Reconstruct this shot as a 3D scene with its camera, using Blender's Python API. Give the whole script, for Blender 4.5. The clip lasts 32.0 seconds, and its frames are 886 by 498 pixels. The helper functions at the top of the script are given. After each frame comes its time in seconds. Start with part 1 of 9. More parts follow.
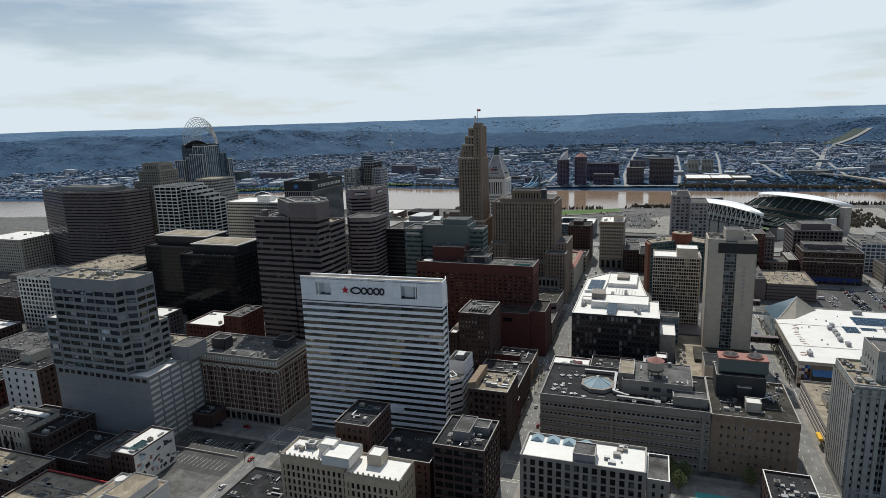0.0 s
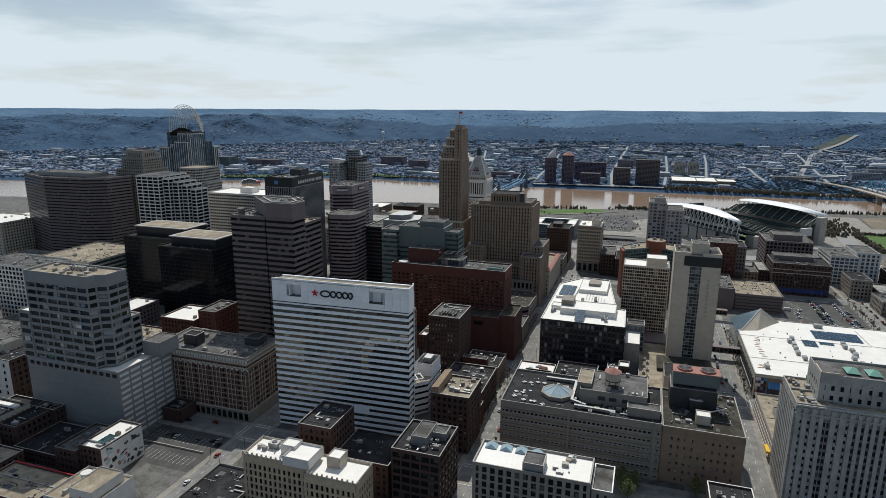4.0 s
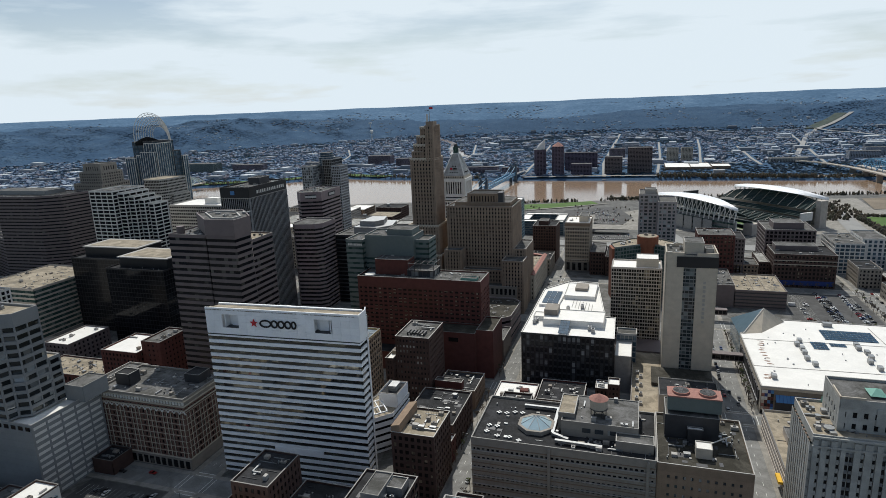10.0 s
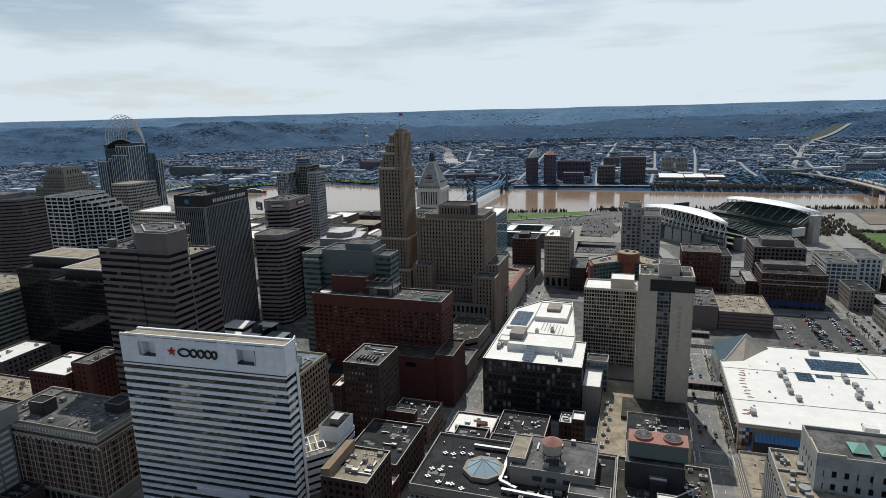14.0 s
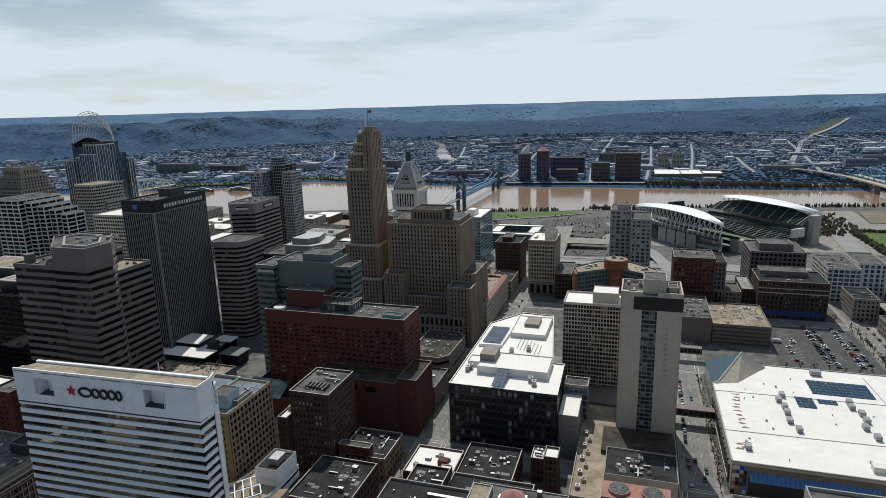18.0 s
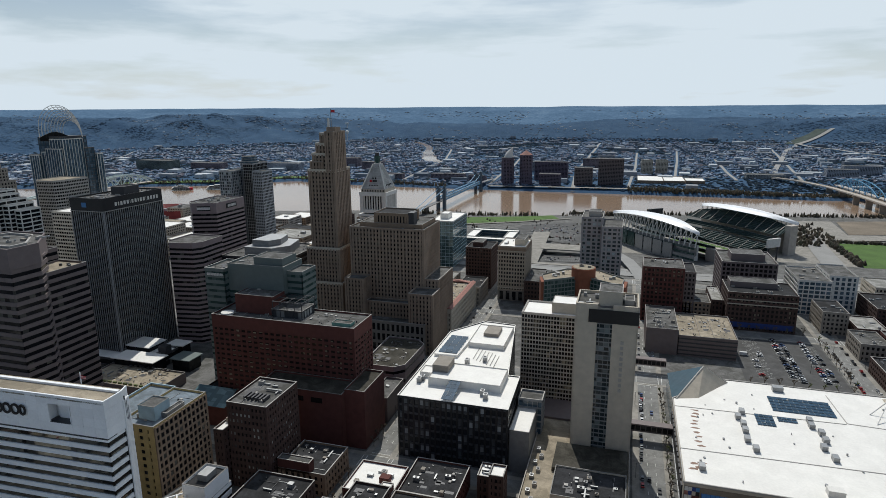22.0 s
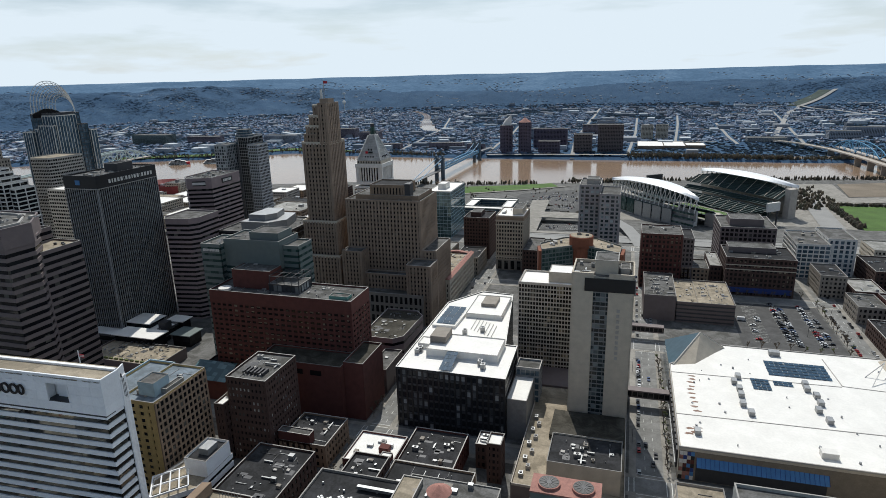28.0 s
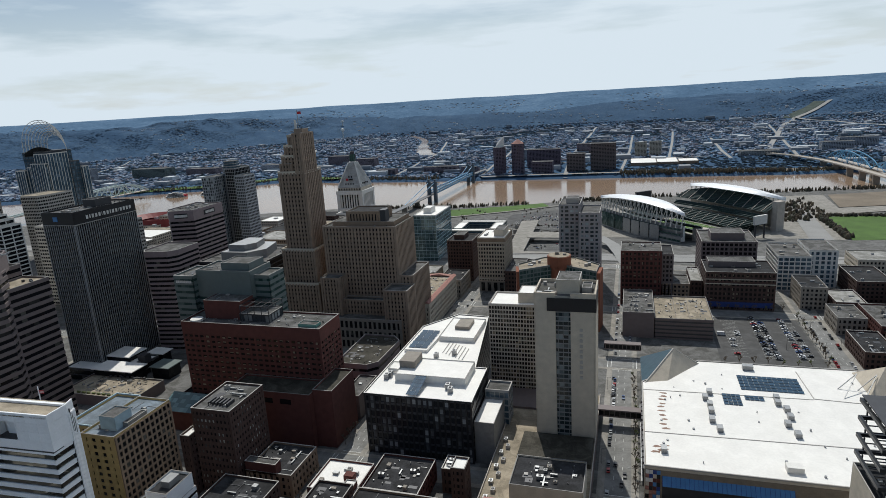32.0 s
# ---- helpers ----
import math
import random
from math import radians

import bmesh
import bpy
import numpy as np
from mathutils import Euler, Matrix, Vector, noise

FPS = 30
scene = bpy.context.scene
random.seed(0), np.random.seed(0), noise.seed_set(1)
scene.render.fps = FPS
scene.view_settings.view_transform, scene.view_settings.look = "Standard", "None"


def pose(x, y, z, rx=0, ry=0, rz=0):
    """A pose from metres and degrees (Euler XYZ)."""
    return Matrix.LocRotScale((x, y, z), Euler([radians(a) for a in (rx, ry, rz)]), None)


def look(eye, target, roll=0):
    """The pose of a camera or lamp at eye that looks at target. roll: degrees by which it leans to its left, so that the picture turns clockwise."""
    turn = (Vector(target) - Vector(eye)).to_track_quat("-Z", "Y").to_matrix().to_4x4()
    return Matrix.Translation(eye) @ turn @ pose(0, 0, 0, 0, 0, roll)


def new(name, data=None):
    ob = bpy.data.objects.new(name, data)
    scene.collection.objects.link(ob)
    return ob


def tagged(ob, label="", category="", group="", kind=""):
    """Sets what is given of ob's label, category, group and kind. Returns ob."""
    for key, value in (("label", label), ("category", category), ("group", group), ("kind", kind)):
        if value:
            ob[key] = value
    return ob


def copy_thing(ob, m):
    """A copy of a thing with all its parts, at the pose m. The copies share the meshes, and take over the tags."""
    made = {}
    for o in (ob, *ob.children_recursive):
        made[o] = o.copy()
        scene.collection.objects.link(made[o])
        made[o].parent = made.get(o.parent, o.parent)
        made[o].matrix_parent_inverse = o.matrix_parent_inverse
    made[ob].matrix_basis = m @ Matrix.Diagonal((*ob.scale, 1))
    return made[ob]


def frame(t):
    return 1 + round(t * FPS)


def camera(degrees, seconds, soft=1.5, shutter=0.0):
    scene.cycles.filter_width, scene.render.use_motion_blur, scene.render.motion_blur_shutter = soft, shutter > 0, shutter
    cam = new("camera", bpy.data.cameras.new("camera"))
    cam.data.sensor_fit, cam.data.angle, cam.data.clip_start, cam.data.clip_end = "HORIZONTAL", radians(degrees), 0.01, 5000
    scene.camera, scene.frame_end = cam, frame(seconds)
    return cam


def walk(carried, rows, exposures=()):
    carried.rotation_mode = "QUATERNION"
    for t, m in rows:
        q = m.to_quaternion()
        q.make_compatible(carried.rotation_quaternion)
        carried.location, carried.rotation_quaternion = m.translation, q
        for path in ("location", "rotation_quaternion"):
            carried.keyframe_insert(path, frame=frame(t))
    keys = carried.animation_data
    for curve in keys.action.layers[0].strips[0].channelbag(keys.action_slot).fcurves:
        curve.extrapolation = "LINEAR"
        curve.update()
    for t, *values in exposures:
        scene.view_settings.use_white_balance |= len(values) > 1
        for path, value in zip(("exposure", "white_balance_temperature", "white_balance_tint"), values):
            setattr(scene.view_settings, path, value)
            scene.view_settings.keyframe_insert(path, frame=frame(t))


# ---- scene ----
cam = camera(71.9, 32.0, 0.4)
PATH = [
    (0, (-1.024, -1.052, 181.464), (-1.672, 0.794, 181.047), -1.90),
    (0.5, (2.503, 1.840, 183.374), (1.857, 3.687, 182.961), -1.77),
    (1, (5.697, 3.359, 185.426), (5.055, 5.208, 185.014), -1.54),
    (1.5, (8.409, 3.108, 187.543), (7.777, 4.961, 187.132), -1.32),
    (2, (10.686, 2.025, 189.561), (10.061, 3.880, 189.149), -1.01),
    (2.5, (12.127, 0.637, 191.196), (11.504, 2.491, 190.780), -0.55),
    (3, (12.698, -1.026, 192.638), (12.078, 0.828, 192.214), -0.20),
    (3.5, (12.704, -2.374, 192.966), (12.086, -0.522, 192.532), 0.07),
    (4, (12.438, -2.717, 193.100), (11.824, -0.867, 192.650), 0.24),
    (4.5, (12.179, -1.809, 193.092), (11.566, 0.037, 192.627), 0.25),
    (6.5, (10.874, 9.436, 192.753), (10.269, 11.277, 192.259), -0.54),
    (7, (10.753, 13.926, 192.667), (10.149, 15.767, 192.172), -0.84),
    (7.5, (10.847, 19.046, 192.687), (10.244, 20.888, 192.192), -1.19),
    (8, (11.555, 24.648, 192.744), (10.954, 26.490, 192.249), -1.43),
    (8.5, (12.906, 30.660, 192.724), (12.304, 32.503, 192.235), -1.90),
    (9, (14.721, 36.681, 192.708), (14.116, 38.526, 192.227), -2.16),
    (9.5, (16.799, 42.873, 192.567), (16.193, 44.719, 192.094), -2.42),
    (10, (19.054, 48.746, 192.514), (18.445, 50.594, 192.050), -2.38),
    (10.5, (21.320, 54.200, 192.492), (20.710, 56.049, 192.036), -2.36),
    (11, (23.605, 59.150, 192.516), (22.998, 61.002, 192.066), -2.34),
    (11.5, (25.664, 63.965, 192.613), (25.059, 65.819, 192.168), -2.18),
    (12, (27.650, 68.792, 192.715), (27.046, 70.647, 192.274), -2.12),
    (12.5, (29.630, 73.482, 192.673), (29.025, 75.337, 192.232), -1.82),
    (13, (31.350, 77.885, 192.703), (30.747, 79.740, 192.261), -1.72),
    (13.5, (33.146, 82.384, 192.594), (32.541, 84.238, 192.149), -1.48),
    (14, (34.768, 87.084, 192.566), (34.163, 88.937, 192.119), -1.54),
    (14.5, (36.026, 92.269, 192.608), (35.421, 94.122, 192.159), -1.44),
    (16.5, (39.882, 114.428, 193.138), (39.279, 116.278, 192.677), -1.43),
    (17, (40.832, 120.314, 193.241), (40.230, 122.164, 192.778), -1.57),
    (17.5, (41.815, 126.320, 193.316), (41.214, 128.170, 192.852), -1.63),
    (18, (42.896, 132.578, 193.255), (42.296, 134.429, 192.792), -1.68),
    (18.5, (44.265, 138.914, 193.137), (43.666, 140.767, 192.681), -1.80),
    (19, (46.107, 144.496, 193.041), (45.506, 146.348, 192.586), -1.61),
    (19.5, (48.734, 148.575, 193.020), (48.132, 150.427, 192.565), -1.66),
    (20, (51.499, 151.186, 193.020), (50.898, 153.039, 192.566), -1.50),
    (20.5, (54.145, 152.544, 192.986), (53.551, 154.399, 192.533), -1.33),
    (21, (56.423, 152.918, 192.895), (55.845, 154.778, 192.440), -0.95),
    (21.5, (58.024, 152.610, 192.739), (57.454, 154.472, 192.283), -0.63),
    (22, (58.811, 151.758, 192.602), (58.245, 153.621, 192.144), -0.40),
    (22.5, (58.873, 150.664, 192.472), (58.311, 152.527, 192.008), -0.11),
    (23, (58.535, 149.705, 192.317), (57.976, 151.567, 191.849), 0.07),
    (23.5, (58.401, 148.739, 192.263), (57.842, 150.599, 191.785), 0.34),
    (24, (57.982, 148.146, 192.219), (57.421, 150.003, 191.731), 0.40),
    (24.5, (57.320, 148.168, 192.163), (56.761, 150.022, 191.663), 0.38),
    (25, (56.871, 148.742, 192.068), (56.313, 150.593, 191.555), 0.37),
    (25.5, (56.968, 149.474, 192.197), (56.410, 151.321, 191.669), 0.29),
    (27.5, (59.961, 153.269, 193.129), (59.403, 155.108, 192.573), -1.10),
    (28, (61.547, 154.065, 193.315), (60.983, 155.902, 192.761), -1.54),
    (28.5, (63.586, 154.593, 193.429), (63.022, 156.432, 192.883), -2.01),
    (29, (65.880, 155.428, 193.453), (65.313, 157.270, 192.918), -2.34),
    (29.5, (68.294, 156.361, 193.472), (67.727, 158.205, 192.945), -2.72),
    (30, (70.872, 157.420, 193.452), (70.302, 159.265, 192.932), -3.00),
    (30.5, (73.701, 158.248, 193.460), (73.130, 160.096, 192.951), -3.17),
    (31, (76.852, 158.796, 193.511), (76.278, 160.646, 193.013), -3.43),
    (31.5, (80.576, 158.915, 193.565), (79.997, 160.766, 193.076), -3.47),
    (32, (84.746, 158.676, 193.646), (84.161, 160.527, 193.165), -3.54),
]
walk(cam, [(t, look(eye, goal, roll)) for t, eye, goal, roll in PATH], [(0, 0.03, 6290, 8), (4.5, 0.03, 6290, 8), (7, 0.16, 6290, 8), (9, 0.13, 6290, 8), (13, 0.04, 6290, 8), (18, 0.0, 6290, 8), (23, -0.04, 6200, 8), (26, 0.05, 6200, 8), (27.5, 0.13, 6200, 8), (29, 0.11, 6200, 8), (32, 0.0, 6200, 8)])

# ---- world and sun ----
SUN_AZ, SUN_EL = 17.0, 52.0     # degrees left of +y, and above the horizon
world = bpy.data.worlds.new("sky")
scene.world = world
world.use_nodes = True
wt = world.node_tree
wt.nodes.clear()
w_out = wt.nodes.new("ShaderNodeOutputWorld")
w_bg = wt.nodes.new("ShaderNodeBackground")
w_sky = wt.nodes.new("ShaderNodeTexSky")
w_sky.sky_type = 'NISHITA'
w_sky.sun_disc = False
w_sky.sun_elevation = radians(SUN_EL)
w_sky.sun_rotation = radians(-SUN_AZ)
w_sky.air_density, w_sky.dust_density, w_sky.ozone_density = 1.0, 0.8, 1.4
w_bg.inputs["Strength"].default_value = 0.067
# thin high cloud, drawn out in long soft veils
w_co = wt.nodes.new("ShaderNodeTexCoord")
w_map = wt.nodes.new("ShaderNodeMapping")
w_map.inputs["Scale"].default_value = (1.1, 1.6, 8.0)
w_map.inputs["Rotation"].default_value = (0.05, 0.1, 0.3)
w_noise = wt.nodes.new("ShaderNodeTexNoise")
w_noise.inputs["Scale"].default_value = 1.6
w_noise.inputs["Detail"].default_value = 6
w_noise.inputs["Roughness"].default_value = 0.55
w_ramp = wt.nodes.new("ShaderNodeValToRGB")
w_ramp.color_ramp.elements[0].position = 0.40
w_ramp.color_ramp.elements[1].position = 0.58
w_mix = wt.nodes.new("ShaderNodeMix")
w_mix.data_type = 'RGBA'
w_mix.inputs["B"].default_value = (10.6, 11.6, 12.3, 1)
w_scale = wt.nodes.new("ShaderNodeMath")
w_scale.operation = 'MULTIPLY_ADD'
w_scale.inputs[1].default_value = 0.95
w_scale.inputs[2].default_value = 0.0
w_sep = wt.nodes.new("ShaderNodeSeparateXYZ")
w_fwd = wt.nodes.new("ShaderNodeMapRange")
w_fwd.inputs["From Min"].default_value, w_fwd.inputs["From Max"].default_value = -0.7, 0.9
w_fwd.inputs["To Min"].default_value, w_fwd.inputs["To Max"].default_value = 0.12, 1.0
w_low = wt.nodes.new("ShaderNodeMapRange")
w_low.inputs["From Min"].default_value, w_low.inputs["From Max"].default_value = 0.0, 0.22
w_low.inputs["To Min"].default_value, w_low.inputs["To Max"].default_value = 0.85, 0.0
w_add = wt.nodes.new("ShaderNodeMath")
w_add.operation = 'ADD'
w_mul = wt.nodes.new("ShaderNodeMath")
w_mul.operation = 'MULTIPLY'
w_mul.use_clamp = True
L = wt.links.new
L(w_co.outputs["Generated"], w_map.inputs["Vector"])
L(w_map.outputs[0], w_noise.inputs["Vector"])
L(w_noise.outputs["Fac"], w_ramp.inputs["Fac"])
L(w_ramp.outputs["Color"], w_scale.inputs[0])
L(w_co.outputs["Generated"], w_sep.inputs[0])
L(w_sep.outputs["Y"], w_fwd.inputs["Value"])
L(w_sep.outputs["Z"], w_low.inputs["Value"])
L(w_scale.outputs[0], w_add.inputs[0])
L(w_low.outputs[0], w_add.inputs[1])
L(w_add.outputs[0], w_mul.inputs[0])
L(w_fwd.outputs[0], w_mul.inputs[1])
L(w_mul.outputs[0], w_mix.inputs["Factor"])
L(w_sky.outputs[0], w_mix.inputs["A"])
L(w_mix.outputs["Result"], w_bg.inputs["Color"])
L(w_bg.outputs[0], w_out.inputs["Surface"])

sun = new("sun", bpy.data.lights.new("sun", 'SUN'))
sun.data.energy, sun.data.angle, sun.data.color = 3.4, radians(0.53), (1.0, 0.95, 0.86)
sa, se = radians(SUN_AZ), radians(SUN_EL)
sun.matrix_world = look((0, 0, 400), (math.sin(sa) * math.cos(se), -math.cos(sa) * math.cos(se), 400 - math.sin(se)))


# ---- materials ----
def mat(name, color, rough=0.8, metal=0.0, var=0.25, scale=0.3, fine=3.0, bump=0.0, tint=0.0, spec=0.4, stain=0.0):
    """A worn surface: two scales of noise over a base colour, an optional shift from object to object, and fine relief."""
    m = bpy.data.materials.new(name)
    m.use_nodes = True
    t = m.node_tree
    b = t.nodes["Principled BSDF"]
    b.inputs["Roughness"].default_value = rough
    b.inputs["Metallic"].default_value = metal
    b.inputs["Specular IOR Level"].default_value = spec
    geo = t.nodes.new("ShaderNodeNewGeometry")
    n1 = t.nodes.new("ShaderNodeTexNoise")
    n1.inputs["Scale"].default_value = scale
    n1.inputs["Detail"].default_value = 5
    n2 = t.nodes.new("ShaderNodeTexNoise")
    n2.inputs["Scale"].default_value = fine
    n2.inputs["Detail"].default_value = 3
    t.links.new(geo.outputs["Position"], n1.inputs["Vector"])
    t.links.new(geo.outputs["Position"], n2.inputs["Vector"])
    mul = t.nodes.new("ShaderNodeMath")
    mul.operation = 'MULTIPLY_ADD'
    mul.inputs[1].default_value = 0.45
    add = t.nodes.new("ShaderNodeMath")
    add.operation = 'MULTIPLY'
    add.inputs[1].default_value = 0.55
    t.links.new(n1.outputs["Fac"], add.inputs[0])
    t.links.new(n2.outputs["Fac"], mul.inputs[0])
    t.links.new(add.outputs[0], mul.inputs[2])
    ramp = t.nodes.new("ShaderNodeValToRGB")
    lo, hi = 1 - var, 1 + var
    ramp.color_ramp.elements[0].position = 0.3
    ramp.color_ramp.elements[1].position = 0.7
    ramp.color_ramp.elements[0].color = (*[c * lo for c in color], 1)
    ramp.color_ramp.elements[1].color = (*[min(1, c * hi) for c in color], 1)
    t.links.new(mul.outputs[0], ramp.inputs["Fac"])
    last = ramp.outputs["Color"]
    if stain:
        n3 = t.nodes.new("ShaderNodeTexNoise")
        n3.inputs["Scale"].default_value = 0.11
        n3.inputs["Detail"].default_value = 9
        n3.inputs["Roughness"].default_value = 0.68
        n3.inputs["Distortion"].default_value = 0.8
        r3 = t.nodes.new("ShaderNodeValToRGB")
        r3.color_ramp.elements[0].position, r3.color_ramp.elements[1].position = 0.42, 0.6
        r3.color_ramp.elements[0].color = (1 - stain, 1 - stain, 1 - stain * 1.05, 1)
        mx = t.nodes.new("ShaderNodeMix")
        mx.data_type, mx.blend_type = 'RGBA', 'MULTIPLY'
        mx.inputs["Factor"].default_value = 1.0
        t.links.new(geo.outputs["Position"], n3.inputs["Vector"])
        t.links.new(n3.outputs["Fac"], r3.inputs["Fac"])
        t.links.new(last, mx.inputs["A"])
        t.links.new(r3.outputs["Color"], mx.inputs["B"])
        last = mx.outputs["Result"]
    if tint:
        info = t.nodes.new("ShaderNodeObjectInfo")
        hsv = t.nodes.new("ShaderNodeHueSaturation")
        rng = t.nodes.new("ShaderNodeMapRange")
        rng.inputs["To Min"].default_value, rng.inputs["To Max"].default_value = 1 - tint, 1 + tint
        t.links.new(info.outputs["Random"], rng.inputs["Value"])
        t.links.new(rng.outputs[0], hsv.inputs["Value"])
        t.links.new(last, hsv.inputs["Color"])
        last = hsv.outputs["Color"]
    t.links.new(last, b.inputs["Base Color"])
    if bump:
        bp = t.nodes.new("ShaderNodeBump")
        bp.inputs["Strength"].default_value = bump
        bp.inputs["Distance"].default_value = 0.2
        t.links.new(n2.outputs["Fac"], bp.inputs["Height"])
        t.links.new(bp.outputs[0], b.inputs["Normal"])
    return m


def glass_mat(name, color, light, rough=0.08, cell=(3.0, 3.0, 3.9), share=0.16, spec=0.16):
    """Window glass: dark, mirror-like, some bays paler for blinds down and for painted reflections."""
    m = bpy.data.materials.new(name)
    m.use_nodes = True
    t = m.node_tree
    b = t.nodes["Principled BSDF"]
    b.inputs["Roughness"].default_value = rough
    b.inputs["Specular IOR Level"].default_value = spec
    geo = t.nodes.new("ShaderNodeNewGeometry")
    snap = t.nodes.new("ShaderNodeVectorMath")
    snap.operation = 'SNAP'
    snap.inputs[1].default_value = cell
    t.links.new(geo.outputs["Position"], snap.inputs[0])
    wn = t.nodes.new("ShaderNodeTexWhiteNoise")
    t.links.new(snap.outputs[0], wn.inputs["Vector"])
    ramp = t.nodes.new("ShaderNodeValToRGB")
    ramp.color_ramp.elements[0].position = 1 - share
    ramp.color_ramp.elements[1].position = 1.0
    ramp.color_ramp.elements[0].color = (*color, 1)
    ramp.color_ramp.elements[1].color = (*light, 1)
    t.links.new(wn.outputs["Value"], ramp.inputs["Fac"])
    t.links.new(ramp.outputs["Color"], b.inputs["Base Color"])
    return m


ASPHALT = mat("asphalt", (0.085, 0.083, 0.082), 0.9, var=0.25, scale=0.08, fine=1.2, stain=0.3)
ROAD = mat("worn_road", (0.225, 0.222, 0.214), 0.9, var=0.2, scale=0.08, fine=1.2, stain=0.3)
CITYGROUND = mat("paved_ground", (0.15, 0.146, 0.14), 0.9, var=0.3, scale=0.05, fine=0.8, stain=0.5)
PAVE = mat("concrete_pavement", (0.30, 0.28, 0.25), 0.9, var=0.15, scale=0.2, fine=2, stain=0.3)
LINE = mat("road_paint", (0.7, 0.7, 0.66), 0.7, var=0.2, fine=2)
ROOF_DARK = mat("bitumen_roof", (0.042, 0.042, 0.045), 0.9, var=0.4, scale=0.12, fine=1.0, stain=0.45, spec=0.15)
ROOF_GREY = mat("gravel_roof", (0.15, 0.146, 0.142), 0.9, var=0.34, scale=0.12, fine=1.5, stain=0.55, spec=0.2)
ROOF_BROWN = mat("mossy_brown_roof", (0.075, 0.069, 0.057), 0.9, var=0.35, scale=0.12, fine=1.5, stain=0.5, spec=0.15)
ROOF_TAN = mat("tan_roof", (0.35, 0.295, 0.22), 0.9, var=0.25, scale=0.12, fine=1.5, stain=0.4)
ROOF_WHITE = mat("white_membrane_roof", (0.8, 0.775, 0.73), 0.6, var=0.07, scale=0.1, fine=0.8, stain=0.06)
WHITE = mat("white_panel", (0.9, 0.905, 0.91), 0.3, var=0.07, scale=0.2, fine=1.5, tint=0.04)
EDGE = mat("metal_roof_edge", (0.29, 0.275, 0.255), 0.6, var=0.2, tint=0.45)
COPING = mat("pale_coping", (0.36, 0.34, 0.315), 0.6, var=0.15)
BRICK_RED = mat("red_brick", (0.105, 0.037, 0.03), 0.9, var=0.25, scale=0.3, fine=4, tint=0.08)
BRICK_DARK = mat("dark_brown_brick", (0.075, 0.044, 0.036), 0.9, var=0.25, scale=0.3, fine=4, tint=0.08)
BRICK_BROWN = mat("brown_brick", (0.15, 0.085, 0.065), 0.9, var=0.22, scale=0.3, fine=4, tint=0.08)
STAIN = mat("dried_rust_stain", (0.26, 0.17, 0.13), 0.9, var=0.4, scale=0.5, fine=3)
PROW = mat("blue_grey_glazing", (0.1, 0.15, 0.185), 0.12, var=0.12, scale=0.3, spec=0.6)
ROOF_SLATE = mat("blue_grey_roof_felt", (0.2, 0.24, 0.28), 0.9, var=0.25, scale=0.2, fine=2, stain=0.4)
CREAM_BRICK = mat("cream_brick", (0.4, 0.335, 0.26), 0.88, var=0.2, scale=0.3, fine=4, tint=0.06)
BUFF_TERRACOTTA = mat("buff_terracotta", (0.52, 0.42, 0.29), 0.75, var=0.2, scale=0.3, fine=3, tint=0.06)
BRICK_DECO = mat("weathered_buff_brick", (0.298, 0.222, 0.164), 0.9, var=0.25, scale=0.12, fine=4, tint=0.06)
SPANDREL_DECO = mat("brown_brick_spandrel", (0.21, 0.155, 0.112), 0.8, var=0.2)
BRICK_TAN = mat("buff_brick", (0.26, 0.185, 0.128), 0.9, var=0.22, scale=0.3, fine=4, tint=0.06)
YELLOW = mat("yellow_painted_brick", (0.5, 0.36, 0.15), 0.85, var=0.2, scale=0.3, fine=3, tint=0.06)
STONE = mat("grey_limestone", (0.27, 0.24, 0.205), 0.85, var=0.2, scale=0.25, fine=3, tint=0.06)
STONE_PALE = mat("pale_limestone", (0.5, 0.44, 0.355), 0.85, var=0.18, scale=0.25, fine=3, tint=0.05)
STONE_WHITE = mat("white_terracotta", (0.68, 0.66, 0.62), 0.7, var=0.15, scale=0.3, fine=3, tint=0.05)
CONCRETE = mat("concrete", (0.43, 0.385, 0.34), 0.85, var=0.18, scale=0.2, fine=2.5, tint=0.05)
CONC_BROWN = mat("brown_granite_panel", (0.15, 0.12, 0.117), 0.6, var=0.15, scale=0.3, fine=3, tint=0.05)
CONC_PINK = mat("pink_granite_panel", (0.27, 0.21, 0.21), 0.6, var=0.15, scale=0.3, fine=3, tint=0.05)
BLACK = mat("black_metal_panel", (0.022, 0.023, 0.026), 0.35, metal=0.2, var=0.2, scale=0.3, fine=2)
FIN = mat("grey_aluminium_fin", (0.27, 0.275, 0.28), 0.45, metal=0.0, var=0.12, fine=2)
METAL = mat("galvanised_metal", (0.3, 0.305, 0.31), 0.45, metal=0.6, var=0.2, scale=0.5, fine=4)
GREENPANEL = mat("grey_green_panel", (0.135, 0.165, 0.158), 0.5, var=0.12, fine=2, tint=0.05)
RUST = mat("rusty_metal", (0.32, 0.155, 0.125), 0.8, var=0.35, scale=0.6, fine=4)
COPPER = mat("green_copper", (0.16, 0.34, 0.28), 0.7, var=0.2)
BLUE = mat("blue_awning", (0.07, 0.2, 0.42), 0.55, var=0.15)
BRIDGE_BLUE = mat("blue_painted_steel", (0.13, 0.33, 0.52), 0.55, var=0.12)
STEEL_DARK = mat("dark_steel", (0.06, 0.06, 0.065), 0.5, metal=0.4, var=0.2)
GRASS = mat("grass", (0.07, 0.13, 0.025), 0.95, var=0.35, scale=0.05, fine=1.2)
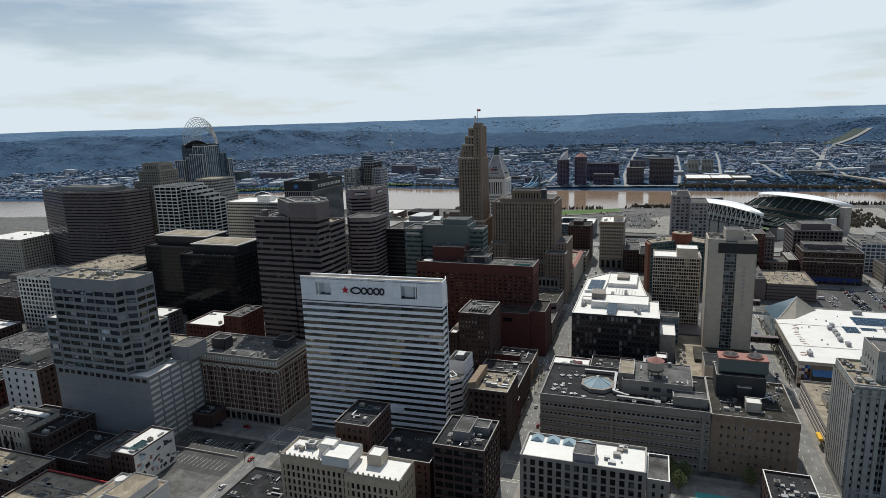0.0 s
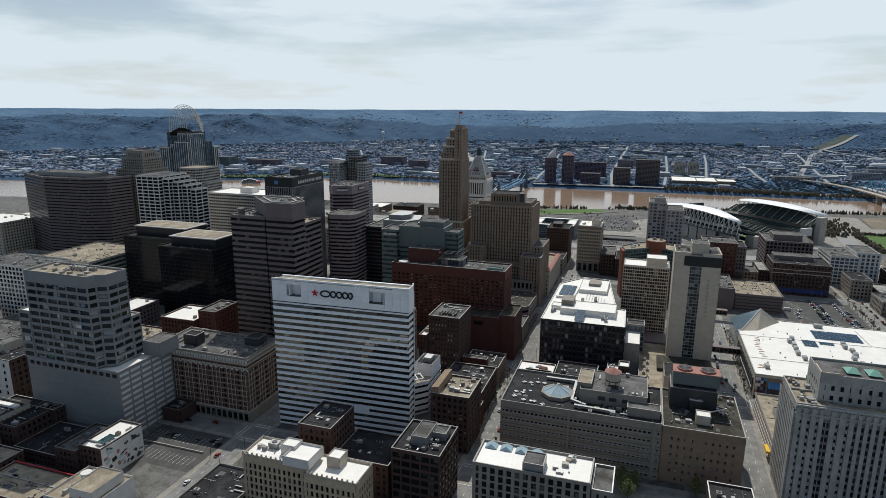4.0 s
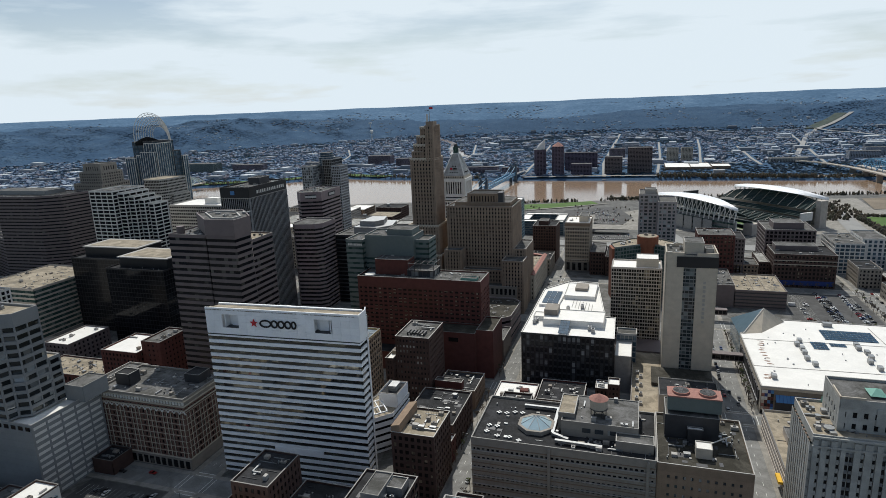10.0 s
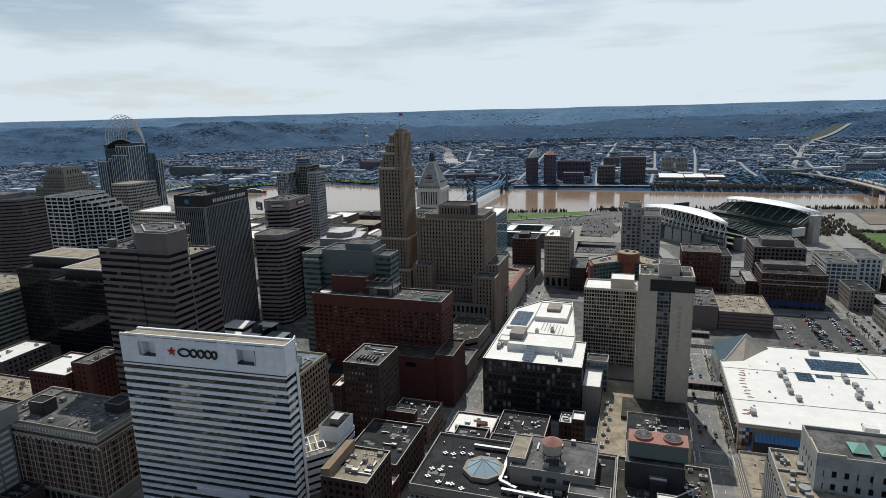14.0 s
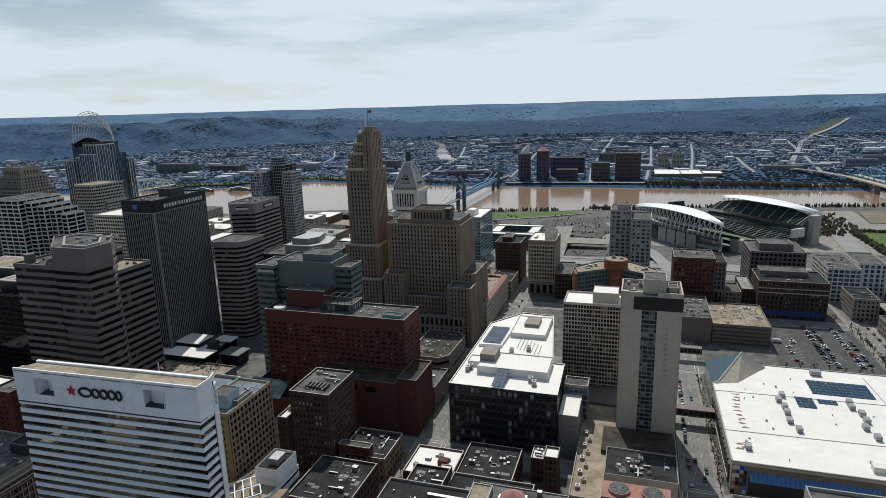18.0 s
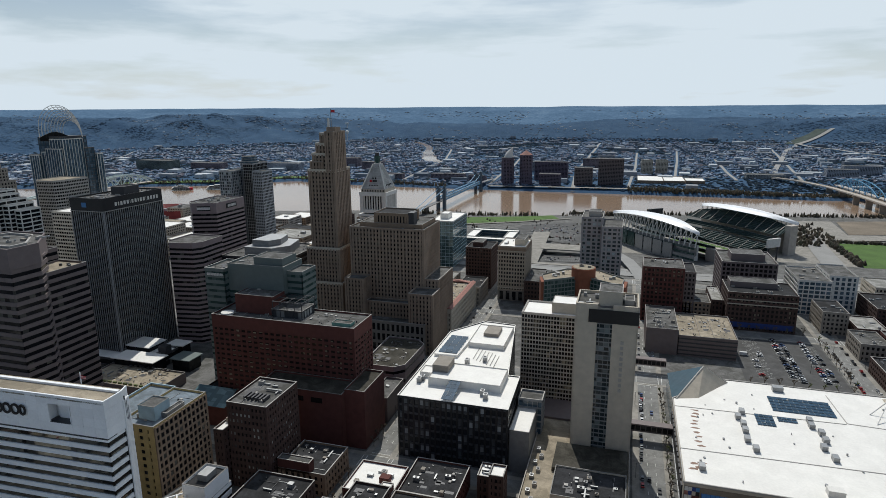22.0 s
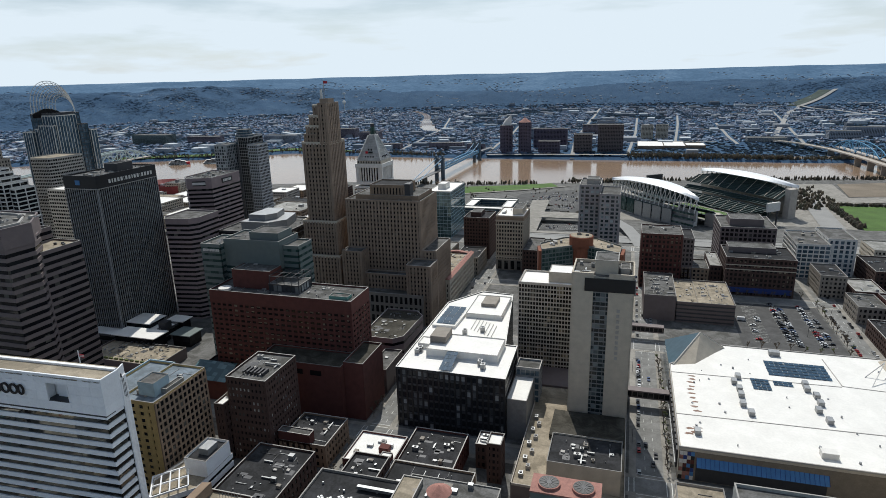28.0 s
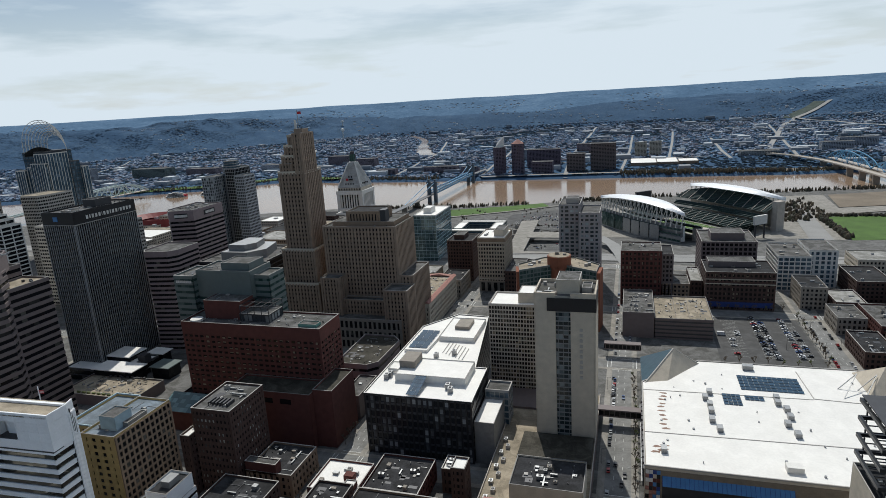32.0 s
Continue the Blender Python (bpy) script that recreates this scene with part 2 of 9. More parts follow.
SOIL = mat("bare_ground", (0.19, 0.155, 0.115), 0.95, var=0.35, scale=0.03, fine=0.6)
SEATS = mat("dark_green_seats", (0.016, 0.038, 0.038), 0.6, var=0.3, scale=0.4, fine=2)
TWIG = mat("bare_twigs", (0.13, 0.105, 0.08), 0.95, var=0.35, scale=0.3, fine=2)
BUD = mat("budding_leaves", (0.12, 0.14, 0.05), 0.9, var=0.4, scale=0.3, fine=2)
RED = mat("red_sign", (0.5, 0.02, 0.03), 0.5, var=0.05)
INK = mat("black_letter", (0.012, 0.012, 0.013), 0.5, var=0.05)
SOLAR = mat("solar_cells", (0.035, 0.072, 0.118), 0.5, var=0.15, spec=0.08, tint=0.2)
GLASS = glass_mat("dark_window_glass", (0.008, 0.009, 0.011), (0.12, 0.115, 0.1), share=0.12)
GLASS_BLUE = glass_mat("blue_window_glass", (0.04, 0.07, 0.095), (0.12, 0.17, 0.21), share=0.5, spec=0.4)
GLASS_BLACK = glass_mat("black_glass", (0.008, 0.009, 0.011), (0.02, 0.02, 0.022), share=0.3)
GLASS_GREEN = glass_mat("green_window_glass", (0.03, 0.06, 0.055), (0.12, 0.16, 0.15), share=0.4)
GLASS_CURTAIN = glass_mat("curtained_window_glass", (0.015, 0.015, 0.016), (0.5, 0.49, 0.45), share=0.38, cell=(4.6, 4.6, 3.5))
GLASS_DECO = glass_mat("small_pane_glass", (0.012, 0.012, 0.013), (0.2, 0.18, 0.14), share=0.14, cell=(2.9, 2.9, 3.6))
GLASS_PALE = glass_mat("pale_window_glass", (0.05, 0.055, 0.06), (0.4, 0.4, 0.38), share=0.5)


LIMESTONE = mat("blue_grey_limestone", (0.41, 0.405, 0.38), 0.85, var=0.2, scale=0.25, fine=3, stain=0.2)
TAN_PANEL = mat("tan_concrete_panel", (0.39, 0.375, 0.345), 0.8, var=0.12, fine=2)
BLUEGREY = mat("blue_grey_panel", (0.23, 0.235, 0.235), 0.6, var=0.1, scale=0.2, fine=1.5, tint=0.04)
BLUEPALE = mat("pale_blue_paint", (0.36, 0.47, 0.52), 0.7, var=0.2)
BLUE_D = mat("deep_blue_paint", (0.025, 0.05, 0.2), 0.6, var=0.2)
BRICK_ORANGE = mat("orange_brick", (0.22, 0.08, 0.045), 0.9, var=0.2)
AWNING = mat("yellow_canvas", (0.75, 0.45, 0.04), 0.8, var=0.1)
GLASS_SKY = glass_mat("sky_mirror_glass", (0.04, 0.08, 0.085), (0.13, 0.21, 0.215), rough=0.04, share=0.5, spec=0.6)
GLASS_SKY.node_tree.nodes["Principled BSDF"].inputs["Metallic"].default_value = 0.2
# pale panes are bright reflections of sunlit buildings, put into the colour
GLASS_REFLECT = glass_mat("reflecting_window_glass", (0.035, 0.042, 0.045), (0.66, 0.7, 0.7), rough=0.03, share=0.24, spec=0.5, cell=(4.7, 4.7, 4.15))
GLASS_REFLECT.node_tree.nodes["Principled BSDF"].inputs["Metallic"].default_value = 0.55
# warm pale bays serve as curtains and as warm glints painted into colour
GLASS_WARM = glass_mat("warm_window_glass", (0.016, 0.015, 0.014), (0.3, 0.25, 0.18), share=0.2, cell=(2.0, 2.0, 3.4))
GLASS_PALE2 = glass_mat("office_window_glass", (0.02, 0.022, 0.026), (0.36, 0.37, 0.37), share=0.34, cell=(3.1, 3.1, 4.4))

# ---- building blocks ----
CUBES = {}


def cube_mesh(material):
    if material.name not in CUBES:
        me = bpy.data.meshes.new("block_" + material.name)
        v = [(x, y, z) for z in (-.5, .5) for y in (-.5, .5) for x in (-.5, .5)]
        f = [(0, 2, 3, 1), (4, 5, 7, 6), (0, 1, 5, 4), (2, 6, 7, 3), (0, 4, 6, 2), (1, 3, 7, 5)]
        me.from_pydata(v, [], f)
        me.materials.append(material)
        CUBES[material.name] = me
    return CUBES[material.name]


def origin_of(ob):
    p = Vector((0, 0, 0))
    while ob:
        p = p + ob.location
        ob = ob.parent
    return p


def piece(name, material, parent, c, s, rz=0.0, label="", rx=0.0, ry=0.0):
    """One block of a thing: centre and size in metres, turned rz degrees."""
    ob = new(name, cube_mesh(material))
    ob.parent = parent
    ob.matrix_basis = Matrix.Translation(Vector(c) - origin_of(parent)) @ pose(0, 0, 0, rx, ry, rz) @ Matrix.Diagonal((*s, 1))
    if label:
        tagged(ob, label)
    return ob


def mesh_part(name, verts, faces, material, parent=None, label="", smooth=False):
    """A mesh in world metres, hung under its thing."""
    o = origin_of(parent) if parent else Vector((0, 0, 0))
    me = bpy.data.meshes.new(name)
    me.from_pydata([tuple(Vector(v) - o) for v in verts], [], faces)
    me.materials.append(material)
    if smooth:
        me.polygons.foreach_set("use_smooth", [True] * len(me.polygons))
    me.update()
    ob = new(name, me)
    ob.parent = parent
    if label:
        tagged(ob, label)
    return ob


def thing(name, x, y, z, label, category, group=""):
    e = new(name)
    e.location = (x, y, z)
    e.empty_display_size = 1
    return tagged(e, label, category, group)


def prism_data(poly, z0, z1):
    n = len(poly)
    v = [(x, y, z0) for x, y in poly] + [(x, y, z1) for x, y in poly]
    f = [tuple(reversed(range(n))), tuple(range(n, 2 * n))]
    f += [(i, (i + 1) % n, n + (i + 1) % n, n + i) for i in range(n)]
    return v, f


def prism(name, poly, z0, z1, material, parent, label=""):
    v, f = prism_data(poly, z0, z1)
    return mesh_part(name, v, f, material, parent, label)


def inset(poly, d):
    """The polygon (counter-clockwise) with every side moved d inwards."""
    out, n = [], len(poly)
    for i in range(n):
        a, b, c = (Vector(poly[(i + k) % n]) for k in (-1, 0, 1))
        u, w = (b - a).normalized(), (c - b).normalized()
        nu, nw = Vector((-u.y, u.x)), Vector((-w.y, w.x))
        k = nu + nw
        out.append(tuple(b + k * (d / max(0.2, 1 + nu.dot(nw)))))
    return out


def inset_each(poly, ds):
    """As inset, with a depth for each side."""
    out, n = [], len(poly)
    for i in range(n):
        a, b, c = (Vector(poly[(i + k) % n]) for k in (-1, 0, 1))
        u, w = (b - a).normalized(), (c - b).normalized()
        p, q = b + Vector((-u.y, u.x)) * ds[i - 1], b + Vector((-w.y, w.x)) * ds[i]
        cr = u.x * w.y - u.y * w.x
        if abs(cr) < 1e-3:
            out.append(tuple(q))
            continue
        t = ((q.x - p.x) * w.y - (q.y - p.y) * w.x) / cr
        out.append(tuple(p + u * t))
    return out


def rect(x0, y0, x1, y1):
    return [(x0, y0), (x1, y0), (x1, y1), (x0, y1)]


SEEN_FROM = [Vector((0, 0)), Vector((85, 160)), Vector((15, 30))]   # the open side of the city


def faces_out(a, b):
    d = (b - a).normalized()
    nrm = Vector((d.y, -d.x))
    return any(nrm.dot(p - (a + b) / 2) > 0 for p in SEEN_FROM)


def join_blocks(parent, joined, u, nrm):
    """Pieces of a wall too far off to be picked apart, as one mesh for each kind."""
    for (name, mname), rows in joined.items():
        v, f = [], []
        for p, z, sx, sy, sz in rows:
            n = len(v)
            for dz in (-.5, .5):
                for dy in (-.5, .5):
                    for dx in (-.5, .5):
                        q = p + u * (dx * sx) - nrm * (dy * sy)
                        v.append((q.x, q.y, z + dz * sz))
            f += [tuple(n + i for i in q) for q in ((0, 2, 3, 1), (4, 5, 7, 6), (0, 1, 5, 4), (2, 6, 7, 3), (0, 4, 6, 2), (1, 3, 7, 5))]
        tagged(mesh_part(name, v, f, bpy.data.materials[mname], parent), kind="stuff")


def facade(parent, a, b, z0, z1, st):
    """Bands, piers and panes on one wall from a to b, as deep as the wall's recess."""
    d = b - a
    length = d.length
    u = d / length
    nrm = Vector((u.y, -u.x))
    rz = math.degrees(math.atan2(u.y, u.x))
    dep = st.get("depth", 0.45)
    wall, glass, band_mat = st["wall"], st.get("glass", GLASS), st.get("band_mat", st["wall"])
    nz = max(1, round((z1 - z0) / st.get("floor", 3.9)))
    fh = (z1 - z0) / nz
    nx = max(1, round(length / st.get("bay", 4.0)))
    bw = length / nx
    band = st.get("band", 0.4) * fh
    pier = st.get("pier", 0.0) * bw
    mid = (a + b) / 2 - nrm * dep / 2

    joined = {}

    def block(name, m, along, z, sx, sz, depth=dep, back=0.0):
        p = a + u * along - nrm * (depth / 2 + back)
        if st.get("join"):
            joined.setdefault((name, m.name), []).append((p, z, sx, depth, sz))
        else:
            piece(name, m, parent, (p.x, p.y, z), (sx, depth, sz), rz)

    if st.get("fins"):
        for i in range(nx + 1):
            block("fin", wall, length * i / nx, (z0 + z1) / 2, st["fins"], z1 - z0)
        block("glazing", glass, length / 2, (z0 + z1) / 2, length, z1 - z0, 0.1, dep - 0.1)
        return join_blocks(parent, joined, u, nrm)
    if band:
        for k in range(nz + 1):
            lo = z0 + fh * k - (band / 2 if k else 0)
            hi = z0 + fh * k + (band / 2 if k < nz else 0)
            block("spandrel", band_mat, length / 2, (lo + hi) / 2, length, hi - lo)
    if pier:
        for i in range(nx + 1):
            w = pier if 0 < i < nx else pier * st.get("corner", 1.0)
            at = min(max(bw * i, w / 2), length - w / 2)
            block("pier", wall, at, (z0 + z1) / 2, w, z1 - z0, dep + st.get("proud", 0.03), -st.get("proud", 0.03))
    each = pier and nx * nz <= st.get("each", 0)
    for k in range(nz):
        z = z0 + fh * (k + .5)
        if each:
            for i in range(nx):
                block("window", glass, bw * (i + .5), z, bw - pier + 0.02, fh - band + 0.02, 0.08, dep - 0.12)
        else:
            block("ribbon_window", glass, length / 2, z, length - 0.05, fh - band + 0.02, 0.08, dep - 0.12)
    join_blocks(parent, joined, u, nrm)


def volume(parent, poly, z0, z1, st, roof=None, parapet=1.1, plain=()):
    """One block of a building: a core, the seen walls with their openings, plain walls behind, a roof deck and a parapet."""
    dep = st.get("depth", 0.45)
    n = len(poly)
    top = z1 - parapet
    seen = [i not in plain and faces_out(Vector(poly[i]), Vector(poly[(i + 1) % n])) for i in range(n)]
    core = inset_each(poly, [dep if s else 0.002 for s in seen])
    prism("wall", core, z0, top, st.get("core", st["wall"]), parent)
    zf = top - st.get("head", 0.0)
    zb = z0 + st.get("base", 0.0)
    for i in range(n):
        a, b = Vector(poly[i]), Vector(poly[(i + 1) % n])
        d = (b - a)
        u = d.normalized()
        nrm = Vector((u.y, -u.x))
        rz = math.degrees(math.atan2(u.y, u.x))
        m = (a + b) / 2 - nrm * dep / 2
        if seen[i]:
            facade(parent, a, b, zb, zf, st if i in st.get("near", (i,)) else dict(st, join=1))
            if st.get("head"):
                piece("cornice_band", st.get("head_mat", st["wall"]), parent, (m.x, m.y, (zf + top) / 2), (d.length + .05, dep + .05, top - zf), rz)
            if st.get("base"):
                piece("base_wall", st.get("base_mat", st["wall"]), parent, (m.x, m.y, (z0 + zb) / 2), (d.length, dep, zb - z0), rz)
    if parapet > 0.3:
        rim("parapet", poly, dep, top, z1, st.get("cap_wall", st["wall"]), parent)
        rim("coping", inset(poly, -0.06), min(dep, 0.4) + 0.1, z1, z1 + 0.14, st.get("coping", EDGE), parent)
    if roof:
        prism("roof", inset(poly, dep + 0.01), top - 0.05, top + 0.15, roof, parent)


def rim(name, poly, width, z0, z1, material, parent):
    """A hollow kerb that runs round a roof."""
    inner, n = inset(poly, width), len(poly)
    v = [(x, y, z) for z in (z0, z1) for x, y in (*poly, *inner)]
    f = []
    for i in range(n):
        j = (i + 1) % n
        f += [(i, j, 2 * n + j, 2 * n + i), (n + j, n + i, 3 * n + i, 3 * n + j), (2 * n + i, 2 * n + j, 3 * n + j, 3 * n + i), (j, i, n + i, n + j)]
    return mesh_part(name, v, f, material, parent)


def building(name, label, poly, h, st, roof=ROOF_DARK, z0=0.0, parapet=1.1, category="building", plain=()):
    cx = sum(p[0] for p in poly) / len(poly)
    cy = sum(p[1] for p in poly) / len(poly)
    e = thing(name, cx, cy, z0, label, category)
    volume(e, poly, z0, z0 + h if z0 else h, st, roof, parapet, plain)
    if roof and roof is not ROOF_WHITE and cy < 700:
        fittings(e, inset(poly, 1.5), h - parapet + .15, int(abs(cx * 7 + cy)))
    return e


def ribbon(wall, glass=GLASS, floor=3.9, band=0.5, **k):
    return dict(wall=wall, glass=glass, floor=floor, band=band, pier=0, **k)


def punched(wall, glass=GLASS, floor=3.7, bay=4.0, band=0.45, pier=0.5, **k):
    return dict(wall=wall, glass=glass, floor=floor, bay=bay, band=band, pier=pier, **k)


# ---- ground, river and far land ----
def flat(name, poly, z, material, label, category, kind="structure"):
    me = bpy.data.meshes.new(name)
    me.from_pydata([(x, y, z) for x, y in poly], [], [tuple(range(len(poly)))])
    me.materials.append(material)
    return tagged(new(name, me), label, category, kind=kind)


def near_bank(x):
    return float(np.interp(x, (-4900, -1500, -1150, -832, -635, -500, -394, -230, -93, 150, 380, 560, 900, 1500, 4900), (500, 1030, 1110, 1175, 1240, 1285, 1290, 1298, 1330, 1400, 1440, 1470, 1560, 1850, 2700)))


def far_bank(x):
    return float(np.interp(x, (-4900, -1700, -1300, -1080, -878, -700, -470, 480, 900, 1600, 4900), (900, 1340, 1500, 1590, 1750, 1712, 1700, 1700, 1800, 2150, 3600)))


def land(x, y):
    """Height of the ground: a level city, a fall to the river, flats beyond, then wooded hills."""
    nb, fb = near_bank(x), far_bank(x)
    drop = min(850.0, nb - 260)
    if y < drop:
        return 0.0
    if y < nb:
        return -16.0 * min(1, (y - drop) / 200)
    if y < nb + 25:
        return -16 - 14 * (y - nb) / 25
    if y < fb - 15:
        return -30.0
    if y < fb + 10:
        return -30 + 16 * (y - fb + 15) / 25
    r = math.hypot(x - 40, y - 80)
    az = math.degrees(math.atan2(x - 40, y - 80))
    z = -16.0 + 4 * noise.noise((x / 260, y / 260, 1.0))
    # the near wooded ridge, open where the creek comes down, and the plateau behind it
    top = float(np.interp(az, (-60, -35, -28, -23, -19, -8, -5, -1, 12, 16, 22), (138, 140, 128, 55, 6, 4, 50, 100, 104, 112, 128)))
    foot = float(np.interp(az, (-60, -40, -25, -15, -5, 4, 10, 13, 17, 22), (2950, 3150, 3350, 3800, 3750, 3650, 3600, 3520, 3450, 3300)))
    k = max(0.0, min(1.0, (r - foot) / (850 if az < -5 else 620)))
    k = k * k * (3 - 2 * k)
    rough = noise.noise((x / 420, y / 330, 5.0)) + 0.5 * noise.noise((x / 170, y / 150, 9.0))
    near = k * top * (1 + 0.34 * rough) - max(0, r - foot - 1000) * 0.02
    b = max(0.0, min(1.0, (r - 3700) / 1100))
    far = 193.5 * b ** 0.8 * (1 + 0.05 * (1 - b) * rough) + 3.0 * b * rough
    z += max(near, far)
    return z


def far_from(x, y):
    """Where the plateau begins behind the near ridge, and the hazier ground colour with it."""
    return float(np.interp(math.degrees(math.atan2(x - 40, y - 80)), (-50, -30, -20, -8, 0, 15), (4480, 4420, 4150, 4100, 4280, 4380)))


def make_ground():
    xs = np.concatenate([np.linspace(-4900, -1500, 60), np.linspace(-1450, 1450, 110), np.linspace(1500, 4900, 60)])
    ys = np.concatenate([np.array([-1500, -600, 0, 400, 700]), np.linspace(840, 1240, 24), np.linspace(1255, 2200, 60), np.linspace(2240, 4900, 130)])
    v = [(float(x), float(y), land(float(x), float(y))) for y in ys for x in xs]
    nx = len(xs)
    f, ids = [], []
    for j in range(len(ys) - 1):
        for i in range(nx - 1):
            f.append((j * nx + i, j * nx + i + 1, (j + 1) * nx + i + 1, (j + 1) * nx + i))
            yc = (ys[j] + ys[j + 1]) / 2
            xc = (xs[i] + xs[i + 1]) / 2
            # past far_from the ground switches to the more hazed colours
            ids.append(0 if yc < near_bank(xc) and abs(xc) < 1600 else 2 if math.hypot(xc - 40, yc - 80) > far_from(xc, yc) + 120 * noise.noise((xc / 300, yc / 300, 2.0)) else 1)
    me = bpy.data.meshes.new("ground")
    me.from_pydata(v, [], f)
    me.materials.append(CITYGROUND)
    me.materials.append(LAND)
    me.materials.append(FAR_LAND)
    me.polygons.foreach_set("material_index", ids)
    me.polygons.foreach_set("use_smooth", [True] * len(f))
    return tagged(new("ground", me), "city ground falling to the river, then flats and wooded hills", "ground", kind="structure")


def land_mat(name, stops, big, small):
    """Open country: woods, scrub and fields in patches, tree-crown grain over them; haze sits in the stops."""
    m = mat(name, stops[1], 0.95, var=0.2, spec=0.03)
    t = m.node_tree
    ramp = next(n for n in t.nodes if n.type == 'VALTORGB')
    n1, n2 = [n for n in t.nodes if n.type == 'TEX_NOISE']
    n1.inputs["Scale"].default_value, n2.inputs["Scale"].default_value = big, small
    n1.inputs["Roughness"].default_value = 0.62
    ramp.color_ramp.elements[0].position, ramp.color_ramp.elements[1].position = 0.41, 0.63
    ramp.color_ramp.elements.new(0.49)
    ramp.color_ramp.elements.new(0.55)
    for el, c in zip(ramp.color_ramp.elements, stops):
        el.color = (*c, 1)
    return m


# the blue haze of distance is put into these ground colours
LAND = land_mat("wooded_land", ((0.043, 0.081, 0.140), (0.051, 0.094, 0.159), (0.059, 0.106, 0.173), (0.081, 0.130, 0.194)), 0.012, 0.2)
# paler and bluer again, so that more haze is painted onto the plateau
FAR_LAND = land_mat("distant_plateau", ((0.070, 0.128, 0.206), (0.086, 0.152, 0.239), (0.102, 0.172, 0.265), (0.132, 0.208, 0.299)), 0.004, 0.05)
WATER = mat("muddy_water", (0.29, 0.2, 0.135), 0.13, var=0.12, scale=0.006, fine=0.05, bump=0.05, spec=0.8, stain=0.0)
make_ground()
flat("river", [(-4900, 280), (4900, 280), (4900, 3700), (-4900, 3700)], -22.0, WATER, "wide muddy brown river in flood", "river")


def beam(name, material, parent, p, q, w, h=None):
    """A straight member from p to q."""
    p, q = Vector(p), Vector(q)
    d = q - p
    ob = new(name, cube_mesh(material))
    ob.parent = parent
    turn = d.to_track_quat('X', 'Z').to_matrix().to_4x4()
    ob.matrix_basis = Matrix.Translation((p + q) / 2 - origin_of(parent)) @ turn @ Matrix.Diagonal((d.length, w, h or w, 1))
    return ob


def beams(name, material, parent, pairs, w):
    """Many thin straight members as one mesh."""
    v, f = [], []
    for p, q in pairs:
        p, q = Vector(p), Vector(q)
        d = (q - p).normalized()
        s = d.cross(Vector((0, 0, 1)))
        s = s.normalized() if s.length > .05 else Vector((1, 0, 0))
        t = d.cross(s)
        n = len(v)
        for e in (p, q):
            for a, c in ((-1, -1), (1, -1), (1, 1), (-1, 1)):
                v.append(tuple(e + s * (a * w / 2) + t * (c * w / 2)))
        f += [tuple(n + i for i in k) for k in ((0, 1, 5, 4), (1, 2, 6, 5), (2, 3, 7, 6), (3, 0, 4, 7), (3, 2, 1, 0), (4, 5, 6, 7))]
    return mesh_part(name, v, f, material, parent)


def far_ribbon(*a, **k):
    return dict(ribbon(*a, **k), join=1)


def far_punched(*a, **k):
    return dict(punched(*a, **k), join=1)


def blank(wall):
    return dict(wall=wall, band=1, pier=0, floor=400, depth=0.3)


def roof_unit(parent, x, y, z, sx, sy, sz, m=None, fan=True):
    """A rooftop cooling unit: a casing on feet with louvre and fan."""
    u = piece("roof_unit", m or METAL, parent, (x, y, z + sz / 2), (sx, sy, sz))
    if fan:
        under(ring(parent, "unit_fan", x, y, z + sz, min(sx, sy) * 0.34, 0.3, STEEL_DARK), u)
    return u


def under(child, part):
    """Hang a piece under another part of the same thing, where it stands."""
    m = child.matrix_basis.copy()
    child.parent = part
    child.matrix_basis = part.matrix_basis.inverted() @ m
    return child


RINGS = {}


def ring(parent, name, x, y, z, r, h, m, sides=12):
    """A short round drum standing at z."""
    key = (m.name, sides)
    if key not in RINGS:
        poly = [(math.cos(2 * math.pi * i / sides), math.sin(2 * math.pi * i / sides)) for i in range(sides)]
        v, f = prism_data(poly, 0, 1)
        me = bpy.data.meshes.new("drum_" + m.name)
        me.from_pydata(v, [], f)
        me.materials.append(m)
        RINGS[key] = me
    ob = new(name, RINGS[key])
    ob.parent = parent
    ob.matrix_basis = Matrix.Translation(Vector((x, y, z)) - origin_of(parent)) @ Matrix.Diagonal((r, r, h, 1))
    return ob


def clutter(parent, x0, y0, x1, y1, z, n, seed):
    """Units, curbs, vents and pipe runs scattered over a flat roof."""
    r = random.Random(seed)
    for _ in range(n):
        x, y = r.uniform(x0, x1), r.uniform(y0, y1)
        k = r.random()
        if k < 0.4:
            roof_unit(parent, x, y, z, r.uniform(1.6, 3.4), r.uniform(1.4, 2.6), r.uniform(1.0, 2.2), r.choice((METAL, STONE, COPING)), r.random() < .35)
        elif k < 0.65:
            ring(parent, "vent", x, y, z, r.uniform(.2, .5), r.uniform(.5, 1.2), METAL, 8)
        elif k < 0.85:
            piece("duct", METAL, parent, (x, y, z + 0.6), (r.uniform(3, 7), 0.7, 0.7), r.choice((0, 90)))


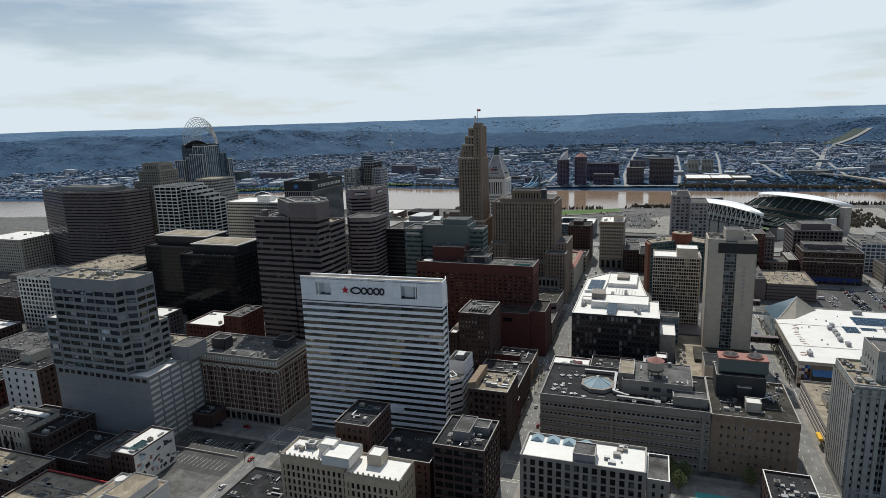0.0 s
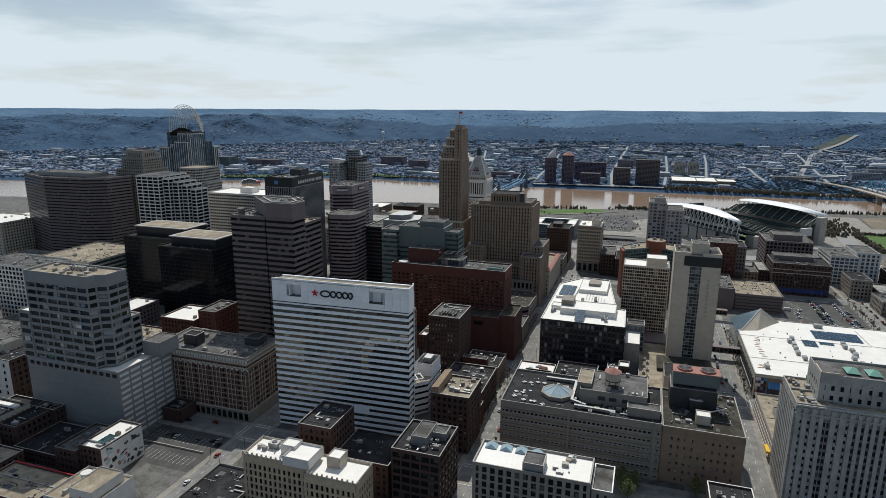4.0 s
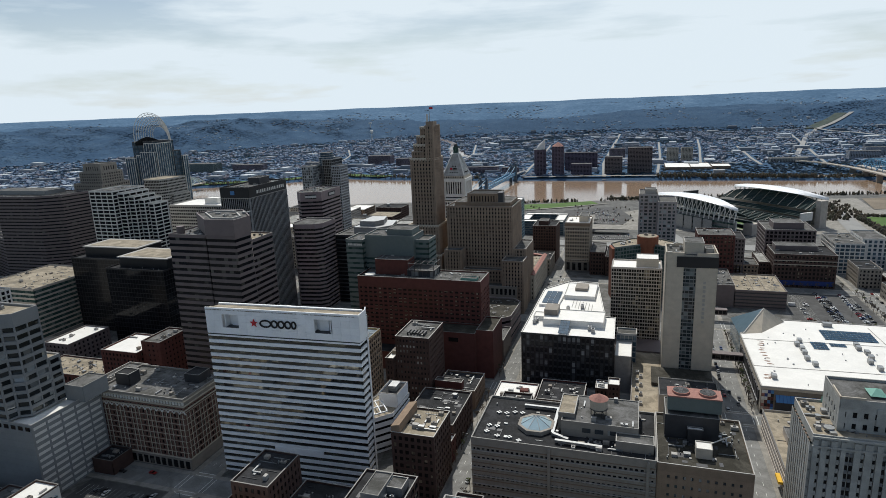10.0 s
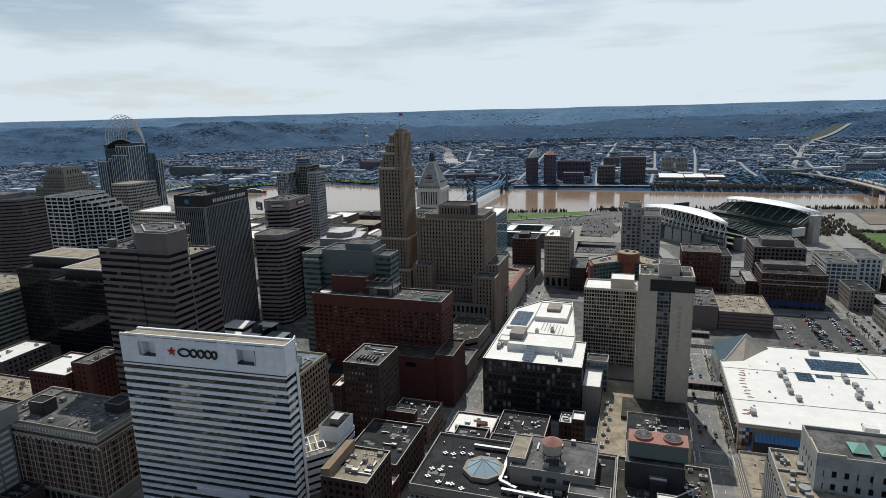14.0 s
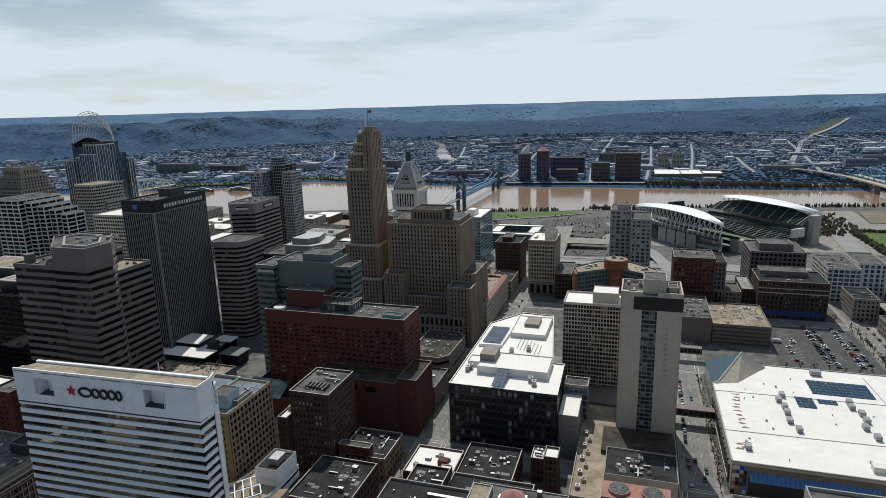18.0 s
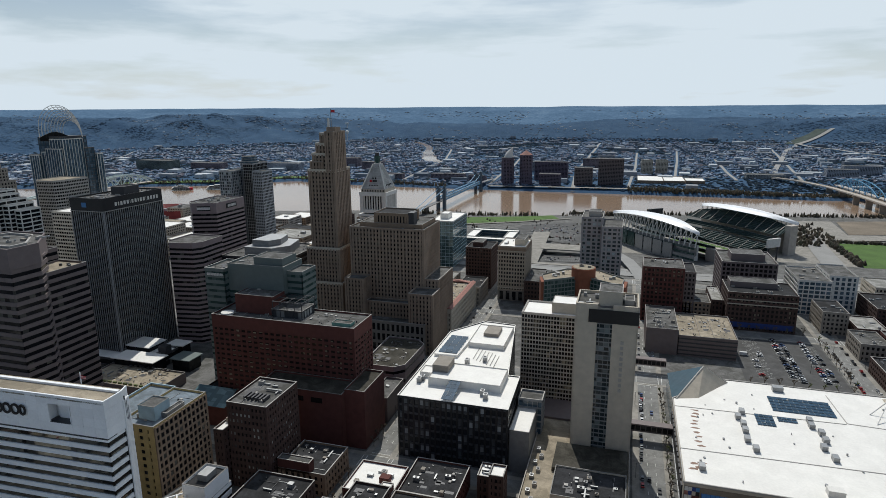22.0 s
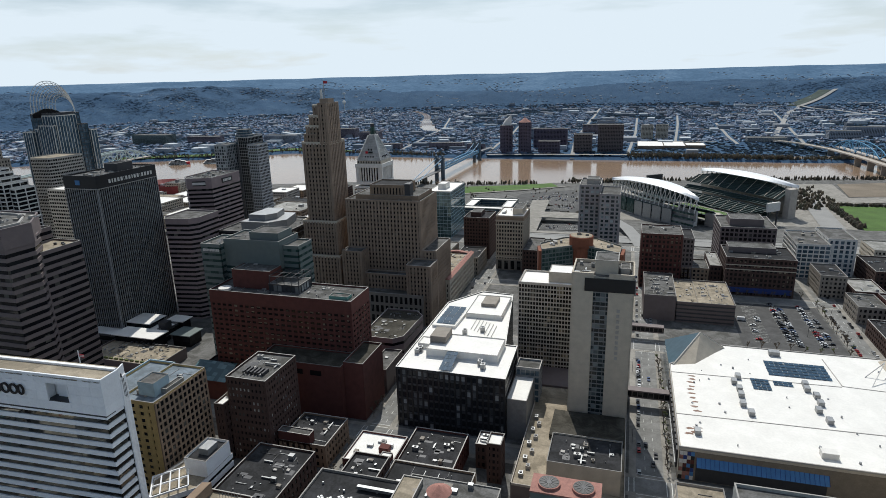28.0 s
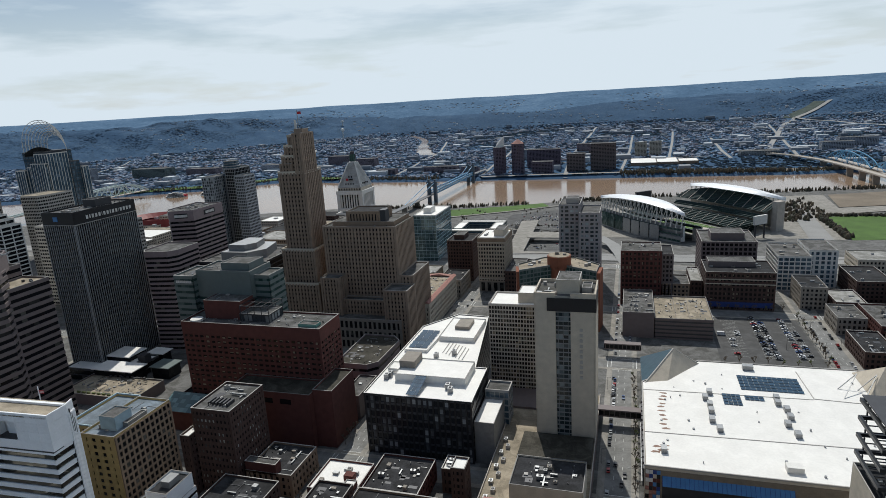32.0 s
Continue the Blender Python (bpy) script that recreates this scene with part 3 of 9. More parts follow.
def fittings(parent, poly, z, seed, share=1.0):
    """Small vents, pipes, hatches, patches and conduit over a roof, too many to count: one mesh."""
    r = random.Random(seed)
    xs, ys = [p[0] for p in poly], [p[1] for p in poly]
    x0, x1, y0, y1 = min(xs) + 2, max(xs) - 2, min(ys) + 2, max(ys) - 2
    if x1 - x0 < 5 or y1 - y0 < 5:
        return
    rows = {}
    for _ in range(int(min(70, (x1 - x0) * (y1 - y0) / 22) * share)):
        x, y, k = r.uniform(x0, x1), r.uniform(y0, y1), r.random()
        if not all((Vector(b) - Vector(a)).cross(Vector((x, y)) - Vector(a)) > 0 for a, b in zip(poly, poly[1:] + poly[:1])):
            continue
        if k < .45:
            w = r.uniform(.3, .7)
            size, m = (w, w, r.uniform(.4, 1.3)), r.choice((METAL, STEEL_DARK, COPING))
        elif k < .62:
            size, m = (r.uniform(1, 2), r.uniform(1, 2), r.uniform(.4, .9)), r.choice((METAL, COPING))
        elif k < .82:
            ln = r.uniform(3, 9)
            size, m = ((ln, .22, .3) if r.random() < .5 else (.22, ln, .3)), r.choice((METAL, STEEL_DARK))
        else:
            size, m = (r.uniform(1.5, 5), r.uniform(1, 4), .06), STEEL_DARK
        v, f = rows.setdefault(m.name, ([], []))
        n = len(v)
        q, g = prism_data(rect(x - size[0] / 2, y - size[1] / 2, x + size[0] / 2, y + size[1] / 2), z - .05, z + size[2])
        v += q
        f += [tuple(n + i for i in t) for t in g]
    for name, (v, f) in rows.items():
        tagged(mesh_part("roof_gear", v, f, bpy.data.materials[name], parent), kind="stuff")


def penthouse(parent, x0, y0, x1, y1, z0, z1, m, roof=ROOF_GREY):
    volume(parent, rect(x0, y0, x1, y1), z0, z1, blank(m), roof, 0.5)


def bars(parent, name, a, b, z, h, widths, m, nrm, depth=0.25, proud=0.2, gap=0.35, board=None):
    """A row of plain bars on a wall from a to b, in place of unreadable or trade lettering."""
    a, b = Vector(a), Vector(b)
    u = (b - a).normalized()
    total = sum(widths) + gap * (len(widths) - 1)
    k = (b - a).length / total
    rz = math.degrees(math.atan2(u.y, u.x))
    s = 0.0
    for w in widths:
        p = a + u * ((s + w / 2) * k) + Vector(nrm) * proud
        o = piece(name, m, parent, (p.x, p.y, z), (w * k, depth, h), rz)
        if board:
            under(o, board)
        s += w + gap

# ---- the white striped office tower with the store sign ----
def striped_tower():
    a, b = Vector((-194.4, 297.0)), Vector((-108.6, 301.0))
    rc, rd_ = Vector((-108.9, 309.1)), Vector((-110.6, 313.4))
    poly = [tuple(a), tuple(b), tuple(rc), tuple(rd_), (-190.5, 309.5)]
    e = thing("office_tower", -152, 305, 0, "white office tower with mirrored ribbon windows and a store sign", "office tower")
    volume(e, poly, 0, 80.0, dict(wall=WHITE, glass=GLASS_MIRROR, floor=3.8, band=0.47, pier=0, depth=0.6, core=STEEL_DARK), None, 0.0, plain=(2,))
    fd = (rd_ - rc).normalized()
    fn, fa, fm = Vector((fd.y, -fd.x)), math.degrees(math.atan2(fd.y, fd.x)), (rc + rd_) / 2
    piece("side_wall", STEEL_DARK, e, (fm.x, fm.y, 40), (4.5, 0.3, 80), fa)
    for k in range(7):
        q = rc + (rd_ - rc) * ((k + .5) / 7) + fn * .35
        piece("side_fin", WHITE, e, (q.x, q.y, 45.5), (0.42, 0.6, 91), fa)
    u = (b - a).normalized()
    n = Vector((u.y, -u.x))
    rz = math.degrees(math.atan2(u.y, u.x))
    w = (b - a).length
    z0, z1, deep = 80.6, 94.8, 4.5
    cols, rows = 18, 4
    notch = ((0.13, 0.24), (0.71, 0.82))
    for c in range(cols):
        for r in range(rows):
            f0, f1 = c / cols, (c + 1) / cols
            lo, hi = z0 + (z1 - z0) * r / rows, z0 + (z1 - z0) * (r + 1) / rows
            if r in (1, 2) and any(p < (f0 + f1) / 2 < q for p, q in notch):
                continue
            p = a + u * (w * (f0 + f1) / 2) - n * 0.3
            piece("panel", WHITE, e, (p.x, p.y, (lo + hi) / 2), (w / cols - 0.06, 0.6, hi - lo - 0.05), rz)
    core = [tuple(a - n * deep), tuple(b - n * deep), tuple(rc), tuple(rd_), (-190.5, 309.5)]
    prism("sign_core", inset(core, 0.1), 80.0, 93.2, WHITE, e)
    prism("sign_core_roof", inset(core, 0.3), 93.2, 93.35, ROOF_TAN, e)
    p = (a + b) / 2 - n * deep / 2
    piece("sign_floor", STEEL_DARK, e, (p.x, p.y, 80.3), (w - .3, deep, 0.6), rz)
    piece("sign_roof", ROOF_TAN, e, (p.x, p.y, 93.6), (w - .3, deep, 0.5), rz)
    for f0, f1 in notch:
        q = a + u * (w * (f0 + f1) / 2) - n * (deep - 0.6)
        piece("notch_back", WHITE, e, (q.x, q.y, (z0 + z1) / 2), (w * (f1 - f0) * 0.55, 1.0, (z1 - z0) * .5), rz)
        q = a + u * (w * (f0 + f1) / 2) - n * 2.2
        piece("notch_sill", STEEL_DARK, e, (q.x, q.y, z0 + (z1 - z0) * .25), (w * (f1 - f0), 4.2, 0.3), rz)
        for k in (f0 - 0.001, f1 + 0.001):
            q = a + u * (w * k) - n * 2.4
            piece("notch_cheek", WHITE, e, (q.x, q.y, (z0 + z1) / 2), (0.4, 3.6, (z1 - z0) * .5), rz)
    for (p0, p1) in ((b, rc), (rc, rd_)):
        s = p1 - p0
        for r in range(rows):
            lo, hi = z0 + (z1 - z0) * r / rows, z0 + (z1 - z0) * (r + 1) / rows
            m = (p0 + p1) / 2
            piece("panel", WHITE, e, (m.x, m.y, (lo + hi) / 2), (s.length, 0.5, hi - lo - .05), math.degrees(math.atan2(s.y, s.x)))
    q = (a + b) / 2 - n * 9.6
    piece("rear_coping", WHITE, e, (q.x, q.y, 93.7), (w - 4, 1.2, 0.9), rz)
    for k in range(3):
        q = rc + (rd_ - rc) * (.25 + .2 * k) + fn * .5
        piece("louvre_slot", STEEL_DARK, e, (q.x, q.y, 88 - 1.5 * k), (0.25, 0.4, 9 - 1.5 * k), fa)
    q = a + u * (w * 0.54)
    piece("blank_storey", WHITE, e, (q.x, q.y + .12, 80 / 21 * 4.5), (w * 0.33, 0.5, 2.2), rz)
    # red star and the plain black shapes of the sign
    s = a + u * (w * 0.33) + n * 0.25
    v, f = [], []
    for side in (0.0, 0.35):
        for i in range(10):
            rr = 2.3 if i % 2 == 0 else 0.95
            t = math.pi / 2 + i * math.pi / 5
            q = s + u * (rr * math.cos(t)) + n * side
            v.append((q.x, q.y, 87.6 + rr * math.sin(t)))
    f = [tuple(range(10, 20)), tuple(reversed(range(10)))] + [(i, (i + 1) % 10, 10 + (i + 1) % 10, 10 + i) for i in range(10)]
    mesh_part("sign_star", v, f, RED, e)
    def loop(f, zc, rx, rz_, a0=0.0, a1=2 * math.pi, fat=0.85):
        """A flat black band bent round an ellipse on the sign wall."""
        c, v, fc, k = a + u * (w * f) + n * 0.3, [], [], 18
        for i in range(k + 1):
            t = a0 + (a1 - a0) * i / k
            for dr in (-fat / 2, fat / 2):
                for dn in (0.0, 0.3):
                    q = c + u * ((rx + dr) * math.cos(t)) + n * dn
                    v.append((q.x, q.y, zc + (rz_ + dr) * math.sin(t)))
            if i:
                b0, b1 = 4 * i - 4, 4 * i
                fc += [(b0, b1, b1 + 1, b0 + 1), (b0 + 2, b0 + 3, b1 + 3, b1 + 2), (b0 + 1, b1 + 1, b1 + 3, b0 + 3), (b0, b0 + 2, b1 + 2, b1)]
        mesh_part("sign_shape", v, fc, INK, e)

    for f, rx in ((0.408, 3.0), (0.466, 1.6), (0.510, 1.6), (0.554, 1.6), (0.592, 1.15)):
        loop(f, 87.6, rx, 1.75)
    # white terrace annexe behind
    volume(e, [(-124, 326), (-111, 340), (-111, 366), (-128, 366), (-134, 340)], 0, 22.0, far_ribbon(WHITE, GLASS, floor=4.2, band=0.62), ROOF_TAN, 1.0)
    volume(e, rect(-123, 348, -111.2, 365), 20.5, 29.5, dict(blank(WHITE), depth=0.4), ROOF_DARK, 1.2)
    piece("roof_tank", METAL, e, (-116.5, 357, 30.0), (5, 7, 3.2))
    for k in range(5):
        p0, p1 = Vector((-124 + 2.6 * k, 327 + 2.8 * k, 24)), Vector((-133 + 2.6 * k, 339 + 2.6 * k, 24))
        beam("pergola_beam", WHITE, e, p0, p1, 0.5, 0.7)
    for k in range(3):
        p0 = Vector((-124, 327, 24)).lerp(Vector((-133, 339, 24)), k / 2)
        beam("pergola_beam", WHITE, e, p0, p0 + Vector((10.4, 11.0, 0)), 0.5, 0.7)
    clutter(e, -121, 350, -113, 363, 28.4, 6, 3)


GLASS_MIRROR = glass_mat("mirror_window_glass", (0.12, 0.12, 0.11), (0.24, 0.24, 0.21), rough=0.02, share=0.3)
GLASS_MIRROR.node_tree.nodes["Principled BSDF"].inputs["Metallic"].default_value = 0.85
striped_tower()

# ---- grey tower with mirrored bands over a blank podium ----
pod = building("office_tower", "grey office tower with mirrored bands above a blank podium", rect(-338, 248, -267.5, 290), 44,
               dict(wall=BLUEGREY, glass=STONE_WHITE, floor=3.6, band=0.5, bay=9, pier=0.1, join=1), roof=ROOF_WHITE, plain=(0,), category="office tower")
for k in range(11):
    piece("panel_course", BLUEGREY, pod, (-302.7, 247.93, 4 + 3.5 * k), (70.2, 0.14, 3.42))
volume(pod, [(-331, 248.6), (-283, 248.2), (-281.6, 253.2), (-276, 256), (-276, 270), (-331, 270)], 44, 99.5,
       punched(BLUEGREY, GLASS_REFLECT, floor=4.55, bay=7.6, band=0.42, pier=0.08, head=5.0, depth=0.8, near=(0,)), ROOF_TAN, 1.2)
volume(pod, rect(-331, 270.2, -276, 277), 44, 70, far_punched(BLUEGREY, GLASS, floor=4.55, bay=6.5, band=0.42, pier=0.1, depth=0.8), ROOF_TAN, 0.8)
volume(pod, rect(-340, 248.4, -331.2, 264), 44, 74, far_punched(BLUEGREY, GLASS_REFLECT, floor=4.55, bay=7.6, band=0.42, pier=0.1), ROOF_WHITE, 0.8)
for k in range(14):
    piece("podium_window", GLASS, pod, (-334 + 4.9 * k, 247.95, 41.4), (3.0, 0.25, 2.2))
penthouse(pod, -276, 276, -263, 292, 43, 52, BLUEGREY)
clutter(pod, -328, 253, -290, 267, 98.5, 14, 5)
for k in range(5):
    piece("roof_vent", COPING, pod, (-308 + 2.2 * k, 262, 99.7), (1.2, 3.5, 2.2))

# ---- ornate brown brick block ----
ob = building("office_building", "ornate brown brick office building with white terracotta trim", rect(-271, 291, -212, 325), 43,
              punched(BRICK_BROWN, floor=3.6, bay=2.7, band=0.42, pier=0.42, head=4.0, head_mat=STONE, base=7, base_mat=STONE, cap_wall=STONE, each=190, depth=0.6, near=(0,)), ROOF_GREY)
for i in range(22):
    if i % 4 != 3:
        piece("trim", STONE_PALE, ob, (-271 + 59 * (i + .5) / 22, 290.85, 20.5), (0.28, 0.4, 27))
for i in range(13):
    if i % 4 != 3:
        piece("trim", STONE_PALE, ob, (-211.85, 291 + 34 * (i + .5) / 13, 20.5), (0.4, 0.28, 27))
for k in range(15):
    x0 = -269.2 + 3.9 * k
    arc = [(x0 + 1.7 - 1.7 * math.cos(j * math.pi / 8), 290.7, 34.2 + 1.7 * math.sin(j * math.pi / 8)) for j in range(9)]
    av, af = [], []
    for j, (ax, ay, az_) in enumerate(arc):
        a_ = j * math.pi / 8
        for r_, dy in ((0.22, -0.2), (0.22, 0.2), (-0.22, 0.2), (-0.22, -0.2)):
            av.append((ax - r_ * math.cos(a_), ay + dy, az_ + r_ * math.sin(a_)))
        if j:
            q = 4 * j
            af += [(q - 4 + i, q - 4 + (i + 1) % 4, q + (i + 1) % 4, q + i) for i in range(4)]
    mesh_part("window_arch", av, af + [(3, 2, 1, 0), tuple(range(len(av) - 4, len(av)))], STONE_WHITE, ob)
for i in range(30):
    piece("bracket", STONE_WHITE, ob, (-270 + 2 * i, 290.7, 40.4), (0.8, 0.8, 1.6))
for k in range(8):
    piece("sill_course", STONE_PALE, ob, (-241.5, 290.9, 10.6 + 3.45 * k), (58.4, 0.3, 0.22))
    piece("sill_course", STONE_PALE, ob, (-211.9, 308, 10.6 + 3.45 * k), (0.3, 33.4, 0.22))
for z in (7.2, 36.2, 38.8, 41.4):
    piece("string_course", STONE_PALE, ob, (-241.5, 290.85, z), (59.6, 0.7, 0.6))
    piece("string_course", STONE_PALE, ob, (-211.85, 308, z), (0.7, 34.4, 0.6))
for i in range(14):
    piece("arch_opening", GLASS, ob, (-268 + 4.1 * i, 290.9, 3.0), (2.6, 0.3, 4.4))
penthouse(ob, -266, 300, -256, 308, 41.5, 49, STEEL_DARK, ROOF_DARK)
penthouse(ob, -228, 312, -218, 322, 41.5, 47, STEEL_DARK, ROOF_DARK)
clutter(ob, -268, 294, -215, 322, 42, 16, 8)
cr = building("office_building", "cream brick building with dark windows beside a podium", rect(-286, 292, -271.3, 330), 41, far_punched(STONE_PALE, floor=3.6, bay=3.6, band=0.45, pier=0.4), ROOF_GREY)
clutter(cr, -284, 296, -273, 326, 40, 6, 9)

# ---- brown banded tower with an eight-sided crown ----
bs = far_ribbon(CONC_BROWN, floor=4.0, band=0.52, depth=0.5)
dt = building("office_tower", "brown granite tower with ribbon windows and an eight-sided crown", rect(-269, 360, -240, 404), 118, bs, ROOF_GREY, category="office tower")
hexa = [(-239, 359), (-217.5, 359), (-216.5, 374), (-224, 384), (-239, 384)]
volume(dt, hexa, 0, 121, dict(bs, join=0, near=(0,)), None, 0.0)
volume(dt, rect(-240, 378, -221, 404), 0, 111, bs, ROOF_TAN, 1.0)
crown = [(-262, 380), (-238.5, 358.4), (-217, 358.4), (-215.9, 374), (-235, 394), (-257, 394)]
prism("crown", crown, 118.2, 127.4, CONC_BROWN, dt)
rim("crown_kerb", crown, 0.8, 127.4, 128.4, CONC_BROWN, dt)
prism("crown_roof", inset(crown, 0.8), 127.4, 127.6, ROOF_GREY, dt)
rim("crown_track", inset(crown, 5), 1.0, 127.6, 128.6, COPING, dt)
clutter(dt, -246, 370, -226, 386, 127.6, 10, 11)
ring(dt, "stack", -264, 366, 117, 2.6, 5, CONC_BROWN)
for k in range(3):
    ring(dt, "vent", -230 + 3 * k, 396 + 2 * (k % 2), 110.3, 0.8, 1.0, STEEL_DARK, 8)

# ---- black glass pair ----
gb = dict(wall=BLACK, glass=GLASS_BLACK, floor=4.0, band=0.12, bay=3.0, pier=0.08, depth=0.2, join=1, coping=STEEL_DARK, core=BLACK)
bk = building("office_building", "black glass office building with pale roof edges", rect(-412, 438, -352, 490), 68, gb, ROOF_DARK)
volume(bk, rect(-476, 461, -412, 510), 0, 69, gb, ROOF_DARK)
for x0, y0, x1, y1, z in ((-404, 446, -354, 478, 75.5), (-468, 470, -408, 500, 77)):
    prism("penthouse", rect(x0, y0, x1, y1), 67, z, BLACK, bk)
    prism("penthouse_roof", inset(rect(x0, y0, x1, y1), -1.2), z, z + 0.8, COPING, bk)
    prism("penthouse_deck", inset(rect(x0, y0, x1, y1), 2.5), z + .8, z + 1.0, ROOF_TAN, bk)

# ---- finned bank tower ----
ft = building("bank_tower", "dark bank tower with aluminium fins and a black band", rect(-336, 501, -306, 561), 128,
              dict(wall=FIN, glass=GLASS_BLACK, floor=4.0, bay=2.0, fins=0.5, depth=0.7, head=8, head_mat=BLACK, cap_wall=BLACK, join=1, core=BLACK, coping=BLACK), ROOF_GREY, parapet=1.2, category="office tower")
piece("band_line", COPING, ft, (-321, 500.7, 118.4), (30.4, 0.5, 0.5))
piece("band_line", COPING, ft, (-305.7, 531, 118.4), (0.5, 60.4, 0.5))
bars(ft, "sign_bar", (-305.95, 512), (-305.95, 556), 122.6, 2.8, [1, .5, 1, 1, 1, .1, 1, 1, .5, 1, 1, .1, 1, 1, 1, 1], STONE_WHITE, (1, 0), gap=0.75)
piece("sign_mark", BLUE, ft, (-323, 500.75, 123), (4, 0.4, 3.4))
penthouse(ft, -326, 530, -314, 546, 126, 133, STEEL_DARK, ROOF_DARK)
clutter(ft, -333, 505, -310, 527, 127, 6, 13)

# ---- pink granite bank tower with a chamfered corner ----
pk = far_ribbon(CONC_PINK, floor=4.0, band=0.52, head=8)
ub = building("bank_tower", "pink granite bank tower with ribbon windows and signs", [(-340, 634), (-330, 624), (-309, 632), (-309, 676), (-340, 676)], 105, pk, ROOF_GREY, category="office tower")
bd1 = piece("sign_board", INK, ub, (-319.5, 627.7, 100), (12, 0.4, 4.5), 20)
bars(ub, "sign_bar", (-324.5, 625.5), (-314.5, 629.3), 100, 2.4, [1, 1, 1, .9, 1, 1], STONE_WHITE, (.34, -.94), proud=0.35, board=bd1)
bd2 = piece("sign_board", INK, ub, (-308.8, 655, 100), (0.4, 16, 4.5))
bars(ub, "sign_bar", (-308.8, 649), (-308.8, 661), 100, 2.4, [1, 1, 1, .9, 1, 1], STONE_WHITE, (1, 0), proud=0.35, board=bd2)
volume(ub, [(-300, 556), (-294, 549), (-274, 552), (-269, 558), (-269, 584), (-300, 584)], 0, 86, dict(pk, head=2.5), ROOF_GREY)
clutter(ub, -336, 640, -312, 670, 104, 12, 14)

# ---- far towers on the east side ----
wb = building("office_tower", "wide brown office tower with ribbon windows", [(-790, 606), (-720, 578), (-660, 582), (-636, 596), (-630, 630), (-780, 655)], 105, far_ribbon(CONC_BROWN, floor=4.0, band=0.62), ROOF_DARK, category="office tower")
penthouse(wb, -755, 600, -665, 628, 104, 109, METAL, ROOF_GREY)
sw = far_punched(STONE_WHITE, GLASS, floor=4.0, bay=9, band=0.28, pier=0.07, depth=0.8)
st = building("office_tower", "white stepped office tower with square grid windows", rect(-548, 556, -516, 602), 116, sw, ROOF_GREY, category="office tower")
for x0, x1, y0, h in ((-516, -507, 562, 113), (-507, -498.5, 567, 109), (-498.5, -490.5, 572, 105), (-490.5, -483, 577, 100)):
    volume(st, rect(x0, y0, x1, 598), 0, h, sw, ROOF_GREY)
tn = building("office_tower", "tan office tower with rows of small square windows", [(-632, 722), (-622, 712), (-598, 714), (-594, 724), (-594, 760), (-632, 760)], 108, far_punched(TAN_PANEL, floor=3.9, bay=2.4, band=0.46, pier=0.14), ROOF_TAN, category="office tower")
volume(tn, rect(-594, 728, -590, 760), 0, 86, far_punched(TAN_PANEL, floor=3.9, bay=2.4, band=0.46, pier=0.14), ROOF_TAN)
gt = building("office_tower", "grey stone office tower with a set-back top", rect(-664, 640, -618, 684), 112, far_punched(STONE, floor=3.9, bay=3.6, band=0.42, pier=0.45), ROOF_GREY, category="office tower")
volume(gt, rect(-659, 646, -623, 680), 111, 126, far_punched(STONE, floor=3.9, bay=3.6, band=0.42, pier=0.45), ROOF_GREY)
volume(gt, rect(-655, 650, -627, 676), 125, 136, far_punched(STONE, floor=9, bay=3.6, band=0.5, pier=0.6), ROOF_GREY)
lw = building("office_building", "pale office building with a white roof and fine windows", rect(-520, 640, -425, 690), 87, far_punched(TAN_PANEL, floor=3.9, bay=3.2, band=0.48, pier=0.16), ROOF_WHITE)
penthouse(lw, -480, 655, -462, 670, 86, 93, STONE_WHITE, ROOF_WHITE)


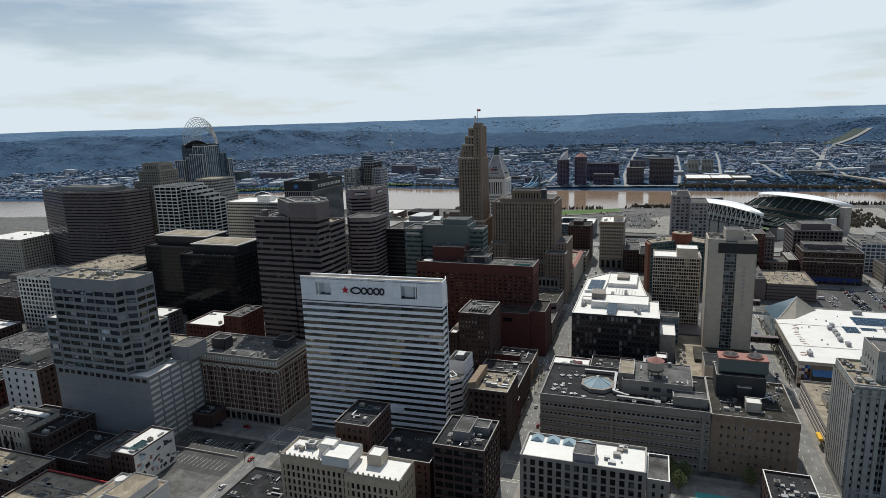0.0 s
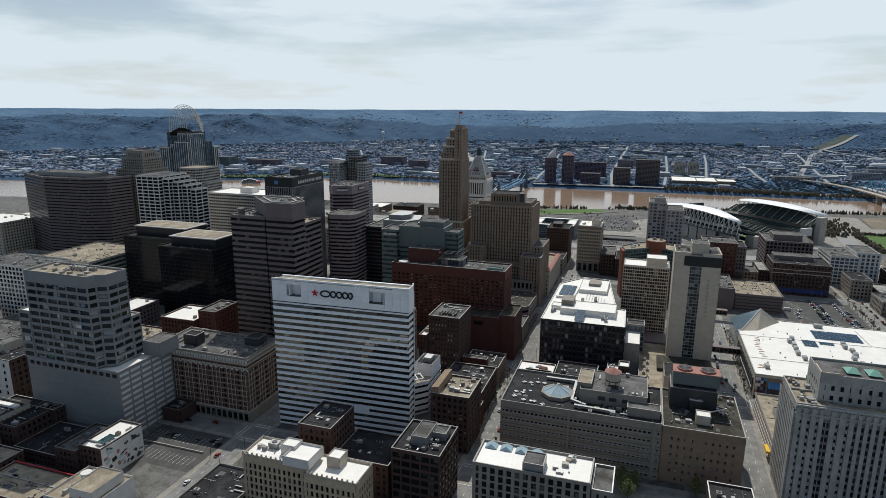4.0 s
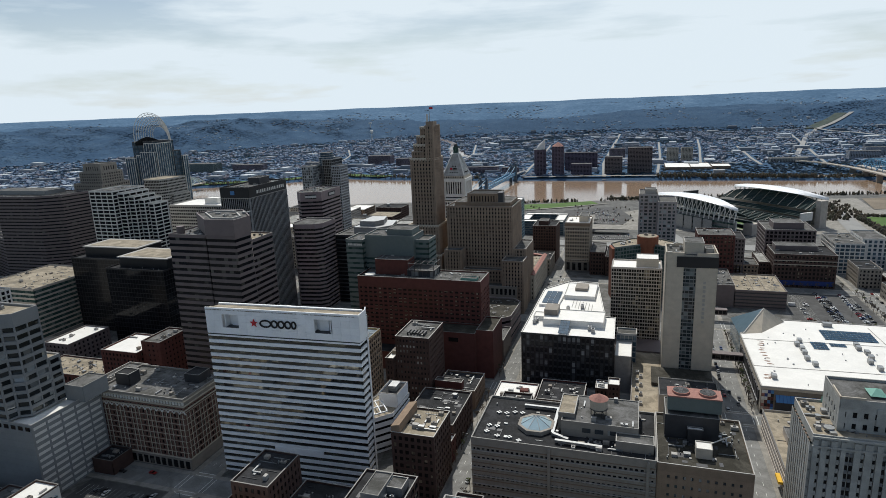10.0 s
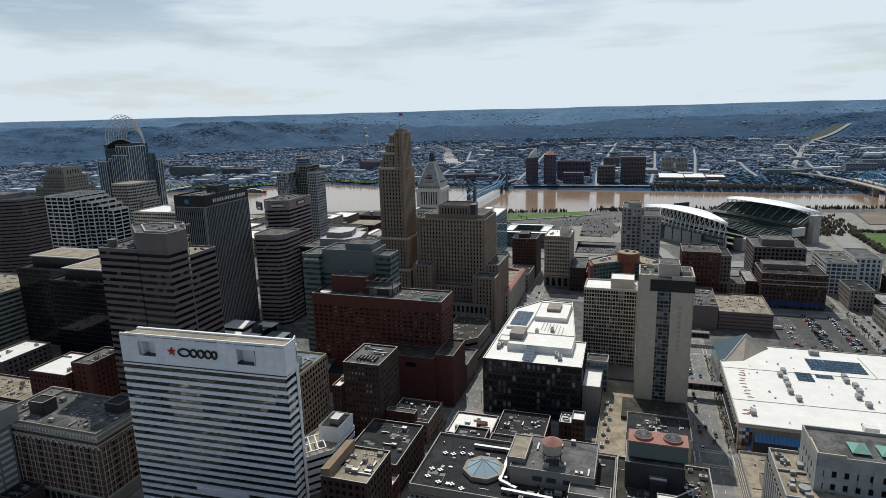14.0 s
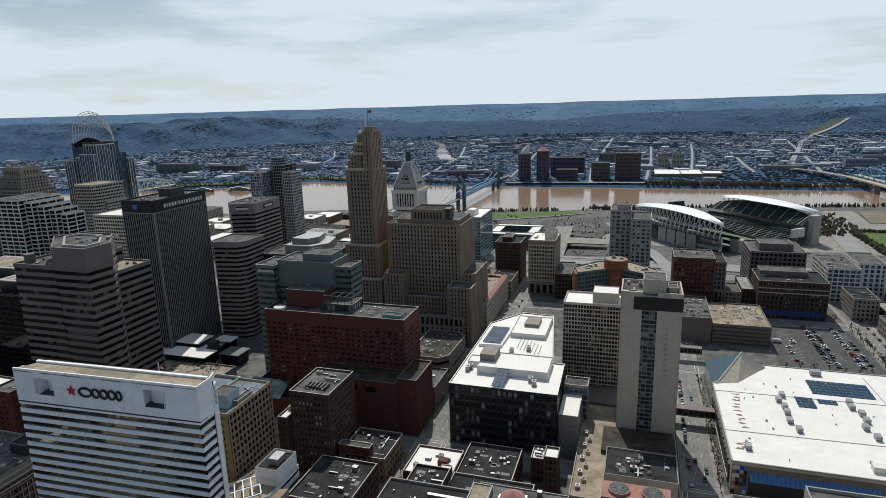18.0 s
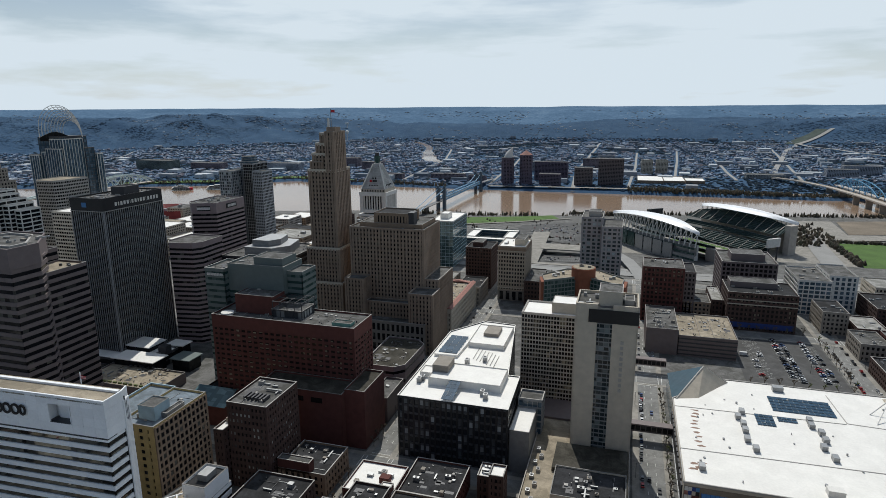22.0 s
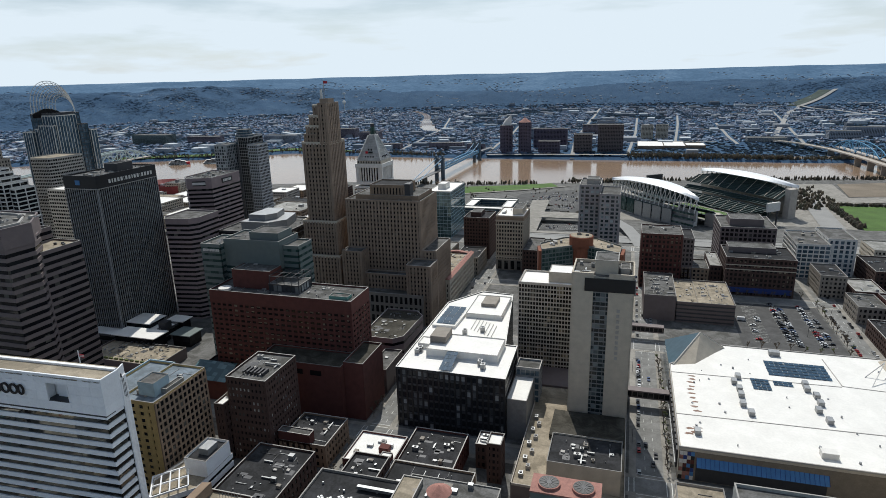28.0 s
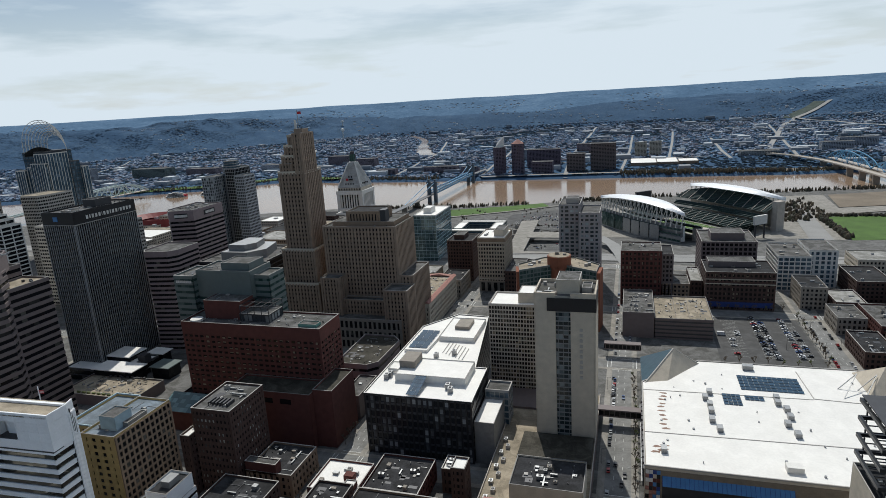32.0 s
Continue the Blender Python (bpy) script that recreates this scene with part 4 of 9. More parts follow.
def crowned_tower():
    e = thing("glass_tower", -720, 840, 0, "blue glass tower with a steel crown of arches", "office tower")
    fin = dict(wall=STONE_WHITE, glass=GLASS_BLUE, floor=4.2, bay=4.4, fins=0.5, depth=0.5, join=1, cap_wall=STONE_WHITE)
    dark = dict(wall=STEEL_DARK, glass=GLASS_BLUE, floor=4.2, bay=6, band=0.12, pier=0.05, depth=0.4, join=1)
    volume(e, rect(-740, 822, -702, 868), 0, 153, dark, ROOF_GREY)
    volume(e, rect(-748, 812, -731, 856), 0, 129, fin, ROOF_GREY)
    volume(e, rect(-730, 816, -716, 850), 0, 133, fin, ROOF_GREY)
    volume(e, rect(-718, 812, -692, 838), 0, 138, fin, ROOF_GREY)
    volume(e, rect(-714, 817, -690, 850), 0, 151, fin, ROOF_GREY)
    volume(e, rect(-700, 850, -688, 866), 0, 137, dark, ROOF_GREY)
    volume(e, rect(-700, 866, -684, 876), 0, 128, fin, ROOF_GREY)
    # the crown: nested arches that lean back from a rounded front band
    c, u, w = Vector((-719, 841)), Vector((0.665, 0.747)), Vector((-0.747, 0.665))
    prism("crown_base", [tuple(c + u * (25 * math.cos(i * math.pi / 8)) + w * (17 * math.sin(i * math.pi / 8))) for i in range(16)], 149, 154, STEEL_DARK, e)
    front = [c + u * (-25 + 1.4 * i) - w * 13 for i in range(27)]
    for i, (p, q) in enumerate(zip(front, front[1:])):
        m, h = (p + q) / 2, 4.5 + 7.5 * math.sin(math.pi * (i + .5) / 26)
        piece("crown_band", GLASS_BLACK, e, (m.x, m.y, 148 + h / 2), (1.45, 1.2, h), math.degrees(math.atan2(u.y, u.x)))
    tops = []
    for k in range(9):
        lo, hi, hgt, pts = -25 + 3.6 * k, 26.5, 44 - 2.7 * k, []
        for i in range(33):
            t = math.pi * i / 32
            a = (lo + hi) / 2 - (hi - lo) / 2 * math.cos(t) - 2.5 * math.sin(t)
            p = c + u * a + w * (-12 + 2.7 * k)
            pts.append((p.x, p.y, 152.5 + hgt * math.sin(t) ** 0.82))
        tops.append(pts)
        beams("crown_arch", STONE_WHITE, e, list(zip(pts, pts[1:])), 0.8)
    beams("crown_lattice", FIN, e, [(p[i], q[i]) for p, q in zip(tops, tops[1:]) for i in range(2, 32, 2)], 0.4)


crowned_tower()
RIVER_STONE = mat("blue_grey_granite", (0.33, 0.345, 0.36), 0.6, var=0.12, scale=0.3, fine=2, tint=0.04)
# glints on the panes are painted: a random share gets a pale colour
GLASS_GLINT = glass_mat("glinting_window_glass", (0.02, 0.03, 0.036), (0.42, 0.47, 0.48), share=0.3, cell=(3.4, 3.4, 3.9), spec=0.5)
sc = building("office_tower", "dark glass and stone tower near the river", rect(-438, 812, -421, 846), 113.5, far_punched(RIVER_STONE, GLASS_GLINT, floor=3.9, bay=3.4, band=0.26, pier=0.22, depth=0.6), ROOF_GREY, category="office tower")
volume(sc, rect(-399, 826, -385, 850), 0, 113, far_punched(RIVER_STONE, GLASS, floor=3.9, bay=3.1, band=0.34, pier=0.28), ROOF_GREY)
volume(sc, [(-421, 836), (-413, 828), (-399, 828), (-399, 862), (-421, 862)], 0, 122, far_punched(METAL, GLASS_BLACK, floor=3.9, bay=3, band=0.12, pier=0.08), ROOF_GREY)
for r_, z0_, z1_ in ((11.5, 112, 124), (9.8, 124, 130)):
    drum = [(-412.5 + r_ * math.cos(i * math.pi / 8), 842 + r_ * math.sin(i * math.pi / 8)) for i in range(16)]
    prism("glass_drum", drum, z0_, z1_, GLASS_BLUE, sc)
    for zz in np.arange(z0_ + 0.4, z1_ + 0.1, 2.9):
        rim("drum_band", [(-412.5 + (r_ + .25) * math.cos(i * math.pi / 8), 842 + (r_ + .25) * math.sin(i * math.pi / 8)) for i in range(16)], 0.8, float(zz) - 0.3, float(zz) + 0.3, METAL, sc)
prism("drum_roof", [(-412.5 + 9.5 * math.cos(i * math.pi / 8), 842 + 9.5 * math.sin(i * math.pi / 8)) for i in range(16)], 130, 130.5, ROOF_GREY, sc)

# grey-green stepped block behind the red hotel
gp = ribbon(GREENPANEL, GLASS_GREEN, floor=4.0, band=0.55, join=1)
hu = building("office_building", "grey-green office block with a stepped roof", rect(-203, 476, -188, 500), 90.5, gp, ROOF_GREY)
volume(hu, rect(-188, 480, -147, 504), 0, 93.5, dict(gp, head=16), ROOF_GREY)
volume(hu, rect(-147, 484, -136, 502), 0, 90, gp, ROOF_GREY)
penthouse(hu, -170, 483, -149, 500, 92, 98, GREENPANEL)
clutter(hu, -186, 484, -172, 500, 93, 5, 16)
bars(hu, "sign_bar", (-201, 475.8), (-189, 475.8), 86.5, 1.6, [1, .8, .8, .4, .8, .8, .8, .4, .8, .8], STONE_WHITE, (0, -1), gap=.25)
dk = building("office_building", "dark ribbon-window block with a pale domed roof hall", rect(-268, 580, -206, 640), 70, far_ribbon(STEEL_DARK, GLASS_BLACK, floor=4, band=.3), ROOF_GREY)
prism("roof_hall", [(-252, 590), (-226, 590), (-216, 604), (-222, 630), (-250, 630)], 69, 76, METAL, dk)
prism("roof_hall_top", [(-248, 596), (-232, 596), (-226, 606), (-230, 624), (-246, 624)], 76, 81, METAL, dk)

# ---- red brick hotel on its podium ----
rd = building("hotel", "dark red brick hotel with rows of small windows", rect(-185, 456, -88, 482), 67, punched(BRICK_RED, GLASS_WARM, floor=3.35, bay=4.1, band=0.55, pier=0.34, head=6.5, base=16, each=190, near=(0,)), ROOF_GREY)
penthouse(rd, -174, 466, -147, 481, 65.5, 78, BRICK_RED, ROOF_GREY)
volume(rd, rect(-147, 464, -126, 480), 65.5, 71, dict(wall=STEEL_DARK, glass=GLASS_PALE, floor=5, bay=3, band=.1, pier=.08), ROOF_GREY, 0.4)
for k in range(5):
    piece("roof_frame", STEEL_DARK, rd, (-146 + 5 * k, 464, 73), (0.35, 0.35, 6))
    piece("roof_frame", STEEL_DARK, rd, (-146 + 5 * k, 480, 73), (0.35, 0.35, 6))
    piece("roof_frame", STEEL_DARK, rd, (-146 + 5 * k, 472, 76), (0.35, 16, 0.35))
for y in (464, 472, 480):
    piece("roof_frame", STEEL_DARK, rd, (-136, y, 76), (20.5, 0.35, 0.35))
ring(rd, "dish", -176, 460, 66.5, 4.0, 1.3, STONE_WHITE, 16)
penthouse(rd, -104, 460, -92, 466, 65.8, 68, COPPER, ROOF_GREY)
clutter(rd, -172, 468, -150, 479, 77, 8, 15)
volume(rd, rect(-142, 437, -88.3, 456), 0, 34.5, dict(blank(BRICK_RED), depth=0.4), ROOF_BROWN)
volume(rd, rect(-88.2, 441, -76, 470), 0, 36, dict(blank(BRICK_RED), depth=0.4), ROOF_BROWN)
for k in range(3):
    piece("slot_window", GLASS, rd, (-128 + 12 * k, 436.9, 29), (7, 0.3, 3))
volume(rd, rect(-198, 440, -142.3, 476), 0, 14, blank(BRICK_RED), ROOF_DARK)
mesh_part("glass_lean_to", [(-196, 438, 14), (-168, 438, 14), (-168, 452, 20), (-196, 452, 20)], [(0, 1, 2, 3)], GLASS_SKY, rd)
building("shop_building", "low rounded shop block with a gravel roof", [(-107, 506), (-84, 506), (-78, 512), (-77, 550), (-84, 558), (-108, 558)], 22, far_ribbon(CONC_PINK, floor=7, band=.7), ROOF_BROWN)
building("shop_building", "low brown shop block beside the street", rect(-88, 474, -76, 503), 16, blank(CONC_BROWN), ROOF_GREY)

# ---- brown block and its neighbours ----
bb = building("office_building", "dark brown brick block with a cluttered roof", rect(-128.5, 390, -105.5, 420), 48, punched(BRICK_DARK, GLASS_CURTAIN, floor=3.5, bay=2.3, band=0.52, pier=0.5, each=170, near=(0,)), ROOF_GREY)
for k in range(6):
    piece("roof_rack", STEEL_DARK, bb, (-122 + 2.2 * k, 399, 48), (1.0, 6, 1.6))
piece("roof_pipe", METAL, bb, (-112, 408, 48), (9, 0.8, 0.8))
clutter(bb, -126, 404, -108, 417, 47, 5, 17)
yb = building("apartment_building", "yellow painted brick building beside an alley", rect(-156, 350, -136.9, 386), 54, punched(YELLOW, floor=3.5, bay=4.4, band=0.45, pier=0.55, each=170, near=(0,)), ROOF_SLATE)
volume(yb, rect(-136.9, 350.2, -136.3, 385.8), 0, 53.2, dict(punched(BRICK_TAN, floor=3.5, bay=3.0, band=0.34, pier=0.34), join=1, depth=0.4), None, 0.0)
volume(yb, rect(-172, 357, -156.3, 388), 0, 53, punched(YELLOW, floor=3.5, bay=4.0, band=0.45, pier=0.5, join=1), ROOF_SLATE)
rim("blue_coping", rect(-172, 357, -156.3, 388), 0.5, 53, 53.7, BLUEPALE, yb)
penthouse(yb, -150, 356, -141, 366, 52.8, 60, BLUEPALE, ROOF_GREY)
penthouse(yb, -141, 360, -138, 372, 52.8, 55.5, METAL)
clutter(yb, -153, 352, -138, 380, 53, 5, 18)
sr = building("shop_building", "narrow brown building with a bright white roof", rect(-134.6, 386, -129, 412), 34, far_punched(BRICK_DARK, floor=3.6, bay=3), ROOF_WHITE)
roof_unit(sr, -132, 398, 33, 3, 6, 2.5, STONE)
b2 = building("office_building", "brick building with a wide dark roof", rect(-106, 340, -75.5, 381), 19, punched(BRICK_DARK, floor=4, bay=3.4, join=1), ROOF_DARK)
clutter(b2, -103, 344, -79, 378, 18, 8, 19)
b3 = building("shop_building", "buff brick shop block with a mossy dark roof", rect(-104, 394, -77.5, 421), 13, punched(BRICK_TAN, floor=4, bay=3.4, join=1), ROOF_DARK)
penthouse(b3, -104, 394, -86, 399, 11, 18, BRICK_RED, ROOF_GREY)
clutter(b3, -100, 402, -82, 418, 12, 9, 20)
bm = building("office_building", "brown brick corner building with a gravel roof", rect(-95, 300, -72.5, 327), 35, punched(BRICK_DARK, GLASS_WARM, floor=3.8, bay=3.3, band=0.42, pier=0.4, each=80, near=(0,)), ROOF_TAN)
mesh_part("roof_shed", [(-95, 300.5, 34), (-90.5, 300.5, 34), (-90.5, 326, 34), (-95, 326, 34), (-95, 300.5, 38), (-90.5, 300.5, 39), (-90.5, 326, 39), (-95, 326, 38)],
          [(0, 1, 5, 4), (1, 2, 6, 5), (2, 3, 7, 6), (3, 0, 4, 7), (4, 5, 6, 7)], BRICK_TAN, bm)
clutter(bm, -88, 304, -75, 324, 34, 14, 21)
for k in range(8):
    piece("mast", METAL, bm, (-84 + 1.4 * k, 322, 37), (0.12, 0.12, 5))
building("shop_building", "narrow brick shop row along the street", rect(-95, 327.3, -74, 339.7), 14, punched(BRICK_RED, floor=4, bay=3, join=1), ROOF_WHITE)

# ---- tan brick hotel and stepped art deco tower ----
dec = far_punched(BRICK_DECO, GLASS_DECO, floor=3.6, bay=2.9, band=0.46, pier=0.54, depth=0.5, proud=0.3, band_mat=SPANDREL_DECO)

hl = building("hotel", "tan brick hotel block with tall piers", rect(-157, 599, -93, 642), 97, dec, ROOF_GREY)
volume(hl, rect(-150, 604, -96, 640), 96, 100, blank(BRICK_TAN), ROOF_GREY, 0.6)
volume(hl, rect(-138, 606, -108, 632), 99, 108, far_punched(BRICK_TAN, GLASS_BLACK, floor=8, bay=2.7, band=.3, pier=.6), ROOF_DARK)
piece("tank", STEEL_DARK, hl, (-106, 610, 104), (5, 8, 10))
volume(hl, rect(-100, 580, -80, 599), 0, 50, dec, ROOF_GREY)
volume(hl, rect(-93, 599, -81, 640), 0, 57, dec, ROOF_GREY)
volume(hl, rect(-157, 586, -140, 599), 0, 57, dec, ROOF_GREY)
volume(hl, rect(-140, 590, -100, 599), 0, 38, dec, ROOF_GREY)
volume(hl, rect(-160, 578, -86, 640), 0, 26, far_punched(STONE, floor=8, bay=4, band=.3, pier=.4), ROOF_GREY)
ct = thing("art_deco_tower", -180, 611, 0, "tan brick stepped tower with a flag mast", "tower")
for x0, y0, x1, y1, z0, z1 in ((-200, 590, -161, 634, 0, 50), (-195, 595, -164.5, 629, 49, 78), (-191.5, 598, -167.5, 626, 77, 142), (-187.5, 599, -169, 623, 141, 155), (-184.5, 600, -169, 622, 154, 163), (-181, 601, -168.5, 620, 162, 171)):
    volume(ct, rect(x0, y0, x1, y1), z0, z1, dec, ROOF_GREY, 0.6)
volume(ct, rect(-175, 597.6, -167.2, 619), 141, 173, dec, ROOF_GREY, 0.6)
volume(ct, rect(-189.5, 598.3, -178, 612), 141, 149, dec, ROOF_GREY, 0.6)
for x0, y0, x1, y1, zc in ((-191.5, 598, -167.5, 626, 142), (-187.5, 599, -169, 623, 155), (-184.5, 600, -169, 622, 163), (-181, 601, -168.5, 620, 171), (-195, 595, -164.5, 629, 78), (-200, 590, -161, 634, 50)):
    rim("parapet_course", rect(x0 - 0.25, y0 - 0.25, x1 + 0.25, y1 + 0.25), 0.9, zc - 1.6, zc + 0.8, STONE_PALE, ct)
penthouse(ct, -176, 604, -168.5, 614, 170, 176, BRICK_DECO)
mast = piece("mast", METAL, ct, (-173, 607, 183), (0.4, 0.4, 15))
ring(ct, "mast_ball", -175, 606, 175.9, 1.0, 7.2, STONE_WHITE, 8)
under(piece("flag", RED, ct, (-171.2, 607, 188.6), (3.4, 0.1, 2.0)), mast)


def columned_tower():
    cx, cy = -182.5, 722
    e = thing("neoclassical_tower", cx, cy, 0, "white stone tower with columns and a stepped pyramid roof", "tower")
    volume(e, rect(cx - 14, cy - 15, cx + 14, cy + 15), 0, 84, far_punched(STONE_WHITE, floor=3.9, bay=3, band=0.35, pier=0.45), ROOF_GREY)
    piece("cornice", STONE_WHITE, e, (cx, cy, 86), (31, 33, 2))
    prism("inner_wall", rect(cx - 10.5, cy - 11.5, cx + 10.5, cy + 11.5), 84, 106, GLASS, e)
    piece("cornice", STONE_WHITE, e, (cx, cy, 90), (28, 30, 3))
    for i in range(10):
        for y in (cy - 13.4, cy + 13.4):
            ring(e, "column", cx - 12.3 + 2.73 * i, y, 91, 0.8, 14.5, STONE_WHITE, 8)
        for x in (cx - 12.5, cx + 12.5):
            ring(e, "column", x, cy - 12.8 + 2.84 * i, 91, 0.8, 14.5, STONE_WHITE, 8)
    for sx in (-12.2, 12.2):
        for sy in (-13.2, 13.2):
            piece("corner_pier", STONE_WHITE, e, (cx + sx, cy + sy, 98.2), (3.4, 3.4, 14.4))
    piece("entablature", STONE_WHITE, e, (cx, cy, 107.3), (28.6, 30.6, 3.6))
    piece("attic", STONE_PALE, e, (cx, cy, 110.6), (25.5, 27, 3.0))
    beams("attic_window", GLASS_BLACK, e, [((cx - 11 + 2.75 * i, cy - 13.5, 109.7), (cx - 11 + 2.75 * i, cy - 13.5, 111.5)) for i in range(9)], 0.9)
    for k in range(15):
        w = 24.5 - 1.25 * k
        piece("roof_step", PYRAMID, e, (cx, cy, 112.8 + 1.6 * k), (w, w + 1.5 - .1 * k, 1.6))
    for sx in (-1, 1):
        for sy in (-1, 1):
            beam("roof_rib", STONE_WHITE, e, (cx + sx * 12.3, cy + sy * 13, 113), (cx + sx * 3.4, cy + sy * 3.5, 136), 0.9)
    for k, zz in ((3, 115.4), (4, 115.4), (2, 115.4), (5, 115.4), (3, 122.4), (4, 122.4)):
        piece("dormer", GLASS, e, (cx - 9.6 + 2.75 * k, cy - 12.75 + (zz - 113) * 0.41, zz), (1.2, 0.9, 1.8))
    for k in range(4):
        piece("dormer", GLASS, e, (cx + 11.2, cy - 5.5 + 3.7 * k, 115.4), (1.2, 1.2, 1.8))
    ring(e, "lantern_base", cx, cy, 135.6, 3.6, 1.4, STONE_WHITE, 8)
    for k in range(8):
        ring(e, "lantern_post", cx + 2.7 * math.cos(k * math.pi / 4), cy + 2.7 * math.sin(k * math.pi / 4), 136.8, 0.45, 7.2, COPPER_DARK, 6)
    ring(e, "lantern", cx, cy, 136.8, 2.1, 7.2, COPPER_DARK, 8)
    ring(e, "lantern_cap", cx, cy, 144, 2.2, 3.0, STEEL_DARK, 8)
    piece("sign_mark", RED, e, (cx - 3, cy - 10.9, 120), (2.4, 0.5, 2.2))
    piece("sign_bar", INK, e, (cx + 1.2, cy - 10.9, 120), (4.5, 0.5, 1.6))


PYRAMID = mat("pale_grey_roof_stone", (0.5, 0.5, 0.49), 0.75, var=0.2, scale=0.3, fine=3, stain=0.3)
COPPER_DARK = mat("dark_green_copper", (0.045, 0.1, 0.085), 0.6, var=0.25)
columned_tower()


SPANDREL = mat("charcoal_spandrel", (0.05, 0.053, 0.058), 0.4, var=0.2)
# ---- black office block with a bright white roof ----
def white_roof_block():
    poly = [(-56, 441), (6, 441), (5, 483), (-2, 483), (-13, 568), (-36, 570), (-55, 543)]
    e = building("office_building", "black office building with a bright white roof", poly, 37, dict(wall=BLACK, glass=GLASS_PALE2, floor=4.4, bay=3.1, band=0.3, pier=0.35, each=190, depth=0.5, near=(0,), coping=ROOF_WHITE, cap_wall=BLACK, band_mat=SPANDREL), ROOF_WHITE, parapet=0.7)
    penthouse(e, -44, 459, -2, 482, 36.2, 41, ROOF_WHITE, ROOF_WHITE)
    penthouse(e, -52, 468, -44.4, 478, 36.2, 39.5, ROOF_WHITE, ROOF_WHITE)
    roof_unit(e, -39.5, 475, 41, 9.5, 14, 4.0, STONE, False)
    roof_unit(e, -24, 542, 37, 10, 15, 4.5, STONE, False)
    penthouse(e, -36, 520, -12, 556, 36.2, 39.5, ROOF_WHITE, ROOF_WHITE)
    prism("raised_deck", [(-53, 499), (-38, 500), (-36, 536), (-50, 536)], 36.2, 38.4, ROOF_WHITE, e)
    for i in range(6):
        for j in range(3):
            piece("solar_panel", SOLAR, e, (-49 + 4.1 * j + .5 * i / 6, 504 + 4.9 * i, 39.0), (3.9, 4.2, 0.12), 0, rx=8)
    for i in range(5):
        for j in range(3):
            piece("solar_panel", SOLAR, e, (-30 + 2.2 * j, 443 + 3.6 * i, 38.3 + .55 * i), (2.1, 3.4, 0.12), 0, rx=9)
    for x, y in ((-50, 461), (-49, 464), (-11, 455), (-8.5, 451), (-44, 490), (-30, 494), (-20, 500)):
        roof_unit(e, x, y, 36.3, 2.4, 3.2, 3.2, METAL)
    for k in range(7):
        piece("roof_pipe", COPING, e, (-28 + 2.5 * k, 510 - 1.5 * k, 36.8), (0.3, 18, 0.3))
    penthouse(e, 6.3, 443, 17, 470, 0, 24.5, METAL, ROOF_WHITE)
    volume(e, rect(6.4, 470.3, 20, 482), 0, 30, dict(wall=FIN, glass=GLASS_BLUE, floor=4, bay=3, band=.2, pier=.1), ROOF_GREY)


white_roof_block()


# ---- hotel towers ----
GLASS_ROOM = glass_mat("hotel_room_glass", (0.022, 0.034, 0.038), (0.26, 0.3, 0.3), share=0.34, cell=(2.6, 2.6, 2.52), spec=0.4)


